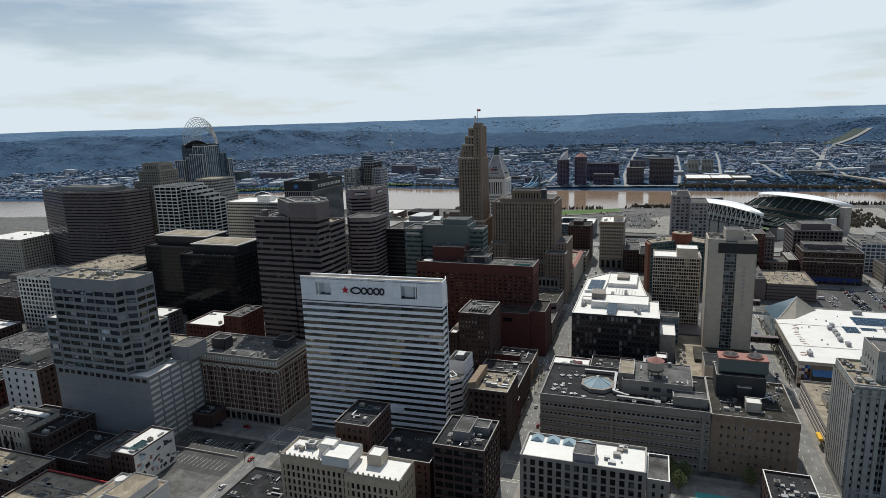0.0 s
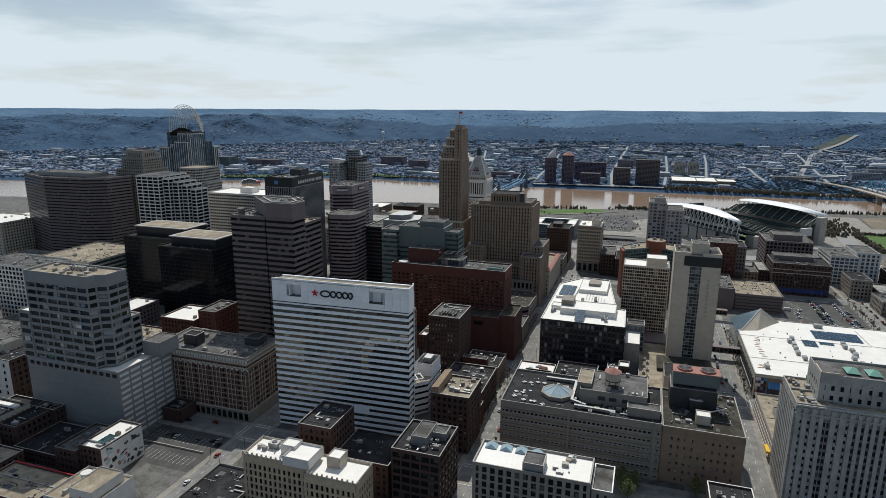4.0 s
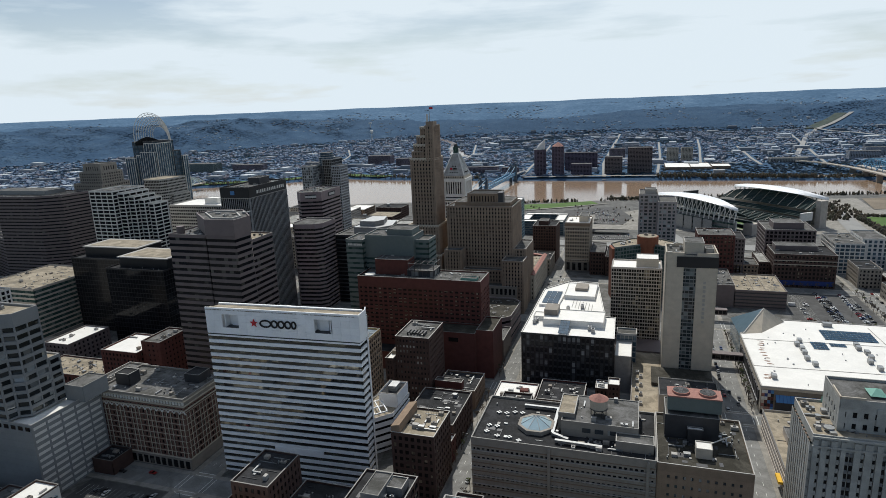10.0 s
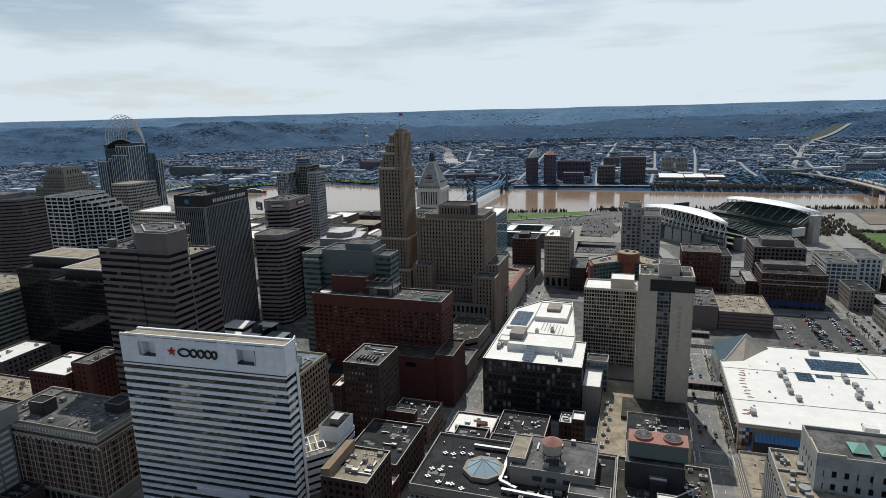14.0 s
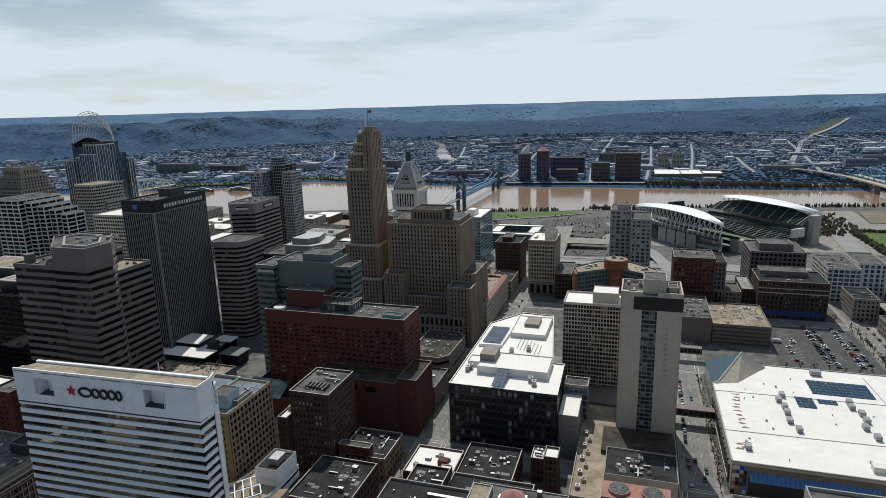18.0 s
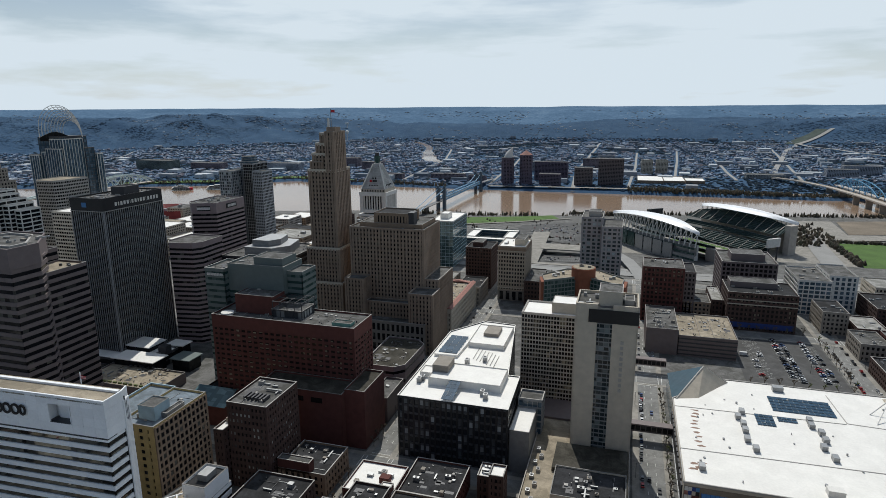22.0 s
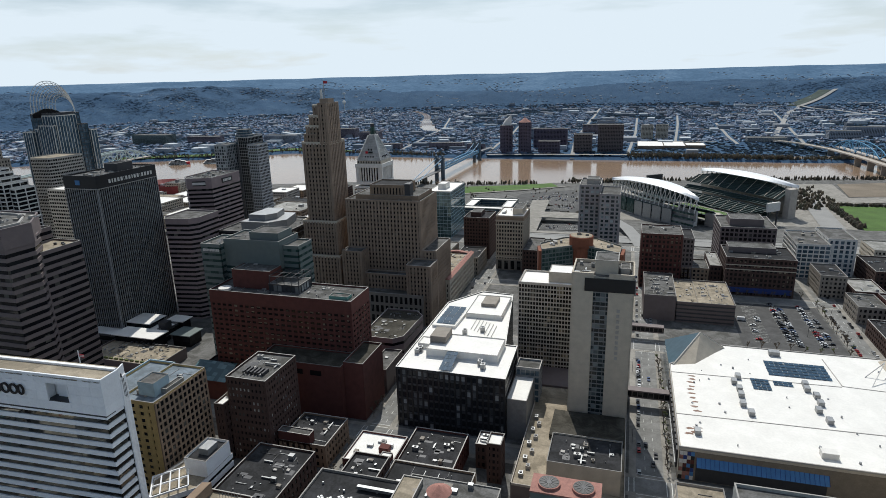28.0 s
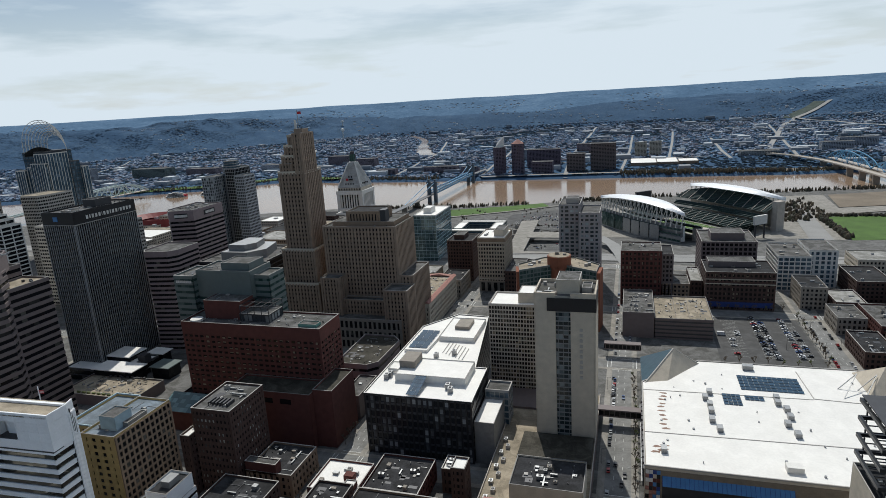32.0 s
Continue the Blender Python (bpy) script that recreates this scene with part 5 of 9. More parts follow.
def slot_tower():
    e = thing("hotel", 52, 474, 0, "tall beige concrete hotel tower with a window slot", "hotel")
    x0, x1, y0, y1, h = 37, 68, 464, 489, 91.5
    prism("core", rect(x0 + .4, y0 + .9, x1 - .4, y1), 0, h - 2, STONE_PALE, e)
    for a, b in ((x0, x0 + 10.8), (x0 + 18.6, x1)):
        piece("wall_panel", STONE_PALE, e, ((a + b) / 2, y0 + .5, h / 2), (b - a, 1.0, h))
    for s in (x0, x1):
        piece("side_wall", STONE_PALE, e, (s, (y0 + y1) / 2, h / 2), (.8, y1 - y0, h))
    n = 29
    for k in range(n):
        z = 8 + (h - 18.4) * k / n
        piece("window", GLASS_ROOM, e, (x0 + 14.7, y0 + .85, z + 1.0), (7.7, 0.2, 1.9))
        piece("sill", BLUEGREY, e, (x0 + 14.7, y0 + .7, z + 2.3), (7.7, 0.4, 0.6))
    for k in (12.1, 14.7, 17.3):
        piece("mullion", BLUEGREY, e, (x0 + k, y0 + .55, h / 2 - 2), (.22, .5, h - 14))
    piece("dark_band", BLACK, e, ((x0 + 6.5 + x1 + .6) / 2, y0 - .1, h - 6.3), (x1 + .8 - x0 - 6.5, 0.6, 7.2))
    piece("dark_band", BLACK, e, (x1 + .5, y0 + 9, h - 6.3), (.4, 18, 7.2))
    for k in range(10):
        piece("sign_bar", COPING, e, (x0 + 24, y0 - .1, h - 20 - 3.0 * k), (1.6, 0.3, 1.7))
    prism("roof", rect(x0 + .5, y0 + 1, x1 - .5, y1 - .5), h - 2, h - 1.8, ROOF_GREY, e)
    piece("rear_parapet", STONE_PALE, e, ((x0 + x1) / 2, y1 - .3, h - 1), (x1 - x0, .6, 2))
    penthouse(e, 48, 468, 60, 484, h - 2, h + 6, STONE_PALE, ROOF_GREY)
    penthouse(e, 61, 470, 66, 480, h - 2, h + 1.5, METAL, ROOF_GREY)
    clutter(e, 39, 466, 47, 484, h - 1.8, 6, 31)
    # podium with parking roof
    prism("podium", rect(17.5, 394, 68.5, 515), 0, 8.5, CONC_BROWN, e)
    prism("podium_roof", rect(18, 394.5, 68, 514.5), 8.5, 8.7, ROOF_TAN, e)
    prism("podium_roof", rect(30, 436, 67.5, 461.5), 8.7, 11, ROOF_BROWN, e)
    for x0p, y0p, x1p, y1p in ((17.5, 394, 17.9, 515), (68.1, 394, 68.5, 515), (17.5, 394, 68.5, 394.4)):
        prism("podium_rail", rect(x0p, y0p, x1p, y1p), 8.5, 9.7, CONCRETE, e)
    for k in range(9):
        roof_unit(e, 21 + (k % 2) * 2.4, 402 + 6.4 * k, 8.7, 2.0, 2.6, 1.8, COPING if k % 2 else METAL)


slot_tower()
sl = building("hotel", "pale concrete hotel slab with a close grid of balconies", rect(0, 514, 36.5, 539), 66.3, punched(CONCRETE, GLASS_WARM, floor=2.85, bay=1.87, band=0.25, pier=0.18, depth=0.8, join=1), ROOF_WHITE)
penthouse(sl, 18, 520, 34, 536, 65.2, 72, STONE_PALE, ROOF_WHITE)
prism("podium", rect(-3, 490, 37, 513.9), 0, 10, CONC_BROWN, sl)
wbx = building("office_building", "plain white-painted block with a dark roof", [(33.5, 398), (66.5, 398), (66.5, 422), (33.5, 422)], 21.5, blank(STONE_PALE), ROOF_DARK, parapet=0.8)
clutter(wbx, 46, 402, 54, 418, 20.9, 9, 32)
building("office_building", "narrow tan brick stair tower by the podium", rect(4, 404, 11, 414), 22, far_punched(BRICK_DARK, floor=3.5, bay=2.4), ROOF_WHITE)


# ---- convention hall ----
HALL_BROWN = mat("brown_ribbed_panel", (0.2, 0.165, 0.125), 0.8, var=0.2, scale=0.3, fine=2)


def convention_hall():
    e = thing("convention_hall", 162, 493, 0, "broad convention hall with a bright white roof", "hall")
    poly = [(93, 431), (232, 431), (232, 556), (128, 556), (93, 520)]
    prism("wall", poly, 0, 17.2, STONE_PALE, e)
    prism("roof", inset(poly, 0.6), 17.2, 17.45, ROOF_WHITE, e)
    for a, b in zip(poly, poly[1:] + poly[:1]):
        a, b = Vector(a), Vector(b)
        m, d = (a + b) / 2, b - a
        piece("parapet", COPING, e, (m.x, m.y, 17.6), (d.length + .4, 0.6, 0.8), math.degrees(math.atan2(d.y, d.x)))
    for (x0, y0), (x1, y1) in (((93.5, 510), (184, 513)), ((93.5, 462), (232, 466)), ((183, 549), (184.5, 514)), ((184.5, 514), (232, 511))):
        beam("roof_seam", COPING, e, (x0, y0, 17.5), (x1, y1, 17.5), 0.5, 0.35)
    for x0, y0, nx, ny, dx, dy in ((148, 518.5, 12, 5, 2.75, 3.9), (136.5, 498.5, 4, 4, 2.4, 3.4), (148.3, 505.8, 4, 2, 2.5, 3.0)):
        for i in range(nx):
            for j in range(ny):
                piece("solar_panel", SOLAR, e, (x0 + dx * (i + .5), y0 + dy * (j + .5), 18.0), (dx - .12, dy - 1.3, 0.1), 0, rx=7)
    for x, y in ((130, 511), (127, 504), (128.7, 496), (128.6, 489), (128, 479), (130.7, 470), (164.7, 510), (164.3, 504), (167.4, 497), (167.4, 489), (164.5, 481), (167, 471), (102.3, 445)):
        roof_unit(e, x, y, 17.45, 2.8, 4.2, 2.6, METAL, False)
    roof_unit(e, 158.5, 439.5, 17.45, 7, 4.5, 3.0, STONE_WHITE, False)
    roof_unit(e, 156, 548, 17.45, 6, 4, 3.0, METAL, False)
    r = random.Random(40)
    for _ in range(38):
        ring(e, "vent", r.uniform(97, 226), r.uniform(435, 545), 17.45, r.uniform(.25, .7), r.uniform(.4, 1.1), METAL, 8)
    for k in range(15):
        cx, cy = (103.5 + r.uniform(-1, 3), 468 + 4.4 * k + r.uniform(-1, 1)) if k < 10 else (98 + r.uniform(0, 6), 444 + 1.6 * (k - 10))
        n = 9
        pl = [(cx + r.uniform(.5, 1.2) * 2.4 * math.cos(i * 2 * math.pi / n), cy + r.uniform(.4, 1.1) * 1.3 * math.sin(i * 2 * math.pi / n)) for i in range(n)]
        prism("roof_stain", pl, 17.46, 17.48 + .002 * k, STAIN, e)
    # glazed prow
    apex, fl, bl, fr, br = (112, 545, 30), (93, 517, 16), (92.5, 567, 13), (108, 524, 17.3), (128, 552, 17.3)
    mesh_part("prow_glass", [fl, bl, apex, (93, 517, 0), (92.5, 567, 0)], [(0, 2, 1), (0, 1, 4, 3)], PROW, e)
    mesh_part("prow_wall", [fl, apex, fr, br, bl, (128, 552, 0), (92.5, 567, 0)], [(0, 2, 1), (2, 3, 1), (1, 3, 4), (3, 5, 6, 4)], STONE_PALE, e)
    beam("prow_ridge", COPING, e, fl, apex, 0.6)
    beam("prow_ridge", COPING, e, apex, br, 0.6)
    # street front: blue awning, mural, loading doors
    mesh_part("awning", [(101, 430.8, 13), (157, 430.8, 13), (157, 427.4, 9.5), (101, 427.4, 9.5)], [(0, 3, 2, 1)], BLUE, e)
    for k in range(29):
        beam("awning_rib", BLUE_D, e, (101 + 2 * k, 430.8, 13.08), (101 + 2 * k, 427.4, 9.58), 0.14)
    piece("front_cladding", HALL_BROWN, e, (162.5, 430.86, 7.9), (138.6, 0.2, 15.8))
    piece("recess", STEEL_DARK, e, (129, 430.8, 4.8), (56, 0.3, 9))
    rr = random.Random(5)
    for i in range(4):
        for j in range(7):
            piece("mural_panel", rr.choice((BRICK_RED, BLUE, STONE_PALE, BLUE_D, INK, RUST, STONE_WHITE)), e, (94.2 + 1.7 * i, 430.75, 1.3 + 2.2 * j), (1.6, 0.25, 2.1))
    for k in range(5):
        piece("loading_door", GLASS, e, (186 + 6.5 * k, 430.75, 9), (5, 0.3, 4))
    for k in range(15):
        piece("screen_bay", STEEL_DARK, e, (92.6, 437 + 5.2 * k, 8 + 0.3 * (k % 2)), (0.9, 3.6, 10))
        piece("screen_rail", METAL, e, (91.9, 437 + 5.2 * k, 6), (0.4, 4.8, 0.5))
    # open steel frame at the far corner
    for x in (186, 196, 206):
        for y in (505, 517):
            beam("roof_truss", METAL, e, (x + 14, y + 12, 17.4), (x + 24, 533, 26), 0.4)
    mesh_part("hip_roof", [(214, 522, 17.5), (232, 522, 17.5), (232, 553, 17.5), (214, 553, 17.5), (225, 536, 30)], [(0, 1, 4), (1, 2, 4), (2, 3, 4), (3, 0, 4)], STONE_PALE, e)


convention_hall()


# skywalks over the street
def skywalk(y):
    e = thing("skywalk", 81, y, 6, "enclosed brown footbridge over the street", "footbridge")
    piece("bridge_floor", CONC_BROWN, e, (80.5, y, 6.2), (26, 5, 0.8))
    piece("bridge_roof", CONC_BROWN, e, (80.5, y, 10.2), (26, 5.4, 0.8))
    for s in (-2.3, 2.3):
        piece("bridge_glazing", GLASS, e, (80.5, y + s, 8.2), (26, 0.2, 3.2))
    for k in range(9):
        for s in (-2.4, 2.4):
            piece("bridge_post", CONC_BROWN, e, (68.5 + 3 * k, y + s, 8.2), (0.35, 0.35, 3.3))


skywalk(497)
skywalk(596)

# ---- blocks towards the river ----
pg = building("parking_garage", "concrete parking garage with a tan top deck", rect(104, 634, 146.5, 690), 17, far_ribbon(CONC_BROWN, STEEL_DARK, floor=3.3, band=0.6), ROOF_TAN)
for k in range(2):
    piece("deck_kerb", STONE, pg, (120 + 10 * k, 662, 16.3), (0.4, 50, 0.8))
pn = building("office_building", "concrete block with a roof full of cooling plant", rect(80, 634, 103.7, 692), 21, blank(CONC_BROWN), ROOF_GREY)
clutter(pn, 83, 640, 101, 688, 20, 24, 41)
d1 = building("warehouse", "long dark brick warehouse with a flat roof", rect(148, 708, 203, 748), 34, far_punched(BRICK_DARK, GLASS_WARM, floor=4, bay=3.5, band=0.42, pier=0.4), ROOF_DARK)
piece("blue_fascia", BLUE_D, d1, (175.5, 707.6, 5), (52, 0.4, 4.5))
clutter(d1, 152, 714, 200, 744, 33, 16, 42)
penthouse(d1, 152, 728, 190, 746, 33, 38, CONC_BROWN, ROOF_GREY)
d2 = building("warehouse", "dark grey loft building with a penthouse", rect(151, 778, 200, 830), 44, far_punched(CONC_BROWN, GLASS, floor=4.2, bay=4.2, band=0.35, pier=0.3), ROOF_GREY)
penthouse(d2, 160, 788, 190, 812, 43, 50, CONC_BROWN, ROOF_GREY)
d3 = building("office_building", "red-brown brick office block with a pale roof edge", rect(77, 711, 112, 746), 51, far_punched(BRICK_RED, GLASS_WARM, floor=4, bay=3.5, band=0.4, pier=0.4), ROOF_GREY)
volume(d3, rect(112, 716, 122, 750), 0, 47, far_punched(CONC_BROWN, floor=4, bay=3.5, band=.4, pier=.4), ROOF_DARK)
clutter(d3, 84, 722, 108, 742, 50, 10, 43)
ROSE_STONE = mat("rose_grey_panel", (0.36, 0.325, 0.32), 0.75, var=0.15, scale=0.3, fine=2, tint=0.05)
d4 = building("office_tower", "rose-grey concrete tower near the stadium", rect(18, 752, 38, 792), 86, far_punched(ROSE_STONE, GLASS_GLINT, floor=3.9, bay=4.6, band=0.4, pier=0.34), ROOF_GREY)
volume(d4, rect(38, 744, 57, 786), 0, 79, far_punched(ROSE_STONE, GLASS_GLINT, floor=3.9, bay=4.6, band=0.4, pier=0.34), ROOF_GREY)
penthouse(d4, 24, 762, 36, 778, 85, 90, CONCRETE)
d5 = building("office_tower", "pale stone office tower with an arched base", rect(-61, 725, -33.5, 766), 52, far_punched(CREAM_BRICK, GLASS, floor=3.8, bay=2.7, band=0.42, pier=0.42, head=4, head_mat=BRICK_TAN, base=10, base_mat=STONE), ROOF_WHITE)
for z in (12.5, 43.5, 47.5):
    piece("string_course", STONE_PALE, d5, (-47.25, 724.7, z), (28.2, 0.9, 0.7))
penthouse(d5, -46, 735, -36, 760, 51, 57, STONE_PALE)
clutter(d5, -58, 732, -48, 760, 51, 8, 44)
for k in range(4):
    piece("arch_opening", GLASS, d5, (-57 + 6.4 * k, 724.8, 5), (3.6, 0.4, 8))
d5.matrix_basis = Matrix.Translation(d5.location + Vector((0, 10, 0))) @ Matrix.Diagonal((1, 1, 1.08, 1))
d6 = building("office_building", "dark red brick office block", rect(-103, 768, -75, 802), 45, far_punched(BRICK_DARK, floor=3.8, bay=3, band=0.45, pier=0.45), ROOF_DARK)
penthouse(d6, -97, 776, -86, 796, 44, 49, BRICK_DARK)


def curved_hotel():
    pts = [(-2.4, 640), (24, 659), (31, 659), (59.4, 641), (61, 663), (40, 684), (12, 683), (-6.7, 659)]
    e = building("hotel", "curved glass and red brick hotel with a pale roof", pts, 51.5, far_punched(GREENPANEL, GLASS_GREEN, floor=3.5, bay=3.4, band=0.25, pier=0.12), ROOF_TAN)
    prism("brick_shaft", [(27.5 + 7 * math.cos(i * math.pi / 8), 661 + 7 * math.sin(i * math.pi / 8)) for i in range(16)], 0, 51, BRICK_ORANGE, e)
    prism("brick_drum", [(27.5 + 10 * math.cos(i * math.pi / 8), 664 + 10 * math.sin(i * math.pi / 8)) for i in range(16)], 49, 58.5, BRICK_ORANGE, e)
    clutter(e, 22, 658, 33, 670, 58.5, 5, 71)
    clutter(e, 2, 655, 14, 672, 50.6, 5, 72)
    prism("drum_roof", [(27.5 + 9 * math.cos(i * math.pi / 8), 664 + 9 * math.sin(i * math.pi / 8)) for i in range(16)], 58.5, 58.8, ROOF_TAN, e)
    piece("brick_end", BRICK_ORANGE, e, (-5.2, 648, 25), (3.0, 16, 50), 12)
    piece("brick_end", BRICK_ORANGE, e, (61.5, 650, 25), (3.0, 18, 50), -5)
    clutter(e, 2, 655, 14, 668, 50.6, 5, 45)
    clutter(e, 40, 655, 54, 668, 50.6, 5, 47)


curved_hotel()
for z in (23.5, 27.5):
    piece("string_course", STONE_PALE, d1, (175.5, 707.8, z), (55.2, 0.5, 0.7))
lb = building("office_building", "long stone building with red tiled roof edges", rect(-104, 622, -77, 708), 25, far_punched(STONE_PALE, GLASS, floor=4.2, bay=3.2, band=0.4, pier=0.5, head=2), ROOF_TAN)
for x0, y0, x1, y1 in ((-82, 622, -76.6, 708), (-104, 703, -82.3, 708.4), (-104.4, 622, -101, 702.6)):
    mesh_part("tile_edge", [(x0, y0, 25.1), (x1, y0, 25.1), (x1, y1, 25.1), (x0, y1, 25.1), ((x0 + x1) / 2, y0 + 1, 26.6), ((x0 + x1) / 2, y1 - 1, 26.6)], [(0, 1, 4), (1, 2, 5, 4), (2, 3, 5), (3, 0, 4, 5)], RUST, lb)
clutter(lb, -99, 630, -84, 700, 24, 7, 48)
ls = building("office_building", "dark stone block with a parapet of arches", rect(-98, 712, -74, 750), 18.5, far_punched(STONE, GLASS, floor=4.2, bay=3.0, band=0.4, pier=0.4), ROOF_DARK)
clutter(ls, -95, 716, -77, 746, 17.5, 9, 49)


def antenna_block():
    """A tall beige block with open steel racks stacked on its roof."""
    e = building("office_building", "beige concrete block with stacked dark steel racks", rect(167.5, 372, 196, 400), 49, blank(STONE_PALE), ROOF_DARK)
    for k in range(4):
        z = 53 + 7.2 * k
        rim("rack_deck", rect(167.5, 376, 194, 400.3), 1.0, z, z + 1.4, BLACK, e)
        for j in range(5):
            piece("rack_joist", STEEL_DARK, e, (180.5, 379 + 5 * j, z + .6), (26, .3, .4))
        for x in (170, 181, 192):
            for y in (377, 399):
                piece("rack_post", STEEL_DARK, e, (x, y, z - 2.6), (.5, .5, 5.2))
    prism("rack_roof", rect(168, 376.5, 194, 400), 77, 77.4, STEEL_DARK, e)


antenna_block()
# plaza roofs, terrace rails and planters behind the brown tower
pz = thing("plaza_canopy", -290, 496, 0, "low plaza building with bright stepped roofs", "pavilion")
for x0, y0, x1, y1, z, m in ((-300, 484, -262, 500, 12.5, ROOF_WHITE), (-318, 505, -284, 524, 13.5, ROOF_WHITE), (-262, 500, -244, 516, 9.5, GREENPANEL), (-282, 520, -266, 532, 11, ROOF_WHITE)):
    prism("canopy_roof", rect(x0, y0, x1, y1), z - .6, z, m, pz)
    prism("canopy_room", inset(rect(x0, y0, x1, y1), 1.5), 0, z - .6, GLASS_BLACK, pz)
piece("roof_unit", STEEL_DARK, pz, (-272, 508, 13), (7, 6, 6))
for k in range(10):
    piece("terrace_seat", STEEL_DARK, pz, (-281 + 3.6 * k, 483 + (k % 3), 8.6), (1.6, 1.6, 1.0))
    piece("planter_hedge", BUD, pz, (-284 + 4.4 * k, 457.6, 8.7), (2.6, 1.0, 1.3))
d7 = building("office_building", "blue glass office building with a white roof", rect(-168, 845, -139, 910), 57, dict(far_punched(BLUEPALE, GLASS_SKY, floor=4.2, bay=4.8, band=0.1, pier=0.05, depth=0.3), core=STEEL_DARK, cap_wall=STONE_WHITE), ROOF_WHITE)
penthouse(d7, -160, 862, -150, 880, 56, 63, STONE_WHITE, ROOF_WHITE)
cb = thing("apartment_building", -123, 1000, -10, "low dark blue apartment block round a court", "building")
for x0, y0, x1, y1 in ((-158, 962, -90, 976), (-158, 1022, -90, 1036), (-158, 976, -144, 1022), (-104, 976, -90, 1022)):
    volume(cb, rect(x0, y0, x1, y1), -14, 12, far_ribbon(GREENPANEL, GLASS_BLUE, floor=3.4, band=0.4), ROOF_WHITE)
d8 = building("office_building", "white framed office block with square windows", rect(216, 768, 244, 822), 33, far_punched(STONE_WHITE, GLASS_BLUE, floor=4.2, bay=4.5, band=0.3, pier=0.18), ROOF_GREY)
volume(d8, rect(244, 780, 268, 826), 0, 36, far_punched(STONE_WHITE, GLASS_BLUE, floor=4.2, bay=4.5, band=0.3, pier=0.4), ROOF_GREY)
clutter(d8, 220, 774, 240, 818, 32, 12, 46)

PANE_PALE = mat("pale_blue_skylight_glass", (0.34, 0.45, 0.5), 0.12, var=0.1, spec=0.6)
# ---- department store with its crowded roof ----
sh = building("department_store", "broad stone department store with rows of windows", rect(-56, 308, 30, 353), 33, punched(STONE, GLASS, floor=4.6, bay=2.4, band=0.68, pier=0.42, head=2.5, depth=0.5, near=(0,)), ROOF_DARK)
for k in range(6):
    z = 3.4 + 4.6 * k
    piece("window_ledge", COPING, sh, (-13, 307.75, z), (86, 0.6, 0.35))
    piece("lintel_band", SPANDREL_DECO, sh, (-13, 307.9, z + 2.45), (86, 0.25, 0.4))
for x in (-18, 26.5):
    piece("wall_pier", STONE, sh, (x, 307.6, 16), (1.4, 0.9, 32))
oct_c = (-27, 327)
kerb = prism("skylight_kerb", [(oct_c[0] + 9.5 * math.cos((i + .5) * math.pi / 4), oct_c[1] + 9.5 * math.sin((i + .5) * math.pi / 4)) for i in range(8)], 32, 34.2, STONE, sh)
v = [(oct_c[0] + 8.0 * math.cos((i + .5) * math.pi / 4), oct_c[1] + 8.0 * math.sin((i + .5) * math.pi / 4), 34.2) for i in range(8)] + [(oct_c[0], oct_c[1], 38.2)]
for i in range(8):
    under(mesh_part("skylight_pane", [v[i], v[(i + 1) % 8], v[8]], [(0, 1, 2)], PANE_PALE, sh), kerb)
    under(beam("skylight_bar", METAL, sh, v[i], v[8], 0.25), kerb)
penthouse(sh, -14, 322, 22, 350, 32, 40, STONE, ROOF_GREY)
penthouse(sh, -16, 326, -8, 346, 32, 42, STONE, ROOF_TAN)
penthouse(sh, 12, 314, 29, 322, 32, 37, STONE, ROOF_GREY)
for k in range(3):
    piece("penthouse_window", GLASS_PALE, sh, (-2 + 6 * k, 321.8, 36), (4, 0.3, 2.2))
for k in range(6):
    piece("tank_leg", STEEL_DARK, sh, (3 + 3.6 * math.cos(k * math.pi / 3), 332 + 3.6 * math.sin(k * math.pi / 3), 42), (.4, .4, 4.4))
ring(sh, "tank_platform", 3, 332, 43.6, 4.6, 0.4, STEEL_DARK, 16)
tank = ring(sh, "water_tank", 3, 332, 44, 4.3, 4.6, STONE_PALE, 20)
v = [(3 + 4.7 * math.cos(i * math.pi / 10), 332 + 4.7 * math.sin(i * math.pi / 10), 48.6) for i in range(20)] + [(3, 332, 51.2)]
under(mesh_part("tank_roof", v, [(i, (i + 1) % 20, 20) for i in range(20)], RUST, sh), tank)
for x, y in ((-48, 336), (-44, 336), (-50, 322), (-46, 322), (-50, 316), (-44, 313), (-38, 313), (-33, 311), (-36, 338), (-40, 338)):
    for dx, dy in ((-.9, 0), (.9, 0), (0, .8), (0, -.8)):
        ring(sh, "vent", x + dx, y + dy, 32, 0.55, 0.9, METAL, 8)
for x0, y0, x1, y1 in ((-36, 345, -18, 345), (-18, 345, -18, 320), (-18, 320, -10, 316), (-16, 314, 6, 313), (-10, 350, 8, 351)):
    beam("duct", METAL, sh, (x0, y0, 33.4), (x1, y1, 33.4), 1.5, 1.3)
clutter(sh, -14, 310, 28, 320, 32, 26, 51)
clutter(sh, -10, 324, 20, 348, 39.6, 16, 52)
wg = building("department_store", "buff brick wing of the department store", rect(30.3, 309, 70, 356), 32, far_punched(BRICK_TAN, GLASS_PALE, floor=4.6, bay=3.3, band=0.66, pier=0.66, head=3), ROOF_BROWN)
penthouse(wg, 34, 334, 58, 352, 31, 43, STEEL_DARK, ROOF_GREY)
piece("cooling_tower", GREENPANEL, wg, (47, 342, 47.5), (24, 10, 7))
piece("cooling_deck", RUST, wg, (47, 342, 51.2), (24.4, 10.4, 0.6))
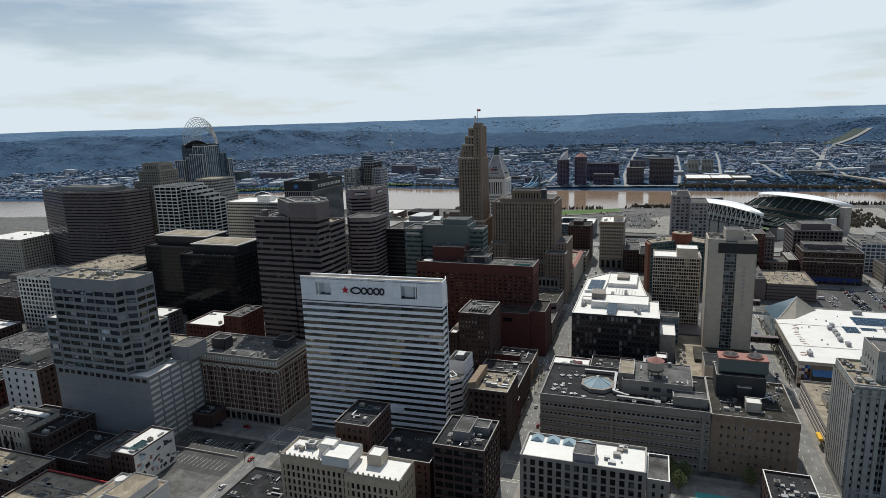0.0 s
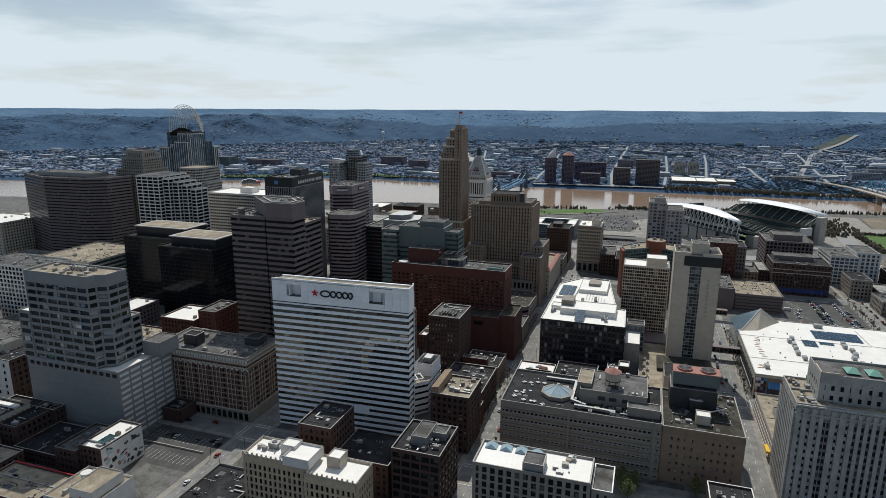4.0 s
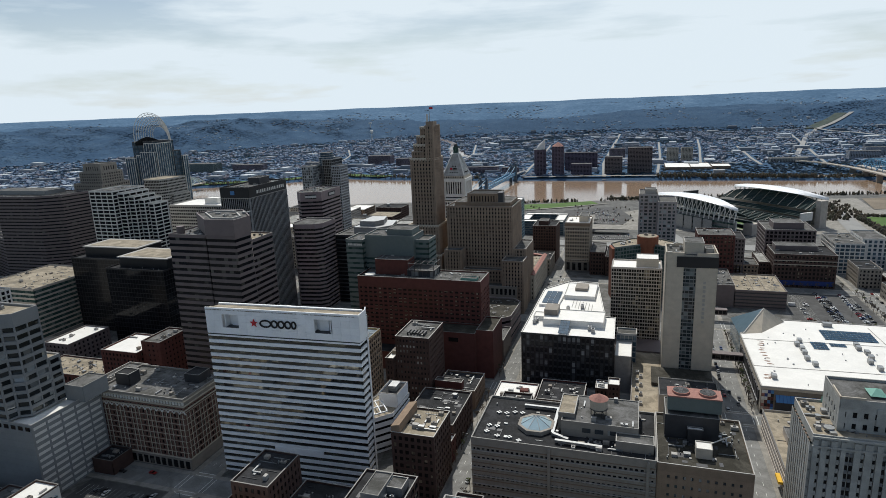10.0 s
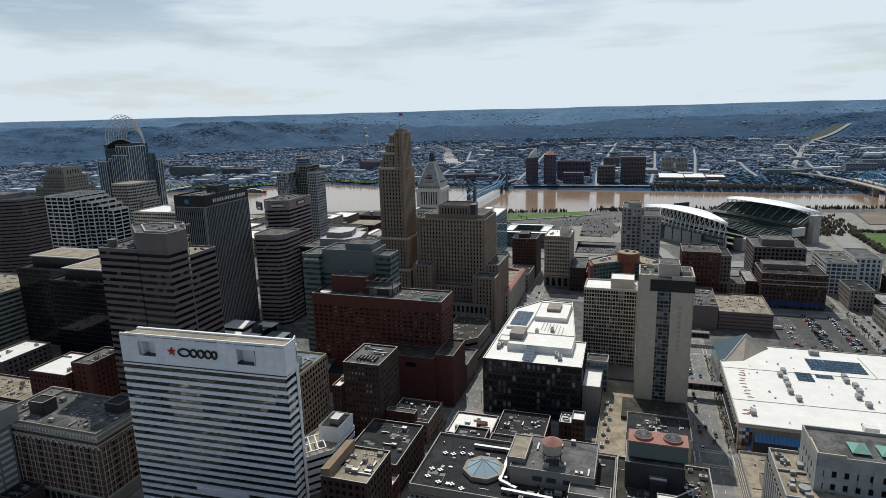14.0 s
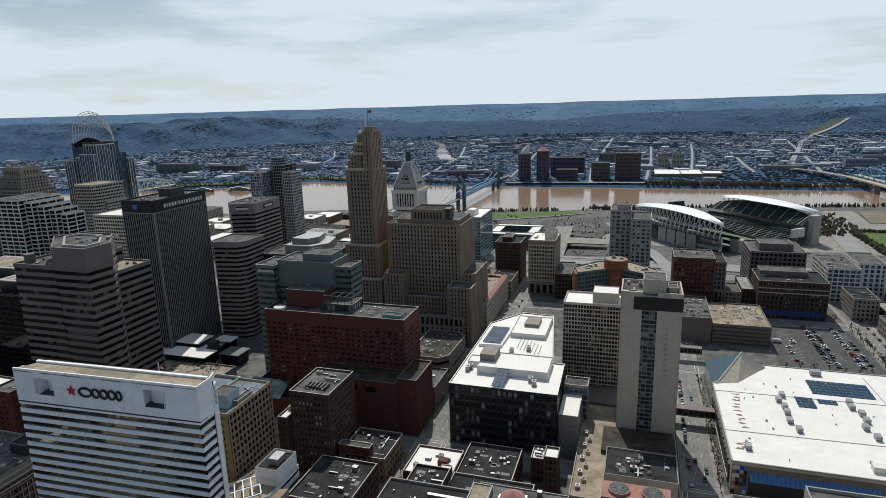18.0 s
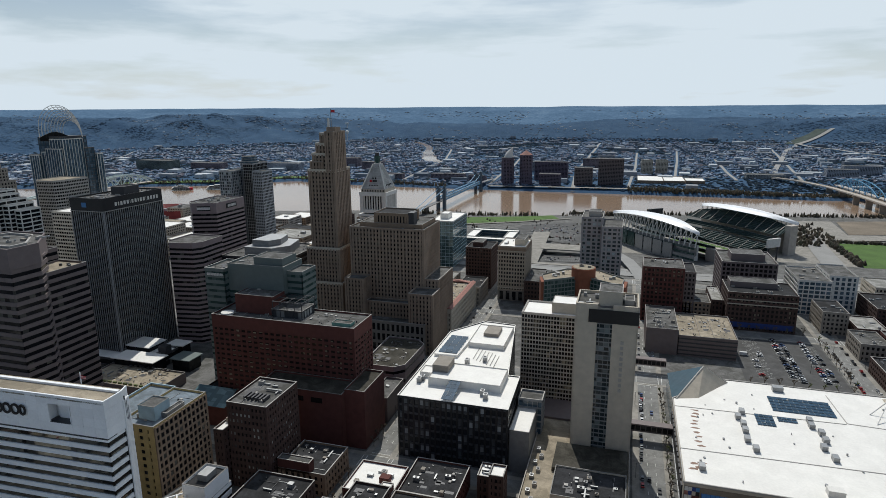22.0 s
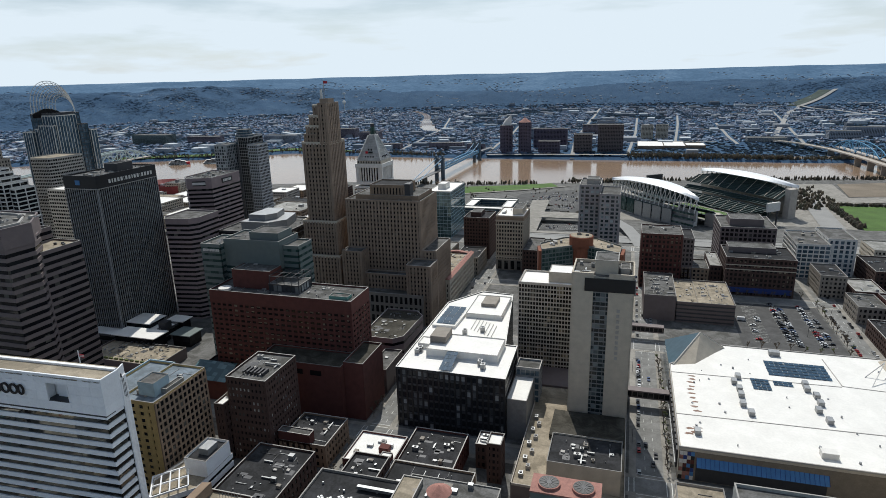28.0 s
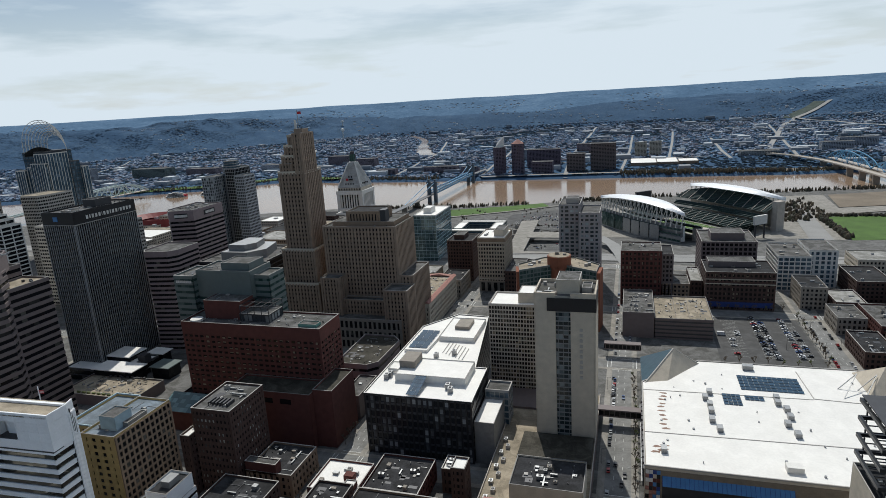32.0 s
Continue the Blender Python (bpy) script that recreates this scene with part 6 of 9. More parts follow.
for x in (41, 53):
    shroud = ring(wg, "fan_shroud", x, 342, 51.4, 4.0, 1.1, RUST, 20)
    under(ring(wg, "fan_well", x, 342, 52.45, 3.6, 0.1, INK, 20), shroud)
    for k in range(6):
        under(piece("fan_blade", STEEL_DARK, wg, (x, 342, 52.62), (6.6, 0.35, 0.1), 30 * k), shroud)
penthouse(wg, 47, 318, 54, 325, 31, 36, STONE_PALE, ROOF_WHITE)
penthouse(wg, 44, 331, 51, 333.8, 31, 38, STEEL_DARK, ROOF_WHITE)
clutter(wg, 33, 314, 44, 330, 31, 7, 53)
clutter(wg, 58, 334, 68, 354, 31, 12, 54)
beam("roof_pole", STONE_WHITE, wg, (54, 324, 36), (64, 338, 33), 0.4)
lowb = (("shop_building", "low brick shop with a bright white roof", rect(-64, 386, -39, 411), 14, punched(BRICK_RED, floor=3.6, bay=2.6, join=1), ROOF_WHITE),
        ("shop_building", "low dark-roofed brick hall", rect(-38.6, 394, -10, 424), 12, punched(BRICK_RED, floor=4, bay=4), ROOF_DARK),
        ("shop_building", "long low hall with a grey ridge skylight", rect(-38, 356, 2, 390), 15, punched(BRICK_TAN, floor=4, bay=4), ROOF_DARK),
        ("shop_building", "small white-roofed service block", rect(-4, 414, 4, 426), 14, punched(BRICK_DARK, floor=4, bay=3), ROOF_WHITE),
        ("shop_building", "narrow brick rear wing with a dark roof", rect(-56, 353.3, -38.4, 385), 20, punched(BRICK_DARK, floor=4, bay=4), ROOF_DARK))
for i, (nm, lb, pl, h, s_, rf) in enumerate(lowb):
    o = building(nm, lb, pl, h, dict(s_, join=1), rf)
    clutter(o, pl[0][0] + 3, pl[0][1] + 3, pl[2][0] - 3, pl[2][1] - 3, h - 1, 8, 60 + i)
    if i == 2:
        piece("ridge_skylight", METAL, o, (-18, 372, 15.4), (26, 5, 2.6))
    if i == 0:
        piece("chimney", BRICK_RED, o, (-46, 397, 15), (5, 4, 3))
        penthouse(o, -45, 387, -39.6, 392, 12.8, 17, BRICK_RED, ROOF_WHITE)

nb_ = building("shop_building", "small brick corner block with a dark roof", rect(-58, 274, -45, 288.5), 15.5, far_punched(BRICK_BROWN, GLASS, floor=4, bay=3, band=.4, pier=.4), ROOF_DARK)
clutter(nb_, -52, 266, -43, 280, 14, 6, 57)
# ---- grey limestone tower with tall piers ----
SPANDREL_GREY = mat("dark_grey_spandrel", (0.16, 0.165, 0.17), 0.6, var=0.2, fine=2)
lt = building("office_tower", "grey limestone tower with tall piers", rect(88, 302, 152, 334), 58, blank(LIMESTONE), ROOF_TAN, category="office tower")
facade(lt, Vector((87.3, 334)), Vector((87.3, 302)), 6, 54, far_punched(LIMESTONE, GLASS, floor=3.9, bay=3.2, band=0.14, pier=0.58, depth=0.7, proud=0.1, band_mat=SPANDREL_DECO))
columns = [90.4, 93.9, 97.4, 100.4, 102.0, 105.6, 109.6] + [113.0 + 2.95 * k for k in range(13)]
for c in columns:
    single = c < 99 or 105 < c < 111
    w_ = 0.45 if single else 0.575
    piece("window_strip", GLASS, lt, (c, 301.95, 27.5), (2 * w_, 0.3, 47))
    for j in range(13):
        piece("spandrel", LIMESTONE if single else SPANDREL_GREY, lt, (c, 301.8, 5.6 + 3.75 * j), (2 * w_, 0.4, 2.0 if single else 1.45))
for c, d in zip([87.9] + columns, columns + [152.1]):
    if d - c > 1.7:
        piece("pier", LIMESTONE, lt, ((c + d) / 2, 301.62, 28.6), (d - c - (1.3 if c > 88 and d < 152 else 0.7), 0.76, 55))
beams("string_course", LIMESTONE, lt, [((87.8, 301.3, z), (152.1, 301.3, z)) for z in (4.6, 53.2, 57.2)], 0.7)
for k in range(9):
    piece("grille", LIMESTONE, lt, (112 + 4.3 * k, 308.8, 64.5), (1.7, 0.4, 7.5))
volume(lt, rect(98, 309, 152, 331), 57, 71, far_punched(LIMESTONE, GLASS, floor=6, bay=4, band=.5, pier=.6, head=3), ROOF_GREY)
for k in range(4):
    mesh_part("copper_hip", [(110 + 9 * k, 314, 71), (116 + 9 * k, 314, 71), (116 + 9 * k, 322, 71), (110 + 9 * k, 322, 71), (113 + 9 * k, 318, 73)], [(0, 1, 4), (1, 2, 4), (2, 3, 4), (3, 0, 4)], COPPER, lt)
for x0, y0, x1, y1 in ((98, 309, 107, 309.5), (98, 309, 98.5, 320)):
    piece("pier_cap", STONE_PALE, lt, ((x0 + x1) / 2, (y0 + y1) / 2, 71.6), (x1 - x0, y1 - y0, 1))
piece("roof_fence", COPPER, lt, (112, 332.5, 59), (28, 0.3, 2.6))
ring(lt, "dish", 95, 308, 58, 2.0, 0.8, METAL, 14)
clutter(lt, 90, 304, 97, 330, 57, 12, 55)
sg = building("parking_garage", "small concrete parking deck with yellow awnings", rect(90, 345, 110, 408), 14, far_ribbon(CONCRETE, STEEL_DARK, floor=3.3, band=0.5), ROOF_TAN)
piece("awning", AWNING, sg, (97, 343.8, 5.2), (12, 2.2, 1.4))
piece("awning", AWNING, sg, (89, 352, 5.2), (2.0, 8, 1.4))
penthouse(sg, 96, 372, 104, 384, 13, 17, CONCRETE)
penthouse(sg, 104, 360, 109, 368, 13, 18, CONCRETE)

# ---- near blocks at the walk's start ----
w1 = building("office_building", "buff gothic terracotta building with a white roof", rect(-163, 219, -128, 236), 30, punched(BUFF_TERRACOTTA, GLASS, floor=3.9, bay=2.6, band=0.3, pier=0.5, each=160, head=3, depth=0.5, near=(0,)), ROOF_WHITE)
volume(w1, rect(-128, 216.5, -101, 234), 0, 28, punched(BUFF_TERRACOTTA, GLASS, floor=3.9, bay=2.6, band=0.3, pier=0.5, each=160, head=3, depth=0.5, near=(0,)), ROOF_WHITE)
volume(w1, rect(-140, 218, -126, 232), 29, 33.5, blank(STONE_WHITE), ROOF_WHITE)
for k in range(25):
    piece("pinnacle", STONE_PALE, w1, (-162.5 + 2.6 * k, 218.9 - (2.5 if k > 13 else 0), 30.2 - (2 if k > 13 else 0)), (0.7, 0.6, 2.6))
penthouse(w1, -146, 226, -138, 233, 29, 34, STONE_WHITE, ROOF_WHITE)
penthouse(w1, -121, 226, -114, 234, 27, 32.5, STONE_PALE, ROOF_WHITE)
roof_unit(w1, -152, 230, 29, 5, 4, 3, METAL)
clutter(w1, -160, 222, -148, 233, 29, 5, 70)
w2 = building("warehouse", "brown brick warehouse with wide windows", rect(-93.5, 239, -69, 268), 35, punched(BRICK_DARK, GLASS, floor=4.0, bay=5, band=0.35, pier=0.14, join=1), ROOF_DARK)
penthouse(w2, -86, 246, -78, 262, 34, 39, METAL, ROOF_GREY)
penthouse(w2, -78, 254, -71, 262, 34, 38, METAL, ROOF_GREY)
clutter(w2, -92, 241, -72, 253, 34, 16, 71)
w3 = building("apartment_building", "stone apartment building with a white roof", rect(-51, 231, 0, 251), 41, punched(STONE, GLASS, floor=3.6, bay=3.6, band=0.22, pier=0.42, each=160, depth=0.6, near=(0,)), ROOF_WHITE)
penthouse(w3, -29, 232, -20, 242, 40, 44.5, METAL, ROOF_GREY)
for k in range(4):
    mesh_part("skylight", [(-49 + 7 * k, 245, 40.3), (-43.5 + 7 * k, 245, 40.3), (-43.5 + 7 * k, 250, 40.3), (-49 + 7 * k, 250, 40.3), (-46.2 + 7 * k, 246, 42), (-46.2 + 7 * k, 249, 42)], [(0, 1, 4), (1, 2, 5, 4), (2, 3, 5), (3, 0, 4, 5)], PANE_PALE, w3)
clutter(w3, -17, 234, -2, 249, 40, 9, 72)
building("shop_building", "low gravel-roofed wing with a white kerb", rect(0.4, 232, 9, 252), 38, far_punched(STONE, floor=3.6, bay=3.6, coping=ROOF_WHITE), ROOF_GREY)
fr = building("office_building", "flat-roofed block with a white parapet and pipes", rect(52, 252, 72, 292), 15, far_punched(BRICK_DARK, floor=4, bay=4, coping=ROOF_WHITE), ROOF_DARK)
clutter(fr, 55, 270, 70, 290, 14, 14, 73)
fl = (("shop_building", "dark brick house with a shop roof in front of the tower", rect(-146, 242, -127.5, 268), 37, punched(BRICK_DARK, floor=3.8, bay=3), ROOF_DARK),
      ("shop_building", "low red brick back building", rect(-163, 238, -146.4, 266), 14, punched(BRICK_RED, floor=3.8, bay=3), ROOF_DARK),
      ("shop_building", "wide dark-roofed brick hall", rect(-127, 243, -97, 271), 22, punched(BRICK_DARK, floor=3.8, bay=4), ROOF_DARK),
      ("shop_building", "low dark-roofed shop on the corner", rect(-192, 205, -164, 237), 8, punched(STONE, floor=4, bay=4), ROOF_DARK),
      ("shop_building", "old brick row house with a mural wall", rect(-262, 213, -247, 241), 19, punched(BRICK_DARK, floor=3.8, bay=3), ROOF_WHITE),
      ("shop_building", "brick row house with a dark flat roof", rect(-277, 211, -262.3, 238), 16, punched(BRICK_DARK, floor=3.8, bay=3), ROOF_GREY),
      ("shop_building", "low white building with a terrace", rect(-250, 182, -221, 208), 12, blank(STONE_WHITE), ROOF_TAN),
      ("shop_building", "low wide hall with a tan roof", rect(-292, 176, -251, 200), 11, blank(BRICK_RED), ROOF_TAN),
      ("office_building", "brown brick loft building with wide windows", rect(-400, 258, -369, 290), 33, punched(BRICK_DARK, floor=4, bay=4), ROOF_DARK),
      ("office_building", "stone church hall with a corner tower", rect(-360, 216, -328, 238), 20, punched(STONE_PALE, floor=6, bay=3.2, band=.5, pier=.55), ROOF_DARK),
      ("shop_building", "dark brick rear building behind the row houses", rect(-352, 240, -312, 247.5), 17, punched(BRICK_DARK, floor=4, bay=3), ROOF_DARK),
      ("shop_building", "low dark sheds in a back court", rect(-312, 214, -279, 243), 8, punched(BRICK_DARK, floor=4, bay=3), ROOF_DARK),
      ("shop_building", "low brick corner shop with a tan roof", rect(-345, 186, -296, 208), 12, punched(BRICK_DARK, floor=4, bay=3), ROOF_TAN),
      ("shop_building", "narrow dark brick house", rect(-327.6, 218, -314, 246), 17, punched(BRICK_DARK, floor=4, bay=3.2), ROOF_DARK),
      ("shop_building", "dark annexe at the foot of the podium", rect(-266, 276, -252, 290), 9, blank(BRICK_DARK), ROOF_DARK),
      ("office_building", "red brick building with a white roof", rect(-334, 352, -303, 384), 36, punched(BRICK_RED, floor=3.6, bay=3.2, join=1), ROOF_WHITE),
      ("office_building", "tall red brick wing with small windows", rect(-302.6, 357, -287, 384), 43, punched(BRICK_RED, floor=3.6, bay=3.6, band=.6, pier=.6), ROOF_GREY),
      ("shop_building", "low block with a white roof strip", rect(-430, 385, -405, 425), 20, punched(CONC_BROWN, floor=4, bay=4), ROOF_WHITE),
      ("shop_building", "low tan-roofed brick block", rect(-402, 350, -340, 378), 15, punched(BRICK_RED, floor=4, bay=4), ROOF_TAN),
      ("shop_building", "low city block with a dark roof", rect(-330, 322, -290, 348), 14, punched(BRICK_DARK, floor=4, bay=4), ROOF_DARK),
      ("office_building", "white gridded office block", rect(-520, 362, -470, 396), 60, punched(STONE_WHITE, floor=4, bay=4, band=.32, pier=.3, join=1), ROOF_GREY),
      ("office_building", "long office block with a green glass attic", rect(-560, 430, -490, 505), 47, far_ribbon(CONCRETE, GLASS_GREEN, floor=4, band=.4), ROOF_TAN),
      ("office_building", "pale stone office block", rect(-860, 560, -785, 620), 44, far_punched(STONE_PALE, floor=4, bay=4), ROOF_WHITE),
      ("office_building", "grey office block at the edge of town", rect(-880, 660, -790, 720), 30, far_punched(STONE, floor=4, bay=4), ROOF_GREY),
      ("plaza_pavilion", "low plaza pavilion with a white roof", rect(-330, 488, -270, 520), 10, ribbon(STEEL_DARK, floor=5, band=.2), ROOF_WHITE),
      ("plaza_terrace", "broad paved terrace above the plaza", rect(-300, 456, -236, 486), 8, blank(CONC_BROWN), ROOF_TAN))
for i, (nm, lb, pl, h, s_, rf) in enumerate(fl):
    o = building(nm, lb, pl, h, dict(s_, join=1), rf)
    clutter(o, pl[0][0] + 3, pl[0][1] + 3, pl[2][0] - 3, pl[2][1] - 3, h - 1, 7, 100 + i)
    if lb.startswith("stone church"):
        volume(o, rect(-364, 213.5, -357, 220), 0, 27, far_punched(STONE_PALE, floor=6, bay=3, band=.6, pier=.6), ROOF_GREY, 0.8)
        mesh_part("tower_cap", [(-364, 213.5, 27.2), (-357, 213.5, 27.2), (-357, 220, 27.2), (-364, 220, 27.2), (-360.5, 216.8, 32)], [(0, 1, 4), (1, 2, 4), (2, 3, 4), (3, 0, 4)], COPPER, o)
        for k in range(4):
            piece("tall_window", GLASS, o, (-354 + 5 * k, 215.9, 9), (2.2, 0.3, 10))
        # long white strip laid along the dark roof
        piece("roof_light", ROOF_WHITE, o, (-344, 232, 20), (28, 3, 1.4))
    if lb.startswith("brown brick loft"):
        piece("painted_wall", STONE_WHITE, o, (-384.5, 257.85, 16.5), (30.6, 0.25, 32))
        for k in range(4):
            for j in range(6):
                piece("window", GLASS, o, (-395 + 7 * k, 257.7, 5 + 4.8 * j), (1.5, 0.3, 2.2))
        penthouse(o, -396, 268, -386, 282, 32, 38, STONE_PALE, ROOF_GREY)
    if lb.startswith("low white building"):
        ring(o, "roof_tank", -240, 198, 11, 2.6, 5.5, STONE_WHITE, 16)
        piece("terrace_rail", RED, o, (-231, 196, 12.3), (0.3, 22, 0.5))
        penthouse(o, -238, 186, -224, 205, 11, 16, STONE_WHITE, ROOF_TAN)
    if lb.startswith("low wide hall"):
        piece("roof_trim", RED, o, (-271, 199.8, 11.3), (40, 0.4, 0.4))
        piece("roof_seam", COPING, o, (-271, 190, 10.35), (40, 0.6, 0.3))
    if i == 4:
        for k in range(4):
            piece("skylight_pane", GLASS_SKY, o, (-252, 218 + 2.4 * k, 19.2), (5, 2.2, 0.25), 0, rx=8)
        r = random.Random(9)
        piece("mural_wall", STONE_WHITE, o, (-246.95, 227, 9.3), (0.08, 27.6, 18))
        for k in range(36):
            piece("mural_patch", r.choice((BLUEPALE, BLUEPALE, INK, STEEL_DARK, RUST)), o, (-246.9, 214 + r.uniform(0, 26), r.uniform(2, 17)), (0.1, r.uniform(1, 4), r.uniform(.6, 2.4)), rx=r.uniform(-40, 40))
mid = ((rect(-137, 690, -112, 726), 22, BRICK_TAN, ROOF_TAN), (rect(-137, 735, -108, 765), 18, STONE_PALE, ROOF_WHITE),
       (rect(-32, 722, -16, 770), 26, BRICK_DARK, ROOF_GREY), (rect(-15, 720, 12, 765), 22, BRICK_DARK, ROOF_DARK), (rect(112, 716, 136, 745), 20, BRICK_TAN, ROOF_GREY),
       (rect(137, 720, 147, 765), 22, BRICK_DARK, ROOF_WHITE), (rect(224, 716, 244, 752), 20, STONE, ROOF_DARK), (rect(246, 700, 268, 735), 13, BRICK_DARK, ROOF_WHITE), (rect(236, 660, 256, 692), 14, STONE, ROOF_GREY),
       (rect(258, 640, 290, 690), 16, BRICK_RED, ROOF_GREY), (rect(272, 740, 300, 790), 19, BRICK_DARK, ROOF_DARK), (rect(258, 590, 300, 632), 15, BRICK_DARK, ROOF_WHITE), (rect(236, 600, 256, 640), 12, BRICK_DARK, ROOF_DARK),
       (rect(-240, 690, -205, 740), 30, STONE, ROOF_GREY), (rect(-270, 690, -242, 735), 34, BRICK_TAN, ROOF_WHITE), (rect(-300, 745, -262, 800), 26, STONE_PALE, ROOF_WHITE), (rect(-255, 750, -212, 800), 22, BRICK_DARK, ROOF_GREY),
       (rect(-360, 740, -310, 800), 30, STONE, ROOF_WHITE), (rect(-395, 690, -350, 735), 40, STONE_PALE, ROOF_GREY), (rect(-205, 760, -170, 800), 20, STONE, ROOF_DARK), (rect(-260, 880, -200, 930), 12, STONE_PALE, ROOF_WHITE),
       (rect(-340, 870, -280, 930), 16, STONE, ROOF_WHITE), (rect(-430, 890, -370, 950), 14, BRICK_TAN, ROOF_WHITE), (rect(-540, 880, -460, 950), 18, STONE_PALE, ROOF_WHITE), (rect(-640, 800, -560, 850), 24, STONE, ROOF_WHITE), (rect(-230, 970, -175, 1030), 6, STONE_PALE, ROOF_WHITE),
       (rect(-860, 760, -780, 820), 20, STONE, ROOF_WHITE), (rect(-980, 640, -900, 700), 22, BRICK_DARK, ROOF_GREY), (rect(-1000, 740, -900, 800), 14, STONE_PALE, ROOF_WHITE), (rect(-700, 480, -620, 530), 22, STONE, ROOF_GREY), (rect(-650, 400, -580, 450), 26, BRICK_DARK, ROOF_DARK),
       (rect(-480, 300, -430, 345), 24, STONE, ROOF_GREY), (rect(-560, 300, -500, 345), 26, BRICK_DARK, ROOF_WHITE), (rect(-450, 240, -415, 280), 18, BRICK_RED, ROOF_DARK), (rect(300, 830, 350, 870), 14, STONE_PALE, ROOF_WHITE), (rect(300, 700, 340, 760), 15, BRICK_DARK, ROOF_DARK), (rect(310, 600, 350, 670), 14, BRICK_RED, ROOF_GREY), (rect(240, 470, 300, 560), 12, STONE, ROOF_WHITE))
ROOF_PALE = mat("weathered_pale_roof", (0.36, 0.35, 0.33), 0.85, var=0.3, scale=0.12, fine=1.5, stain=0.5)
for i, (pl, h, m, rf) in enumerate(mid):
    if rf is ROOF_WHITE and pl[0][1] > 680 and i % 4:
        rf = ROOF_PALE
    o = building("office_building", {ROOF_WHITE: "low-rise city block with a white roof", ROOF_DARK: "low-rise city block with a dark roof", ROOF_TAN: "low-rise city block with a tan roof"}.get(rf, "low-rise city block with a gravel roof"), pl, h, far_punched(m, GLASS, floor=3.9, bay=3.4, band=.45, pier=.45), rf)
    clutter(o, pl[0][0] + 3, pl[0][1] + 3, pl[2][0] - 3, pl[2][1] - 3, h - 1, 4, 200 + i)

# ---- the far side: river flats, houses, woods, roads ----
def drape(name, pts, width, lift, material, label, category, kind="structure"):
    """A road laid over the land along a line of points."""
    line = []
    for (x0, y0), (x1, y1) in zip(pts, pts[1:]):
        n = max(1, int(math.hypot(x1 - x0, y1 - y0) / 25))
        line += [(x0 + (x1 - x0) * i / n, y0 + (y1 - y0) * i / n) for i in range(n)]
    line.append(pts[-1])
    v, f = [], []
    for i, (x, y) in enumerate(line):
        q, p = line[min(i + 1, len(line) - 1)], line[max(i - 1, 0)]
        d = Vector((q[0] - p[0], q[1] - p[1])).normalized()
        for s in (-.5, .5):
            px, py = x - d.y * width * s, y + d.x * width * s
            v.append((px, py, max(land(x, y), land(px, py), -21.5) + lift))
        if i:
            n = 2 * i
            f.append((n - 2, n - 1, n + 1, n))
    ob = mesh_part(name, v, f, material)
    return tagged(ob, label, category, kind=kind)


def island_mat(name, colors, rough=0.9):
    """One colour of the list for each separate piece of a joined mesh."""
    m = bpy.data.materials.new(name)
    m.use_nodes = True
    t = m.node_tree
    b = t.nodes["Principled BSDF"]
    b.inputs["Roughness"].default_value = rough
    b.inputs["Specular IOR Level"].default_value = 0.03
    geo = t.nodes.new("ShaderNodeNewGeometry")
    ramp = t.nodes.new("ShaderNodeValToRGB")
    ramp.color_ramp.interpolation = 'CONSTANT'
    n = len(colors)
    while len(ramp.color_ramp.elements) < n:
        ramp.color_ramp.elements.new(0.5)
    for i, c in enumerate(colors):
        ramp.color_ramp.elements[i].position = i / n
        ramp.color_ramp.elements[i].color = (*c, 1)
    noise_t = t.nodes.new("ShaderNodeTexNoise")
    noise_t.inputs["Scale"].default_value = 0.4
    t.links.new(geo.outputs["Position"], noise_t.inputs["Vector"])
    mix = t.nodes.new("ShaderNodeMix")
    mix.data_type, mix.blend_type = 'RGBA', 'MULTIPLY'
    mix.inputs["Factor"].default_value = 0.2
    t.links.new(geo.outputs["Random Per Island"], ramp.inputs["Fac"])
    t.links.new(ramp.outputs["Color"], mix.inputs["A"])
    t.links.new(noise_t.outputs["Color"], mix.inputs["B"])
    t.links.new(mix.outputs["Result"], b.inputs["Base Color"])
    return m


# these four lists are shifted blue and lifted: haze over the far side, mixed into colour
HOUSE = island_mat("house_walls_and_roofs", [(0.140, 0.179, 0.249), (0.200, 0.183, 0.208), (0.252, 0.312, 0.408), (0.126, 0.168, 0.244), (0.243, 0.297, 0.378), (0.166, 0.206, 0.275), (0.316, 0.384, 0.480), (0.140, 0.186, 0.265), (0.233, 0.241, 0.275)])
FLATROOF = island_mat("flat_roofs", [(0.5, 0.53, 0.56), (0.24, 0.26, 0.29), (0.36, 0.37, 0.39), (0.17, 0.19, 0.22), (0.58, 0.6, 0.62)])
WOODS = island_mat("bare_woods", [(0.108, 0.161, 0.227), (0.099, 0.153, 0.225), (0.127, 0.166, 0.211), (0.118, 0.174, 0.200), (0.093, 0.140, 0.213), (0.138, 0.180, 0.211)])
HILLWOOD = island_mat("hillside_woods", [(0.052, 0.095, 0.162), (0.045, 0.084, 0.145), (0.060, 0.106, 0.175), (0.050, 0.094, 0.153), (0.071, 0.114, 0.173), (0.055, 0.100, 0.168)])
rng = random.Random(7)


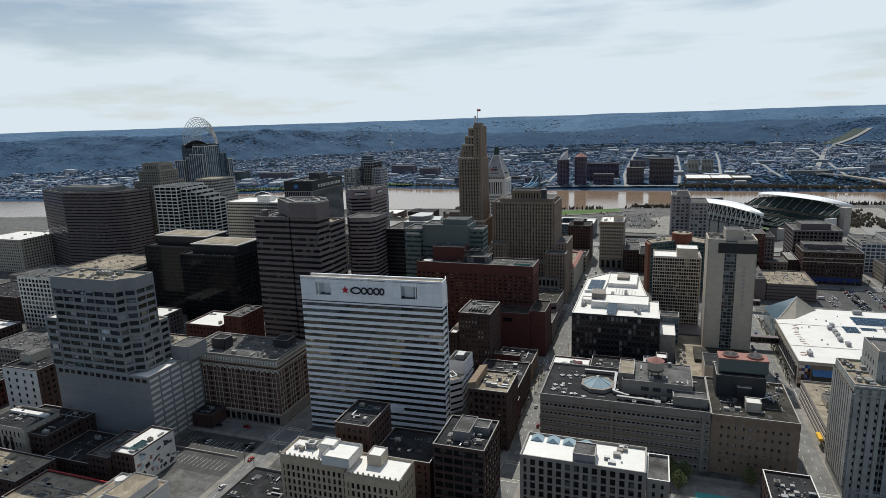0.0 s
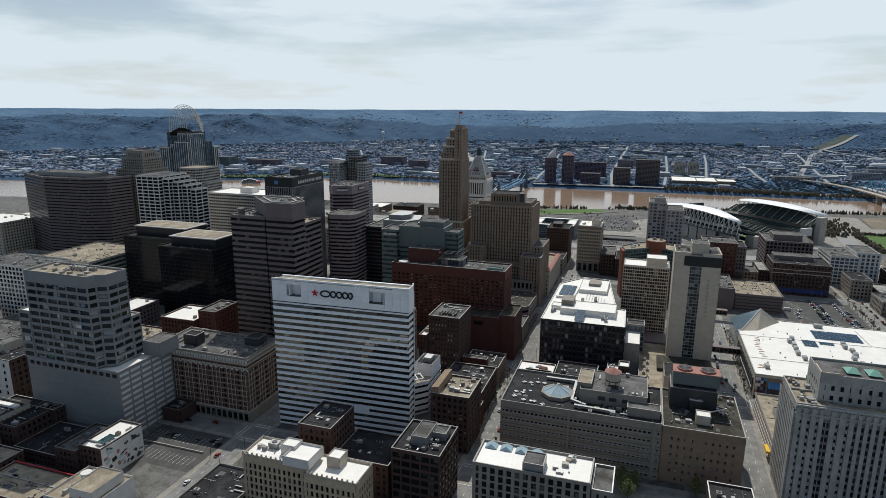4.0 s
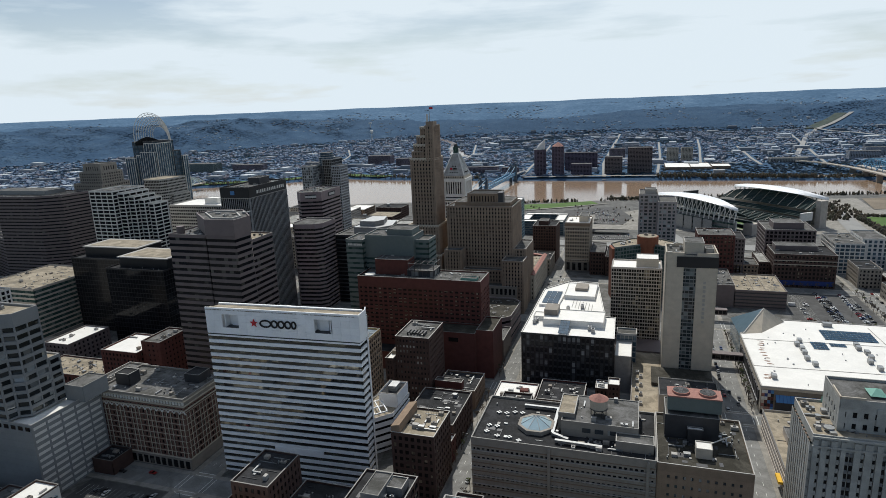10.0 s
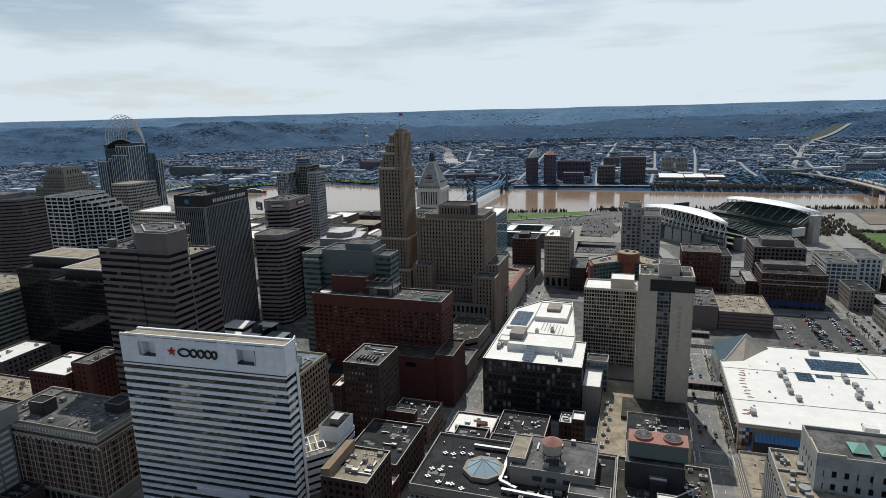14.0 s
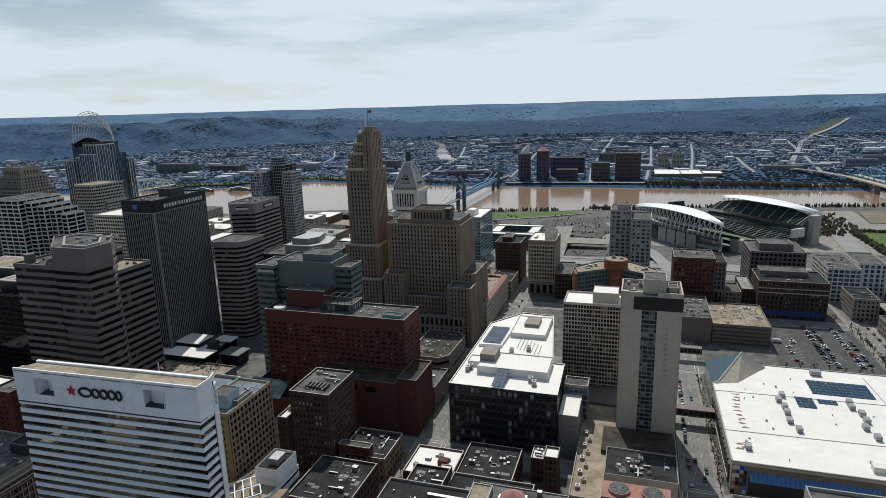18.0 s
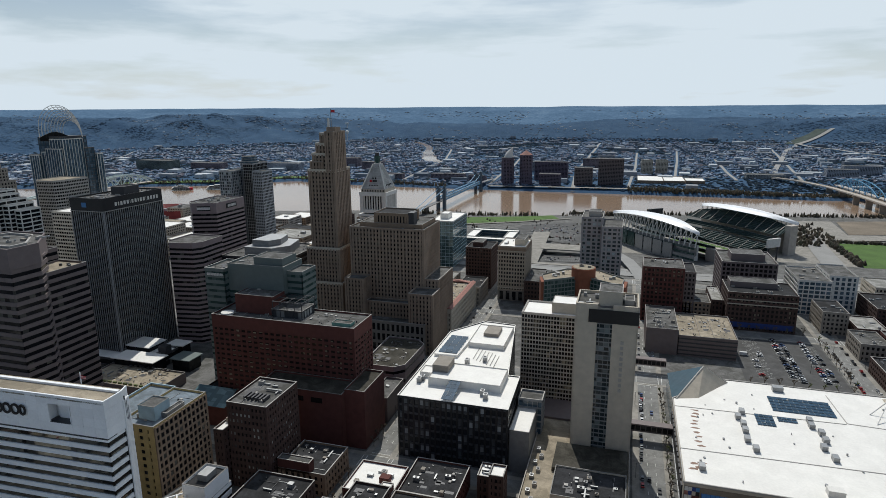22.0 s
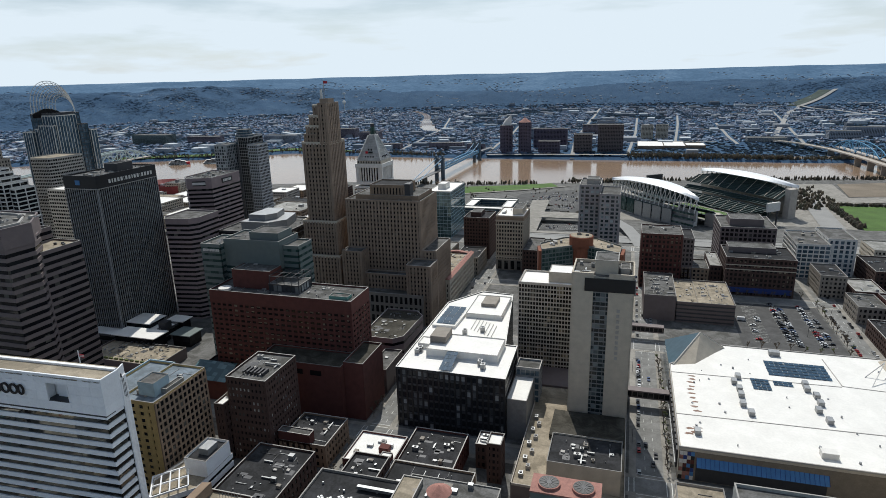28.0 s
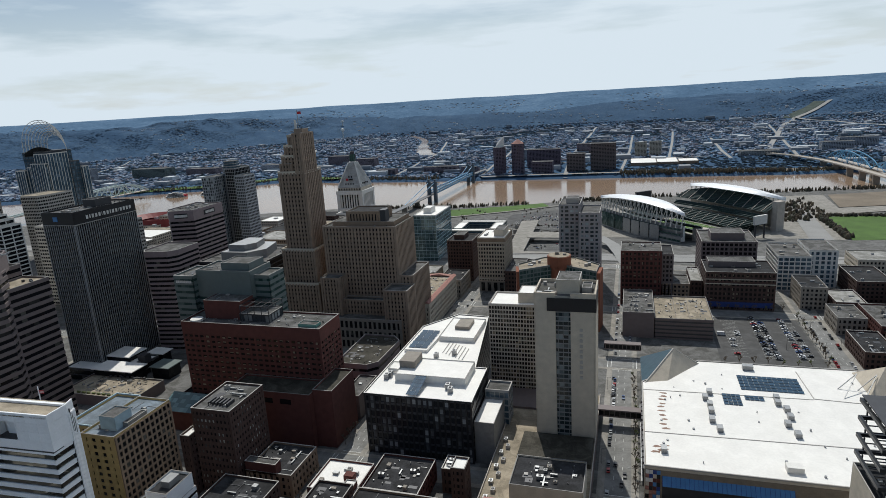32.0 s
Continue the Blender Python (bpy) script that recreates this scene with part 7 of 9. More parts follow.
BARE = island_mat("bare_bank_trees", [(0.25, 0.22, 0.18), (0.22, 0.2, 0.17), (0.28, 0.25, 0.2), (0.21, 0.21, 0.17)])
for m_ in (WOODS, BARE):
    t_ = m_.node_tree
    b_, o_ = t_.nodes["Principled BSDF"], t_.nodes["Material Output"]
    tr, ad = t_.nodes.new("ShaderNodeBsdfTranslucent"), t_.nodes.new("ShaderNodeMixShader")
    ad.inputs[0].default_value = 0.7
    t_.links.new(b_.inputs["Base Color"].links[0].from_socket, tr.inputs["Color"])
    t_.links.new(b_.outputs[0], ad.inputs[1])
    t_.links.new(tr.outputs[0], ad.inputs[2])
    t_.links.new(ad.outputs[0], o_.inputs["Surface"])


def house_data(v, f, x, y, z, w, d, h, turn):
    """A small house: four walls, a gabled roof."""
    c, s = math.cos(turn), math.sin(turn)
    n = len(v)
    for px, py, pz in ((-w, -d, 0), (w, -d, 0), (w, d, 0), (-w, d, 0), (-w, -d, h), (w, -d, h), (w, d, h), (-w, d, h), (0, -d, h * 1.5), (0, d, h * 1.5)):
        v.append((x + px * c - py * s, y + px * s + py * c, z + pz))
    f += [tuple(n + i for i in q) for q in ((0, 1, 5, 4), (1, 2, 6, 5), (2, 3, 7, 6), (3, 0, 4, 7), (4, 5, 8), (6, 7, 9), (5, 6, 9, 8), (7, 4, 8, 9))]


def clump_data(v, f, x, y, z, r, h, rings=((0.7, 0.15), (1.0, 0.5), (0.6, 0.85))):
    """A ragged clump of bare crowns."""
    n = len(v)
    k = 6
    for j, (rr, zz) in enumerate(rings):
        for i in range(k):
            a = (i + .5 * j) * 2 * math.pi / k
            q = r * rr * rng.uniform(0.65, 1.25)
            v.append((x + q * math.cos(a), y + q * math.sin(a), z + h * zz * rng.uniform(0.85, 1.2)))
    v.append((x + rng.uniform(-.3, .3) * r, y, z + h * rng.uniform(0.9, 1.25)))
    for j in range(2):
        for i in range(k):
            a, b = n + j * k + i, n + j * k + (i + 1) % k
            f += [(a, b, b + k), (a, b + k, a + k)]
    for i in range(k):
        f.append((n + 2 * k + i, n + 2 * k + (i + 1) % k, n + 3 * k))


DOME = ((1.1, 0.0), (0.8, 0.6), (0.45, 0.9))


def in_view(x, y):
    return -1.55 * (y - 100) - 100 < x < 0.42 * y + 150


HIGHWAYS = ([(850, 3590), (915, 3660), (985, 3735), (1055, 3805)], [(850, 3600), (905, 3440), (955, 3200), (1010, 2930), (1070, 2700)])
STREETS = (([(-72, 1700), (-95, 2070), (-98, 2900), (-98, 3650)], 16), ([(347, 2000), (350, 2230), (372, 2700)], 14), ([(512, 2000), (614, 2800), (680, 3300)], 14),
           ([(-560, 1800), (-640, 2500), (-760, 3000)], 13), ([(-980, 1850), (-1200, 2500), (-1380, 2850)], 12), ([(190, 2060), (230, 2600), (260, 3100)], 12),
           ([(-1400, 2250), (-600, 2330), (300, 2420), (900, 2500)], 12), ([(-1900, 2000), (-2050, 2300), (-2150, 2480)], 12), ([(-300, 1760), (-330, 2300), (-380, 2900)], 12), ([(60, 1760), (80, 2300), (90, 3000)], 12), ([(-780, 1900), (-300, 1960), (300, 2060)], 12))
LEVEE = [(-1300, 1535), (-1080, 1625), (-940, 1760), (-878, 1785), (-700, 1745)]
CREEK = [(-640, 2380), (-700, 2480), (-760, 2640), (-830, 2850), (-900, 3095), (-980, 3280), (-1055, 3430), (-1130, 3560)]


def on_way(x, y):
    """Is the spot on one of the far roads or the creek?"""
    for pts, w in (*STREETS, (HIGHWAYS[0], 70), (HIGHWAYS[1], 40), (CREEK, 40), (LEVEE, 50)):
        for (x0, y0), (x1, y1) in zip(pts, pts[1:]):
            dx, dy = x1 - x0, y1 - y0
            k = max(0, min(1, ((x - x0) * dx + (y - y0) * dy) / (dx * dx + dy * dy)))
            if (x - x0 - k * dx) ** 2 + (y - y0 - k * dy) ** 2 < (w / 2 + 5) ** 2:
                return True
    return False


def far_town():
    hv, hf, tv, tf, bv, bf = [], [], [], [], [], []
    houses = trees = 0
    while houses < 14500:
        x = rng.uniform(-3300, 1600)
        y = far_bank(x) + 45 + 2750 * rng.random() ** 1.1
        if not in_view(x, y) or y > 4500:
            continue
        gx, gy = (x + 0.03 * y) % 95, y % 120
        if gx < 12 or gy < 12 or on_way(x, y) or noise.noise((x / 330, y / 330, 3.0)) < -0.3:
            continue
        if -120 < x < 60 and y < 1980 or 60 < x < 700 and y < 2050:
            continue
        z = land(x, y)
        if z > 16 or z > 4 and (rng.random() < 0.75 or noise.noise((x / 240, y / 240, 31.0)) < 0.2):
            continue
        house_data(hv, hf, x, y, z - 1, rng.uniform(2.8, 4.4), rng.uniform(4.5, 8), rng.uniform(2.6, 4.6), 0.04 + (math.pi / 2 if rng.random() < 0.4 else 0))
        houses += 1
    for _ in range(520):
        x = rng.uniform(-3000, 1500)
        y = far_bank(x) + 60 + 2500 * rng.random() ** 1.1
        if not in_view(x, y) or land(x, y) > 4 or on_way(x, y):
            continue
        w, d, h = rng.uniform(8, 30), rng.uniform(8, 22), rng.uniform(5, 13)
        v, f = prism_data([(x - w, y - d), (x + w, y - d), (x + w, y + d), (x - w, y + d)], land(x, y) - 2, land(x, y) + h)
        n = len(bv)
        bv += v
        bf += [tuple(n + i for i in q) for q in f]
    while trees < 34000:
        x = rng.uniform(-3600, 1900)
        y = far_bank(x) + 14 + 2700 * rng.random() ** (0.8 if trees < 26000 else 1.3)
        if not in_view(x, y) or on_way(x, y):
            continue
        z = land(x, y)
        wood = noise.noise((x / 420, y / 420, 12.0)) + (0.4 if z > 8 else 0)
        if wood < -0.05 and rng.random() < 0.55 or z > 4:
            continue
        clump_data(tv, tf, x, y, z - 0.6, rng.uniform(4, 8), rng.uniform(1.6, 3.8), DOME)
        trees += 1
    # houses and sheds in clearings on the slopes and on the plateau
    placed = 0
    while placed < 800:
        x, y = rng.uniform(-3600, 1800), rng.uniform(2700, 4750)
        z = land(x, y)
        if not in_view(x, y) or z < 8 or z > 150 or on_way(x, y) or noise.noise((x / 300, y / 300, 41.0)) < 0.12:
            continue
        w, d, h = rng.uniform(3, 9), rng.uniform(4, 10), rng.uniform(1.2, 2.6)
        v, f = prism_data([(x - w, y - d), (x + w, y - d), (x + w, y + d), (x - w, y + d)], z - 2, z + h)
        n = len(bv)
        bv += v
        bf += [tuple(n + i for i in q) for q in f]
        placed += 1
    # crowns take the ground's hazed blue, painted into HILLWOOD
    # wooded slopes: crowns standing close together
    hillside = 0
    wv, wf = [], []
    while hillside < 42000:
        x = rng.uniform(-3900, 1900)
        y = 1700 + 2800 * rng.random()
        if not in_view(x, y) or y < far_bank(x) + 100 or math.hypot(x - 40, y - 80) > far_from(x, y) or on_way(x, y):
            continue
        z = land(x, y)
        if z < 1 or noise.noise((x / 260, y / 260, 23.0)) < -0.25 and rng.random() < 0.8:
            continue
        n, r, h = len(wv), rng.uniform(4, 9), rng.uniform(0.4, 1.5)
        for i in range(5):
            a = i * 2 * math.pi / 5 + x
            q = r * rng.uniform(0.75, 1.2)
            wv.append((x + q * math.cos(a), y + q * math.sin(a), z - 0.8))
        wv.append((x, y, z + h))
        wf += [(n + i, n + (i + 1) % 5, n + 5) for i in range(5)]
        hillside += 1
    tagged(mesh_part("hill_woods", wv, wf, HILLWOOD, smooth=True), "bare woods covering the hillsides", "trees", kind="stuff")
    # the fringe of bare trees along the far bank
    sv, sf = [], []
    for _ in range(1300):
        x = rng.choice((rng.uniform(60, 620), rng.uniform(-1300, -400), rng.uniform(60, 420)))
        y = far_bank(x) + rng.uniform(4, 40)
        clump_data(sv, sf, x, y, land(x, y) - 1, rng.uniform(1.2, 2.6), rng.uniform(5, 10))
    for _ in range(520):
        x = rng.choice((rng.uniform(-60, 330), rng.uniform(330, 560), rng.uniform(-420, -100)))
        y = near_bank(x) - rng.uniform(2, 16)
        clump_data(sv, sf, x, y, land(x, y) - 1, rng.uniform(1.0, 2.2), rng.uniform(4, 9))
    for _ in range(150):
        x, y = rng.choice(((rng.uniform(-280, 10), rng.uniform(1150, 1270)), (rng.uniform(-300, 300), rng.uniform(842, 856)), (rng.uniform(-130, 10), rng.choice((1072, 1118)))))
        clump_data(sv, sf, x, y, land(x, y) - 0.5, rng.uniform(0.9, 1.8), rng.uniform(2.5, 5))
    for _ in range(60):
        x, y = rng.uniform(345, 372), rng.uniform(1195, 1345)
        clump_data(sv, sf, x, y, land(x, y) - 1, rng.uniform(1.4, 2.8), rng.uniform(4, 8))
    tagged(mesh_part("bank_trees", sv, sf, BARE, smooth=True), "bare trees along the far river bank", "trees", kind="stuff")
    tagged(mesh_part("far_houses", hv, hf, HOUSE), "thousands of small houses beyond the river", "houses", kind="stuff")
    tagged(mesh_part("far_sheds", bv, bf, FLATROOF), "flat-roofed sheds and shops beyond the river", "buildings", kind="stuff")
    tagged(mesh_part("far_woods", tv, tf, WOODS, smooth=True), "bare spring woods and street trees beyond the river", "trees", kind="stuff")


far_town()
DRYGRASS = mat("dry_grass", (0.075, 0.092, 0.082), 0.95, var=0.35, scale=0.03, fine=0.5, spec=0.05)
ROADPALE = mat("pale_concrete_road", (0.27, 0.265, 0.255), 0.9, var=0.15, scale=0.05, fine=0.6)
for pts, w in STREETS:
    drape("street", pts, w * 0.65, 1.2, ROADPALE, "pale concrete street running away between houses", "street")
drape("highway", HIGHWAYS[0], 24, 4.0, ROADPALE, "wide pale highway climbing a cut in the hills", "highway")
drape("highway", HIGHWAYS[1], 18, 6.0, ROADPALE, "curving pale highway below the hills", "highway")
drape("grass_bank", [(825, 3620), (880, 3690), (950, 3765), (1015, 3840)], 60, 2.5, DRYGRASS, "grassy slope beside the highway cut", "grass")
drape("highway", [(450, 2047), (500, 2300), (600, 2700), (720, 3200), (850, 3600)], 16, 3.0, ROADPALE, "pale highway running from the bridge to the hills", "highway")
drape("creek", CREEK[:4], 62, 0.8, WATER, "brown creek widening towards the big river", "creek")
drape("creek", CREEK[3:], 34, 1.0, WATER, "brown creek winding out of the hills", "creek")
drape("grass_bank", LEVEE, 46, 2.0, GRASS, "green levee along the far bank", "grass")
drape("bank_wall", [(-290, 1712), (60, 1722)], 14, 3.0, STONE, "stone flood wall along the far bank", "wall")
drape("grass_bank", [(70, 1735), (600, 1745)], 40, 1.0, SOIL, "bare earth bank with scrub", "bank")


def tower_far(name, label, cx, cy, rx, ry, top, material, sides=0, glass=GLASS, roof=None):
    z0 = -18
    if sides:
        poly = [(cx + rx * math.cos(2 * math.pi * i / sides), cy + ry * math.sin(2 * math.pi * i / sides)) for i in range(sides)]
    else:
        poly = rect(cx - rx, cy - ry, cx + rx, cy + ry)
    e = thing(name, cx, cy, z0, label, "building")
    volume(e, poly, z0, top, dict(wall=material, glass=glass, floor=3.6, band=0.5, bay=4, pier=0.3, join=1, depth=0.6), roof or ROOF_GREY, 1.0)
    return e


# purple brick, its colour raised towards blue for the haze over the river
BRICK_PURPLE = mat("purple_brown_brick", (0.115, 0.094, 0.125), 0.8, var=0.15)
tw = tower_far("apartment_tower", "round dark brick tower with a white sail-like top", -251, 1772, 17, 17, 56, BRICK_PURPLE, 12)
mesh_part("sail_top", [(-262, 1770, 56), (-240, 1770, 56), (-238, 1775, 84), (-256, 1778, 70), (-240, 1786, 56)], [(0, 1, 2, 3), (1, 4, 2), (4, 0, 3, 2)], STONE_WHITE, tw)
tw = tower_far("apartment_tower", "round dark brick tower with a red peaked roof", -202, 1774, 17, 17, 64, BRICK_PURPLE, 12)
mesh_part("peaked_roof", [(-202 + 17 * math.cos(i * math.pi / 6), 1774 + 17 * math.sin(i * math.pi / 6), 64) for i in range(12)] + [(-202, 1774, 76)], [(i, (i + 1) % 12, 12) for i in range(12)], RUST, tw)
tower_far("hotel", "brown hotel slab behind the river towers", -150, 1900, 46, 14, 36, BRICK_PURPLE)
tower_far("office_building", "low dark brown block on the far bank", -138, 1775, 27, 16, 16, BRICK_PURPLE)
tower_far("apartment_tower", "dark stepped apartment block by the water", -54, 1805, 23, 16, 31, CONC_BROWN)
tw = tower_far("apartment_tower", "wide dark apartment tower with balconies", 15, 1826, 32, 18, 54, CONC_BROWN)
for x, y in ((112, 2125), (155, 2135)):
    tower_far("apartment_slab", "pale concrete apartment slab among houses", x, y, 17, 9, 27, STONE_PALE)
e = thing("warehouse", 170, 1950, -16, "long low shopping shed with white roofs", "building")
for x0, x1, y0, y1, h in ((84, 150, 1875, 1990, -7), (152, 205, 1890, 2000, -8), (207, 255, 1895, 1960, -7)):
    volume(e, rect(x0, y0, x1, y1), -17, h, dict(wall=BRICK_TAN, band=1, pier=0, floor=9, join=1), ROOF_WHITE, 1.0)
# brick and stone paled and blued, haze being part of the base colour
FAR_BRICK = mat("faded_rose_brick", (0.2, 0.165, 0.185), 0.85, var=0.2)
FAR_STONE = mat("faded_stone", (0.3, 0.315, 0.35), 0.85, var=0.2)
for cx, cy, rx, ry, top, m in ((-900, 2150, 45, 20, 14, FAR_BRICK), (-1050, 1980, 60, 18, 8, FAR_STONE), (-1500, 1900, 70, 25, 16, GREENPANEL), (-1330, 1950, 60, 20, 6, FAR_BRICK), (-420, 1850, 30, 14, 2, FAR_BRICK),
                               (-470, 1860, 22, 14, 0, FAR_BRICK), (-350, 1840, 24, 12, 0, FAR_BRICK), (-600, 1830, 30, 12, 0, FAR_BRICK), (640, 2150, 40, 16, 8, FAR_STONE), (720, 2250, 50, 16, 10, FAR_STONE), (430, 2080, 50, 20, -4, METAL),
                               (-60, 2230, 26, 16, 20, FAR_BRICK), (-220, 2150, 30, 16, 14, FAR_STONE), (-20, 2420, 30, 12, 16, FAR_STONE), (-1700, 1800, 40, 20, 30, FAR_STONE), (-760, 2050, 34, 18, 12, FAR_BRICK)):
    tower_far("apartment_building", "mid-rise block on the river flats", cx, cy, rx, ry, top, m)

# water tower on the ridge
wt_e = thing("water_tower", -1639, 3700, land(-1639, 3700), "pale water tower on a wooded ridge", "water tower")
piece("stem", STONE_WHITE, wt_e, (-1639, 3700, land(-1639, 3700) + 12), (5, 5, 26))
piece("tank", STONE_WHITE, wt_e, (-1639, 3700, land(-1639, 3700) + 28), (17, 17, 9))


# ---- bridges ----
BRIDGE_STONE = mat("dark_blue_grey_stone", (0.1, 0.135, 0.165), 0.85, var=0.25, scale=0.3, fine=3)


def suspension_bridge():
    e = thing("suspension_bridge", -320, 1389, -30, "blue suspension bridge with two stone towers", "bridge")
    tw = [Vector((-320, 1389, 0)), Vector((-312, 1690, 0))]
    u = (tw[1] - tw[0]).normalized()
    side = Vector((-u.y, u.x, 0))
    deck = -5.0
    ends = [tw[0] - u * 270, tw[1] + u * 160]
    beam("deck", STEEL_DARK, e, ends[0] + Vector((0, 0, deck + 3)), tw[0] + Vector((0, 0, deck)), 12, 1.2)
    beam("deck", STEEL_DARK, e, tw[0] + Vector((0, 0, deck)), tw[1] + Vector((0, 0, deck)), 12, 1.2)
    beam("deck", STEEL_DARK, e, tw[1] + Vector((0, 0, deck)), ends[1] + Vector((0, 0, deck - 6)), 12, 1.2)
    for t in tw:
        for s in (-1, 1):
            c = t + side * (7 * s)
            piece("tower_leg", BRIDGE_STONE, e, (c.x, c.y, -6), (6, 9, 50))
            piece("tower_cap", BRIDGE_STONE, e, (c.x, c.y, 20.5), (7.5, 10.5, 3))
            piece("turret", BRIDGE_STONE, e, (c.x, c.y, 24), (4, 5, 4))
        piece("tower_arch", BRIDGE_STONE, e, (t.x, t.y, 15), (10, 8, 8))
    for s in (-1, 1):
        o = side * (6.5 * s)
        n = 16
        pts = []
        for i in range(n + 1):
            k = i / n
            z = deck + 2 + (18 - deck) * (2 * k - 1) ** 2
            pts.append(tw[0].lerp(tw[1], k) + o + Vector((0, 0, z)))
        for i in range(n):
            beam("cable", BRIDGE_BLUE, e, pts[i], pts[i + 1], 0.9)
            g = tw[0].lerp(tw[1], i / n) + o + Vector((0, 0, deck))
            beam("hanger", BRIDGE_BLUE, e, g, pts[i], 0.5)
        top = deck + 7
        for i in range(n):
            a, b = tw[0].lerp(tw[1], i / n) + o, tw[0].lerp(tw[1], (i + 1) / n) + o
            beam("truss", BRIDGE_BLUE, e, a + Vector((0, 0, deck)), b + Vector((0, 0, top)), 1.0)
            beam("truss", BRIDGE_BLUE, e, a + Vector((0, 0, top)), b + Vector((0, 0, deck)), 1.0)
        beam("top_chord", BRIDGE_BLUE, e, tw[0] + o + Vector((0, 0, top)), tw[1] + o + Vector((0, 0, top)), 1.7)
        beam("side_girder", BRIDGE_BLUE, e, tw[0] + o + Vector((0, 0, deck + .5)), tw[1] + o + Vector((0, 0, deck + .5)), 1.0, 2.8)
        for t, q, k in ((tw[0], ends[0].lerp(tw[0], 0.45), -1), (tw[1], ends[1], 1)):
            beam("cable", BRIDGE_BLUE, e, t + o + Vector((0, 0, 20)), q + o + Vector((0, 0, deck + 1)), 0.9)
    for k in (0.15, 0.4, 0.65):
        p = ends[0].lerp(tw[0], k)
        piece("approach_pier", STONE, e, (p.x, p.y, -14), (10, 4, 22))


BRIDGE_PALE = mat("pale_green_steel", (0.5, 0.6, 0.58), 0.55, var=0.12)


def truss_bridge(label, pts, deck, spans, rise, material, pier_m, wide=20, lean=1.0, fat=1.0):
    """A through-truss bridge with a curved top chord over each span."""
    a, b = Vector((*pts[0], deck)), Vector((*pts[1], deck))
    e = thing("truss_bridge", a.x, a.y, deck, label, "bridge")
    u = (b - a).normalized()
    side = Vector((-u.y, u.x, 0))
    beam("deck", CONCRETE, e, a, b, wide, 1.5)
    n = 8 if spans > 1 else 14
    posts, chords, diags = [], [], []
    for s in range(spans):
        p, q = a.lerp(b, s / spans), a.lerp(b, (s + 1) / spans)
        if s:
            piece("pier", pier_m, e, (p.x, p.y, deck - 14), (16, 8, 26), math.degrees(math.atan2(side.y, side.x)))
        for w in (-.5, .5):
            o = side * wide * w
            prev = None
            for i in range(n + 1):
                k = i / n
                g = p.lerp(q, k) + o
                t = g + Vector((0, 0, 2 + rise * math.sin(math.pi * k ** lean) ** 0.7))
                posts.append((g, t))
                if prev:
                    chords.append((prev[1], t))
                    diags.append((prev[0] if i % 2 else prev[1], t if i % 2 else g))
                prev = (g, t)
    for name, rows, w in (("hanger_web", posts, 1.0), ("top_chord", chords, 1.7), ("diagonal_web", diags, 1.0)):
        tagged(beams(name, material, e, rows, w * fat), kind="stuff")


suspension_bridge()
truss_bridge("blue steel truss bridge on stone piers", ((546, 1850), (590, 1400)), -3, 2, 24, BRIDGE_BLUE, STONE, 16)
truss_bridge("pale steel arch bridge upstream", ((-1195, 1130), (-1183, 1512)), -3, 1, 24, BRIDGE_PALE, STONE, 18, 2.3, 1.5)


def girder_bridge():
    """A pale road bridge on round-nosed piers, curving down to the far bank."""
    e = thing("girder_bridge", 533, 1660, -30, "pale concrete girder bridge curving onto the far bank", "bridge")
    pts = [(449, 2047, -10), (488, 1934, -6), (517, 1796, -3), (533, 1661, -2), (543, 1540, -2), (552, 1400, -2), (560, 1290, -4)]
    for p, q in zip(pts, pts[1:]):
        beam("deck", CONCRETE, e, p, q, 15, 1.6)
        for w in (-7.2, 7.2):
            beam("parapet", STONE_PALE, e, (p[0] + w, p[1], p[2] + 1.4), (q[0] + w, q[1], q[2] + 1.4), 0.5, 1.2)
    for x, y, z in pts[1:-1] + [(548, 1470, -2), (525, 1728, -3), (538, 1600, -2)]:
        piece("pier", STONE, e, (x, y, z - 14), (12, 5, 26))
        piece("pier_cap", CONCRETE, e, (x, y, z - 1.6), (15, 5, 1.6))


girder_bridge()


def water_tower(x, y):
    """A white ball of a tank on a flared stem."""
    z = land(x, y)
    e = thing("water_tower", x, y, z, "white water tower on a wooded hill", "water tower")
    rings = [(4, 0), (2.6, 6), (2.3, 26), (3.5, 31), (9, 36), (11, 41), (9.5, 47), (5, 51), (0.5, 52.5)]
    for name, a, b in (("stem", 0, 4), ("tank", 3, 9)):
        v, f = [], []
        part_ = rings[a:b]
        for r, h in part_:
            v += [(x + r * math.cos(i * math.pi / 7), y + r * math.sin(i * math.pi / 7), z + h) for i in range(14)]
        for j in range(len(part_) - 1):
            f += [(14 * j + i, 14 * j + (i + 1) % 14, 14 * j + 14 + (i + 1) % 14, 14 * j + 14 + i) for i in range(14)]
        mesh_part(name, v, f, STONE_WHITE, e, smooth=True)


water_tower(-1490, 3385)


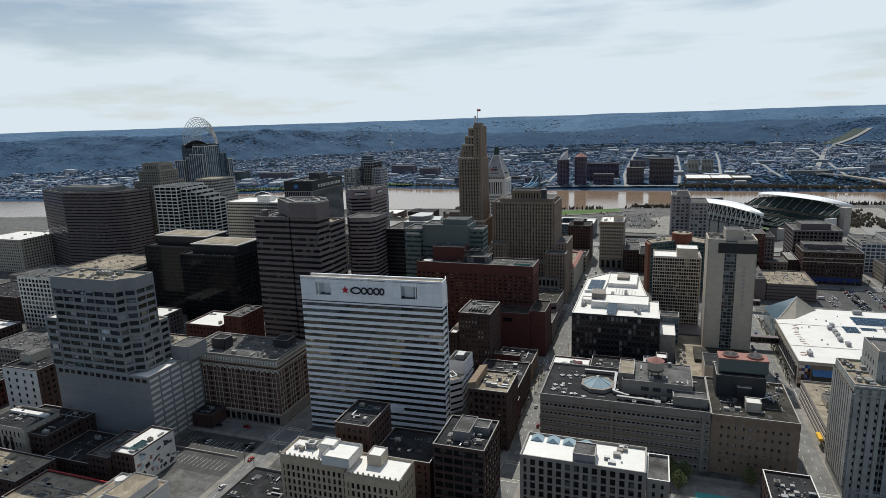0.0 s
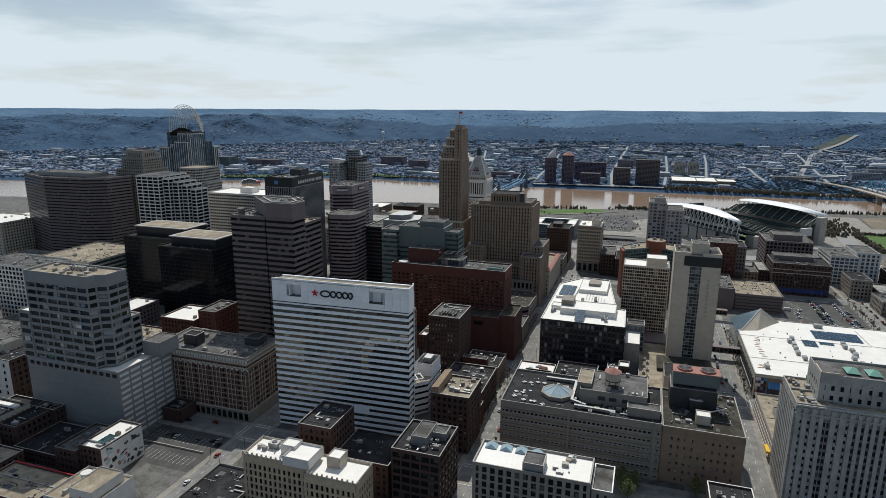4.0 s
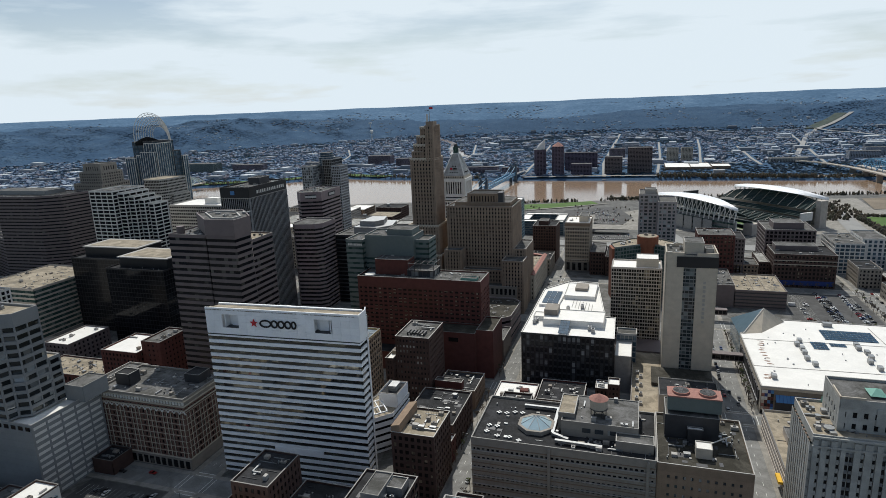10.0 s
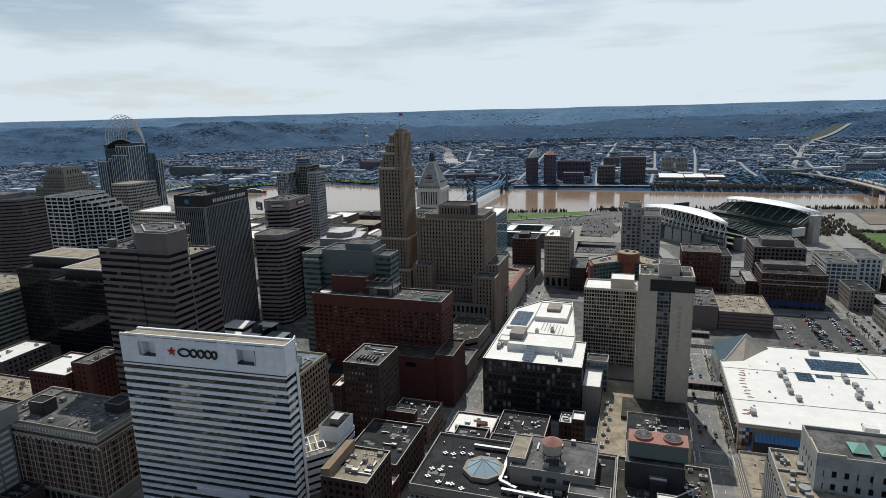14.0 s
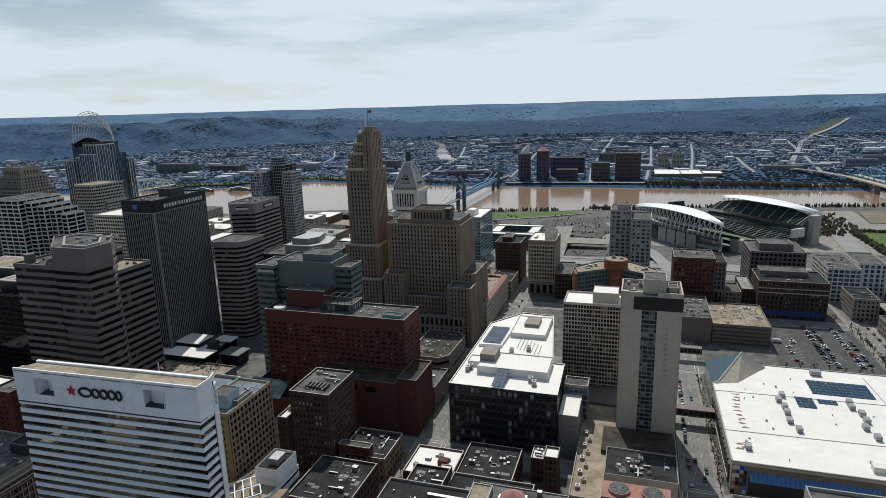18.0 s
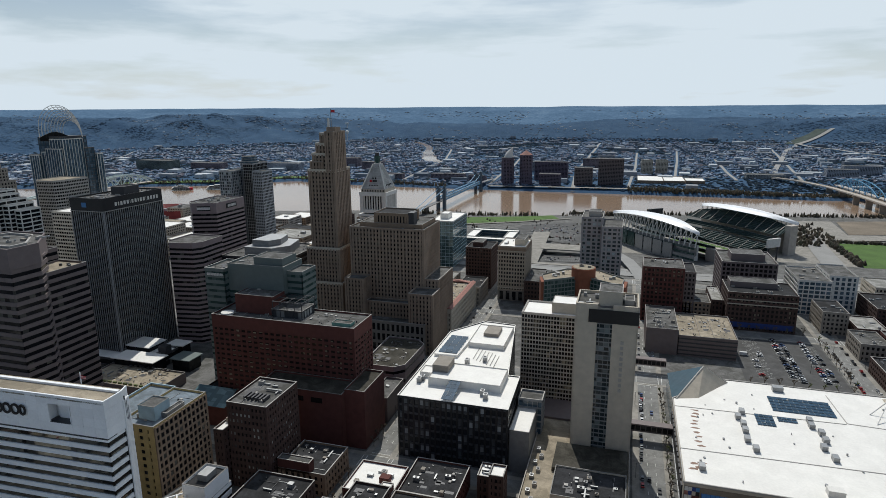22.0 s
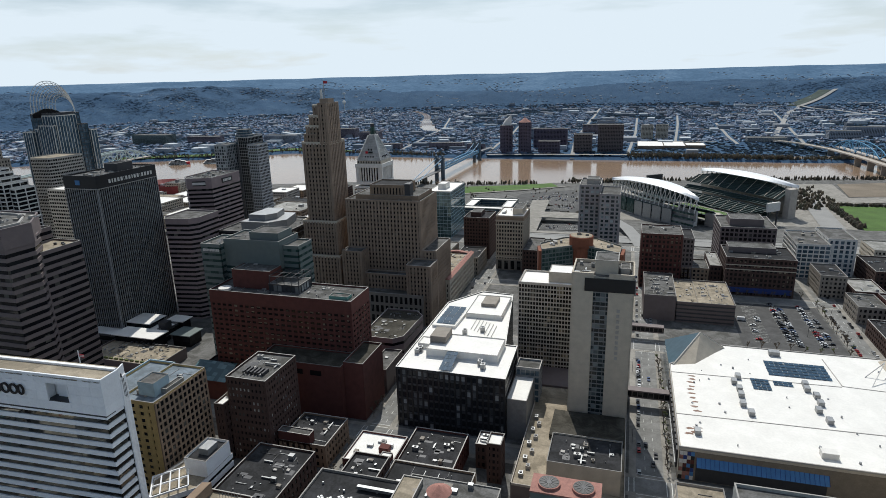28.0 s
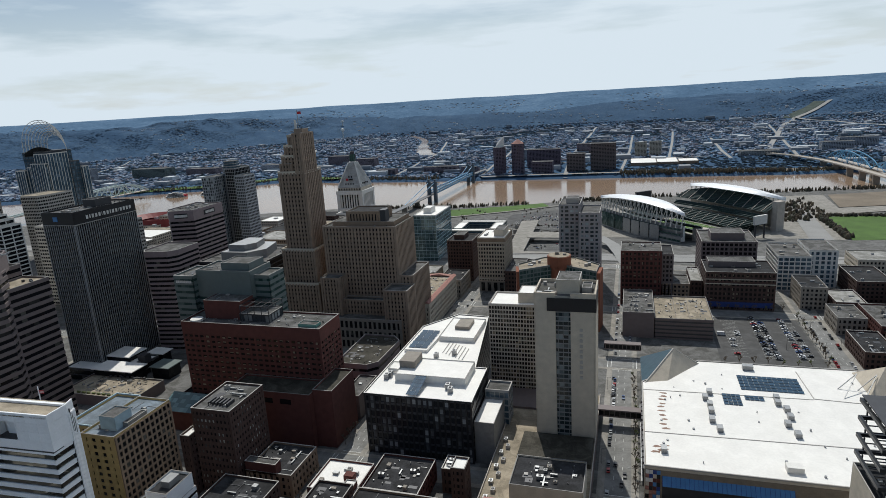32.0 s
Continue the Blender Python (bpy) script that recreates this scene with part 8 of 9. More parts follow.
# ---- stadium ----
def stadium():
    c, u = Vector((166, 1120)), Vector((0.614, -0.789)).normalized()
    n = Vector((-u.y, u.x))
    n = n if n.x > 0 else -n
    g = -16.0
    e = thing("stadium", c.x, c.y, g, "open football stadium with dark green seats and white canopies", "stadium")

    def at(a, o, z):
        p = c + u * (a * 0.88) + n * (o * 0.84)
        return (p.x, p.y, z)

    def sheet(name, rows, m, label="", thick=0.0):
        v = [p for r in rows for p in r]
        k = len(rows[0])
        f = [(j * k + i, j * k + i + 1, (j + 1) * k + i + 1, (j + 1) * k + i) for j in range(len(rows) - 1) for i in range(k - 1)]
        ob = mesh_part(name, v, f, m, e, label)
        if thick:
            md = ob.modifiers.new("thick", 'SOLIDIFY')
            md.thickness, md.offset = thick, 0
        return ob

    mesh_part("field", [at(-60, -32, g + .6), at(60, -32, g + .6), at(60, 32, g + .6), at(-60, 32, g + .6)], [(0, 1, 2, 3)], GRASS, e)
    for k in range(-4, 5):
        p = c + u * (k * 11)
        piece("yard_line", LINE, e, (p.x, p.y, g + .66), (0.5, 50, 0.04), math.degrees(math.atan2(u.y, u.x)))

    def arc(o, bow, a, z):
        return at(a, o - bow * (a / 100.0) ** 2, z)

    for s in (-1, 1):
        span = [i * 10 - 100 for i in range(21)]
        for name, o0, z0, o1, z1, steps, m in (("lower_tier", 38, g + 2, 66, g + 14, 7, SEATS), ("club_tier", 64, g + 16, 76, g + 23, 4, SEATS), ("upper_tier", 72, g + 26, 104, g + 46, 10, SEATS)):
            rows = []
            for k in range(steps):
                for e2 in (0, 1):
                    o = o0 + (o1 - o0) * (k + e2) / steps
                    z = z0 + (z1 - z0) * (k + 1) / steps
                    taper = 1.0 if name != "upper_tier" else 1.0
                    rows.append([at(a * taper, s * (o - 8 * (a / 100) ** 2 * (o / 104)), z - (0 if name != "upper_tier" else 10 * abs(a / 100) ** 2.2 * (k / steps))) for a in span])
            sheet(name, rows, m, thick=0.3)
        for i in range(1, 20, 2):
            a = span[i]
            beam("aisle", CONCRETE, e, at(a, s * (38 - 8 * (a / 100) ** 2 * .36), g + 3.2), at(a, s * (66 - 8 * (a / 100) ** 2 * .63), g + 15), 0.9, 0.4)
            beam("aisle", CONCRETE, e, at(a, s * (72 - 8 * (a / 100) ** 2 * .7), g + 28), at(a, s * (103 - 8 * (a / 100) ** 2), g + 48 - 10 * abs(a / 100) ** 2.2), 0.9, 0.4)
        rows = []
        for k in range(5):
            w = k / 4
            rows.append([at(a, s * (104 - 8 * (a / 100) ** 2 + 10 - 40 * w * (1 - (a / 104) ** 2)), g + 50 - 8 * abs(a / 100) ** 2.2 + 4 * math.sin(math.pi * w)) for a in [i * 5.2 - 104 for i in range(41)]])
        sheet("canopy", rows, WHITE, "white curved canopy", 0.8)
        for i in range(0, 21):
            a = span[i]
            o = s * (104 - 8 * (a / 100) ** 2)
            zt = g + 50 - 8 * abs(a / 100) ** 2.2
            beam("raker", STONE_WHITE, e, at(a, o + s * 12, g + 24), at(a, o + s * 8, zt), 1.0)
            beam("brace", STONE_WHITE, e, at(a, o + s * 4, g + 30), at(a, o + s * 12, zt), 0.7)
            if i:
                b = span[i - 1]
                beam("truss", STONE_WHITE, e, at(b, s * (104 - 8 * (b / 100) ** 2) + s * 12, g + 26), at(a, o + s * 10, zt), 0.7)
        rows = []
        for z in (g, g + 12, g + 13, g + 27):
            out = 12 if z < g + 13 else 8
            rows.append([at(a, s * (104 - 8 * (a / 100) ** 2 + out), z) for a in span])
        sheet("concourse_wall", rows, CONCRETE if s > 0 else METAL, thick=0.8)
        for z in (g + 6, g + 14, g + 21):
            rows = [[at(a, s * (104 - 8 * (a / 100) ** 2 + 12.6), z), at(a, s * (104 - 8 * (a / 100) ** 2 + 12.6), z + 2.6)] for a in span]
            sheet("concourse_opening", rows, GLASS_GREEN, thick=0.2)
    for a0, sgn in ((-100, -1), (100, 1)):
        rows = []
        for k in range(8):
            o = 64 + 4 * k
            rows.append([at(sgn * (70 + 3.5 * k + 10 * math.cos(t)), 34 * math.sin(t) * (1 + k * .1), g + 2 + 2.0 * k) for t in [j * math.pi / 12 - math.pi / 2 for j in range(13)]])
        sheet("end_tier", rows, SEATS, thick=0.3)
    for a_, o_, w_, h_, m in ((70, -98, 34, 24, STONE_WHITE), (98, -66, 16, 20, CONCRETE), (104, 90, 9, 42, CONCRETE)):
        q = at(a_, o_, 0)
        piece("corner_block", m, e, (q[0], q[1], g + h_ / 2), (w_, 14, h_), math.degrees(math.atan2(u.y, u.x)))
    for k in range(7):
        q = at(-82 + 22 * k, -117.5 + 8 * ((-82 + 22 * k) / 100) ** 2, 0)
        piece("wall_panel", GLASS_GREEN if k < 3 else METAL, e, (q[0], q[1], g + 13), (17, 1.0, 20), math.degrees(math.atan2(u.y, u.x)) + (-82 + 22 * k) * .08)
    p = c - u * 112 + n * 10
    piece("scoreboard", STEEL_DARK, e, (p.x, p.y, g + 32), (30, 4, 14), math.degrees(math.atan2(n.y, n.x)))
    for k in (-10, 10):
        q = p + n * k
        piece("scoreboard_post", STEEL_DARK, e, (q.x, q.y, g + 12), (2, 2, 28))
    p = c + u * 112 + n * 20
    piece("scoreboard", STONE_WHITE, e, (p.x, p.y, g + 26), (22, 3, 12), math.degrees(math.atan2(n.y, n.x)))
    for k in (-8, 8):
        q = p + n * k
        piece("scoreboard_post", STEEL_DARK, e, (q.x, q.y, g + 10), (2, 2, 24))


stadium()

# ---- streets, kerbs, crossings ----
def strip(name, x0, y0, x1, y1, z, material, label, category):
    return flat(name, rect(x0, y0, x1, y1), z, material, label, category)


def slab(name, x0, y0, x1, y1, z0, z1, material, label, category):
    v, f = prism_data(rect(x0, y0, x1, y1), z0, z1)
    return tagged(mesh_part(name, v, f, material), label, category, kind="structure")


LONG = [(-66, 11, 100, 850), (80.5, 13, 100, 850), (-202, 11, 100, 850), (-348, 11, 100, 850), (226, 12, 100, 850), (-420, 10, 500, 850)]
CROSS = [(281, 12, -700, -60), (294.5, 11, -60, 300), (430, 11, -700, 66), (420, 11, 60, 400), (569, 12, -800, 60), (582, 14, 60, 400), (697, 12, -800, 400), (836, 14, -900, 400)]
for x, w, y0, y1 in LONG:
    strip("road", x - w / 2, y0, x + w / 2, y1, 0.05, ROAD, "asphalt city street with lane marks", "road")
    for s in (-1, 1):
        a, b = sorted((x + s * w / 2, x + s * (w / 2 + 3.6)))
        slab("pavement", a, y0, b, y1, 0, 0.16, PAVE, "concrete pavement with a kerb", "pavement")
for y, w, x0, x1 in CROSS:
    strip("road", x0, y - w / 2, x1, y + w / 2, 0.20, ROAD, "asphalt cross street", "road")
    for s in (-1, 1):
        a, b = sorted((y + s * w / 2, y + s * (w / 2 + 3.2)))
        slab("pavement", x0, a, x1, b, 0, 0.14, PAVE, "concrete pavement with a kerb", "pavement")
marks_v, marks_f = [], []


def mark(x0, y0, x1, y1, z=0.24):
    n = len(marks_v)
    marks_v.extend([(x0, y0, z), (x1, y0, z), (x1, y1, z), (x0, y1, z)])
    marks_f.append((n, n + 1, n + 2, n + 3))


for x, w, y0, y1 in LONG:
    y = y0
    while y < y1:
        if not any(abs(y - c) < cw / 2 + 4 and cx0 < x < cx1 for c, cw, cx0, cx1 in CROSS):
            for k in (-w / 6, w / 6):
                mark(x + k - .08, y, x + k + .08, y + 3, 0.08)
        y += 9
    for c, cw, cx0, cx1 in CROSS:
        if cx0 < x < cx1:
            for s in (-1, 1):
                for k in (0, 2.4):
                    yy = c + s * (cw / 2 + 1.0 + k)
                    mark(x - w / 2, yy - .15, x + w / 2, yy + .15, 0.17)
                    xx = x + s * (w / 2 + 1.0 + k)
                    mark(xx - .15, c - cw / 2, xx + .15, c + cw / 2, 0.22)
# car parks
strip("car_park", 148, 596, 215, 700, 0.06, ASPHALT, "asphalt car park with rows of cars", "car park")
for x in (163, 184, 205):
    for k in range(28):
        mark(x - 5.5, 608 + 3 * k, x + 5.5, 608.12 + 3 * k, 0.09)
strip("car_park", -262, 234, -212, 271, 0.06, ASPHALT, "open asphalt car park on a corner", "car park")
for y in (243, 262):
    for k in range(15):
        mark(-259 + 3 * k, y - 4.5, -258.88 + 3 * k, y + 4.5, 0.09)
tagged(mesh_part("road_marking", marks_v, marks_f, LINE), "white painted lane lines and crossings", "road marking", kind="stuff")
slab("car_park_wall", -262, 252, -216, 252.5, 0, 1.0, CONCRETE, "low concrete wall across the car park", "wall")

# riverfront: highway trench, lots, park and field
for y in (858, 872, 888):
    flat("highway", [(-900, y), (400, y + 6), (400, y + 16), (-900, y + 10)], land(0, y + 5) + 0.9, ROADPALE, "pale concrete highway lanes below the city", "highway")
flat("riverfront_lot", [(-120, 1120), (-10, 1075), (8, 1150), (-26, 1262), (-116, 1212)], -15.3, ASPHALT, "riverfront asphalt car park", "car park")
flat("river_park", [(-275, 1185), (-213, 1200), (-123, 1248), (-60, 1290), (-76, 1322), (-140, 1292), (-228, 1262), (-275, 1245)], -14.9, GRASS, "narrow green river park lawn", "lawn")
flat("river_path", [(-275, 1178), (-213, 1192), (-123, 1240), (-40, 1294), (-40, 1300), (-124, 1246), (-214, 1198), (-275, 1184)], -14.7, PAVE, "pale riverside path", "path")
flat("sports_field", [(357, 1033), (470, 1050), (480, 1195), (364, 1185)], -14.6, GRASS, "bright green sports field", "field")
flat("gravel_yard", [(405, 1265), (520, 1290), (540, 1420), (420, 1385)], -15.2, SOIL, "bare gravel yard by the river", "yard")
flat("river_plaza", [(326, 960), (352, 1010), (356, 1192), (400, 1212), (520, 1250), (520, 1284), (402, 1258), (412, 1385), (340, 1372), (334, 1262), (357, 1250)], -15.0, PAVE, "pale concrete plaza and ramps beside the stadium", "plaza")
flat("boulevard", [(296, 900), (326, 900), (345, 1130), (356, 1250), (330, 1250), (318, 1130)], -14.8, ROADPALE, "pale boulevard beside the stadium", "road")
flat("stadium_plaza", [(0, 960), (300, 900), (330, 1240), (60, 1280), (-20, 1190)], -15.6, PAVE, "concrete plaza round the stadium", "plaza")
flat("elm_ramp", [(74, 848), (87, 848), (82, 895), (72, 940), (52, 985), (38, 980), (56, 940), (66, 895)], -0.1, ROADPALE, "curving concrete ramp", "road")


# ---- cars ----
PAINTS = [mat("car_paint_" + n, c, 0.3, metal=0.1, var=0.03, spec=0.5) for n, c in (("white", (0.7, 0.7, 0.7)), ("silver", (0.4, 0.41, 0.42)), ("black", (0.02, 0.02, 0.022)), ("grey", (0.13, 0.135, 0.14)), ("red", (0.3, 0.02, 0.02)), ("blue", (0.03, 0.06, 0.15)))]
TYRE = mat("tyre", (0.02, 0.02, 0.02), 0.8, var=0.1)


def make_car(paint, van=False):
    """A saloon car or a delivery van, nose towards +x, standing at the origin."""
    h = 2.0 if van else 0.78
    e = thing("van" if van else "car", 0, 0, 0, {True: "white box van in a car park", False: "%s car with dark windows" % paint.name.split("_")[-1] + " on asphalt"}[van], "car", "cars")
    side = [(-2.25, .3), (2.2, .3), (2.25, .62), (1.2, .85), (-2.2, .9)] if not van else [(-3.2, .4), (3.0, .4), (3.1, 1.2), (2.3, 1.5), (2.2, 2.9), (-3.2, 2.9)]
    w = 0.9 if not van else 1.05
    n = len(side)
    v = [(x, -w, z) for x, z in side] + [(x, w, z) for x, z in side]
    f = [tuple(range(n)), tuple(range(2 * n - 1, n - 1, -1))] + [((i + 1) % n, i, n + i, n + (i + 1) % n) for i in range(n)]
    ids = [0] * len(f)
    for x in ((-1.4, 1.4) if not van else (-2, 2)):
        for y in (-w + .1, w - .1):
            k = len(v)
            v += [(x + .33 * math.cos(i * math.pi / 4), y + s, .33 + .33 * math.sin(i * math.pi / 4)) for s in (-.12, .12) for i in range(8)]
            f += [tuple(range(k, k + 8)), tuple(range(k + 15, k + 7, -1))] + [(k + (i + 1) % 8, k + i, k + 8 + i, k + 8 + (i + 1) % 8) for i in range(8)]
            ids += [1] * 10
    bd = mesh_part("body", v, f, paint, e)
    bd.data.materials.append(TYRE)
    bd.data.polygons.foreach_set("material_index", ids)
    cab = [(-1.7, .86), (.9, .82), (.25, 1.42), (-1.2, 1.45)] if not van else [(2.25, 1.5), (3.0, 1.3), (2.6, 2.1), (2.25, 2.3)]
    w2 = w - .12
    v = [(x, -w2, z) for x, z in cab] + [(x, w2, z) for x, z in cab]
    f = [(0, 1, 2, 3), (7, 6, 5, 4), (1, 0, 4, 5), (2, 1, 5, 6), (3, 2, 6, 7), (0, 3, 7, 4)]
    wn = mesh_part("cabin", v, f, GLASS_BLACK, e)
    if not van:
        wn.data.materials.append(paint)
        wn.data.polygons[4].material_index = 1
    return e


cars = [make_car(p) for p in PAINTS] + [make_car(PAINTS[0], True)]
for i, c in enumerate(cars[:6]):
    c.matrix_basis = pose(76.2, 520 + 7 * i, 0.06, 0, 0, 90)
cars[6].matrix_basis = pose(154, 648, 0.06, 0, 0, 0)
cr_ = random.Random(21)


def park(x, y, rz, z=0.06):
    c = cr_.choice(cars[:6] + [cars[0], cars[1], cars[2], cars[3]])
    copy_thing(c, pose(x + cr_.uniform(-.3, .3), y, z, 0, 0, rz + cr_.uniform(-3, 3)))


for x, y0, y1, p in ((160.5, 612, 640, .5), (165.8, 640, 664, .6), (181.5, 608, 690, .75), (186.8, 606, 684, .85), (202.5, 606, 690, .8), (207.8, 608, 660, .6)):
    y = y0
    while y < y1:
        if cr_.random() < p:
            park(x, y, cr_.choice((0, 180)))
        y += 3.0
for x, y in ((-250, 262), (-246, 263), (-243, 262), (-228, 263), (-216, 266), (-219, 264), (-252, 246), (-213.5, 262)):
    park(x, y, 90)
for x, y0, y1, p in ((75.4, 430, 560, .45), (75.4, 600, 690, .5), (85.6, 600, 690, .3), (-61.6, 300, 420, .3), (-70.6, 560, 690, .4), (-61.6, 600, 690, .4), (221, 600, 690, .5), (231, 600, 720, .4), (-206.6, 240, 276, .3), (-61.6, 700, 760, .4), (75.4, 700, 740, .4)):
    y = y0
    while y < y1:
        if cr_.random() < p:
            park(x, y, 90)
        y += 6.4
for x, y, r in ((79, 455, 90), (82, 438, -90), (84, 446, -90), (80, 512, 90), (82, 530, -90), (-66, 372, 90), (-67.5, 356, 90), (80, 640, 90), (-232, 283, 0), (-250, 280, 0), (-205, 226, 90), (150, 421, 0), (118, 418, 180)):
    park(x, y, r, 0.24)

for y in (1110, 1128, 1160, 1190, 1215):
    for k in range(12):
        if cr_.random() < .4:
            park(-98 + 7.5 * k, y, 90, -15.2)


# ---- trees and street lamps ----
def bare_tree(h, seed, bud=None):
    """A leafless street tree: forked trunk, limbs and many fine twigs."""
    r = random.Random(seed)
    segs, fine = [], []

    def grow(p, d, ln, depth):
        q = p + d * ln
        (segs if depth < 2 else fine).append((p, q))
        if depth < 4:
            for _ in range(3):
                n = (d + Vector((r.uniform(-.8, .8), r.uniform(-.8, .8), r.uniform(-.1, .6)))).normalized()
                grow(q, n, ln * r.uniform(.55, .75), depth + 1)

    e = thing("street_tree", 0, 0, 0, "bare street tree in early spring beside a kerb", "tree", "street trees")
    grow(Vector((0, 0, 0)), Vector((0, 0, 1)), h * .32, 0)
    beams("trunk", TWIG, e, segs, h * .035)
    beams("crown", bud or TWIG, e, fine, h * .017)
    return e


kinds = [bare_tree(8, 1), bare_tree(7, 2), bare_tree(9, 3), bare_tree(7.5, 4, BUD)]
spots = [(89, y) for y in range(432, 512, 7)] + [(88.6, y) for y in range(520, 560, 9)] + [(-72.5, y) for y in range(302, 420, 11)] + [(-58.8, y) for y in range(304, 352, 9)] + \
        [(216.8, y) for y in range(604, 696, 8)] + [(x, 593) for x in range(150, 214, 9)] + [(x, 705) for x in range(152, 212, 7)] + [(-73, 445), (-73, 452), (-73, 459)] + [(-340, y) for y in range(520, 560, 8)] + \
        [(-370, 205), (-362, 208), (-378, 204)]
for i, k in enumerate(kinds):
    x, y = spots[i]
    k.matrix_basis = pose(x, y, 0.1, 0, 0, 40 * i)
tr_ = random.Random(3)
for x, y in spots[4:]:
    copy_thing(tr_.choice(kinds), pose(x + tr_.uniform(-.6, .6), y + tr_.uniform(-1, 1), 0.1, 0, 0, tr_.uniform(0, 360)))
# bare riverside trees by the stadium and the yard
bv, bf = [], []
for _ in range(260):
    a = tr_.random()
    x, y = (tr_.uniform(-40, 60), near_bank(0) + tr_.uniform(-14, 4)) if a < .3 else ((tr_.uniform(300, 350), tr_.uniform(1150, 1290)) if a < .6 else (tr_.uniform(352, 362), tr_.uniform(1040, 1190)))
    clump_data(bv, bf, x, y, -16.5, tr_.uniform(2, 4), tr_.uniform(5, 9))
for _ in range(60):
    clump_data(bv, bf, tr_.uniform(360, 480), 1190 + tr_.uniform(-3, 5), -15.5, 3, 5)
tagged(mesh_part("riverside_scrub", bv, bf, BARE, smooth=True), "bare scrub and hedges along the river bank", "bushes", kind="stuff")


def street_lamp():
    e = thing("street_lamp", 0, 0, 0, "tall dark street lamp with a bent arm", "street lamp", "street lamps")
    piece("pole", STEEL_DARK, e, (0, 0, 4.5), (.2, .2, 9))
    arm = piece("arm", STEEL_DARK, e, (1.2, 0, 9), (2.4, .12, .12))
    under(piece("lamp_head", METAL, e, (2.5, 0, 8.95), (.8, .3, .2)), arm)
    return e


lamp = street_lamp()
lamp.matrix_basis = pose(88.2, 470, .16)
for x, y, r in [(88.2, 500, 180), (88.2, 440, 180), (72, 455, 0), (72, 540, 0), (-59.2, 330, 180), (-59.2, 380, 180), (-73, 350, 0), (-195, 240, 180), (-195, 262, 180), (-209, 250, 0), (218.5, 620, 0), (218.5, 660, 0), (234, 640, 180), (-73, 480, 0), (-59.5, 450, 180), (180, 650, 0), (195, 625, 0)]:
    copy_thing(lamp, pose(x, y, .16, 0, 0, r))


def leafy_tree(h, seed):
    """A small evergreen tree: trunk, limbs and a ragged crown of leaf sprays."""
    r = random.Random(seed)
    e = thing("garden_tree", 0, 0, 0, "leafy green tree beside a pool court", "tree", "garden trees")
    beams("trunk", TWIG, e, [(Vector((0, 0, 0)), Vector((0, 0, h * .5)))] + [(Vector((0, 0, h * .3)), Vector((r.uniform(-2, 2), r.uniform(-2, 2), h * r.uniform(.5, .8)))) for _ in range(7)], .3)
    v, f = [], []
    for _ in range(900):
        a, k = r.uniform(0, 2 * math.pi), r.random()
        z = h * (.22 + .78 * k)
        q = h * .36 * math.sin(math.pi * min(1, .18 + .8 * k)) * r.uniform(.25, 1.1)
        c = Vector((q * math.cos(a), q * math.sin(a), z))
        n = len(v)
        for _ in range(3):
            v.append(tuple(c + Vector((r.uniform(-.55, .55), r.uniform(-.55, .55), r.uniform(-.45, .45)))))
        f.append((n, n + 1, n + 2))
    mesh_part("crown", v, f, BUD, e)
    return e


lt_ = leafy_tree(11, 5)
lt_.matrix_basis = pose(14, 292, 0.1)
for x, y, r_ in ((18.5, 296, 80), (15.5, 287, 200), (48.5, 300, 130), (12, 298, 290)):
    copy_thing(lt_, pose(x, y, 0.1, 0, 0, r_))
# swimming pool court
slab("pool_deck", 12, 270, 50, 296, 0, 0.3, PAVE, "pale pool deck in a court", "deck")
slab("pool", 23, 277, 42, 288, 0.3, 0.36, mat("pool_water", (0.12, 0.42, 0.42), 0.1, var=0.05), "turquoise swimming pool in a court", "pool")
# flags
fp = thing("flagpole", -166, 343, 0, "white flagpole with a striped flag", "flagpole")
piece("pole", WHITE, fp, (-166, 343, 40), (.35, .35, 80))
for k in range(5):
    piece("flag_stripe", RED if k % 2 == 0 else STONE_WHITE, fp, (-164.4, 343, 77 + .3 * k), (2.8, .08, .3))


# far rows of parked cars and bay lines on the riverfront lots
FARCAR = island_mat("far_car_paint", [(0.6, 0.6, 0.6), (0.3, 0.31, 0.32), (0.02, 0.02, 0.025), (0.1, 0.105, 0.11), (0.02, 0.02, 0.025), (0.2, 0.03, 0.03), (0.05, 0.08, 0.16)], 0.4)
LOT2 = [(-52, 925), (12, 934), (10, 982), (-54, 972)]
tagged(mesh_part("terrace_lot", [(x, y, land(x, y) + .5) for x, y in LOT2], [(0, 1, 2, 3)], ASPHALT), "asphalt car park on a terrace", "car park", kind="structure")


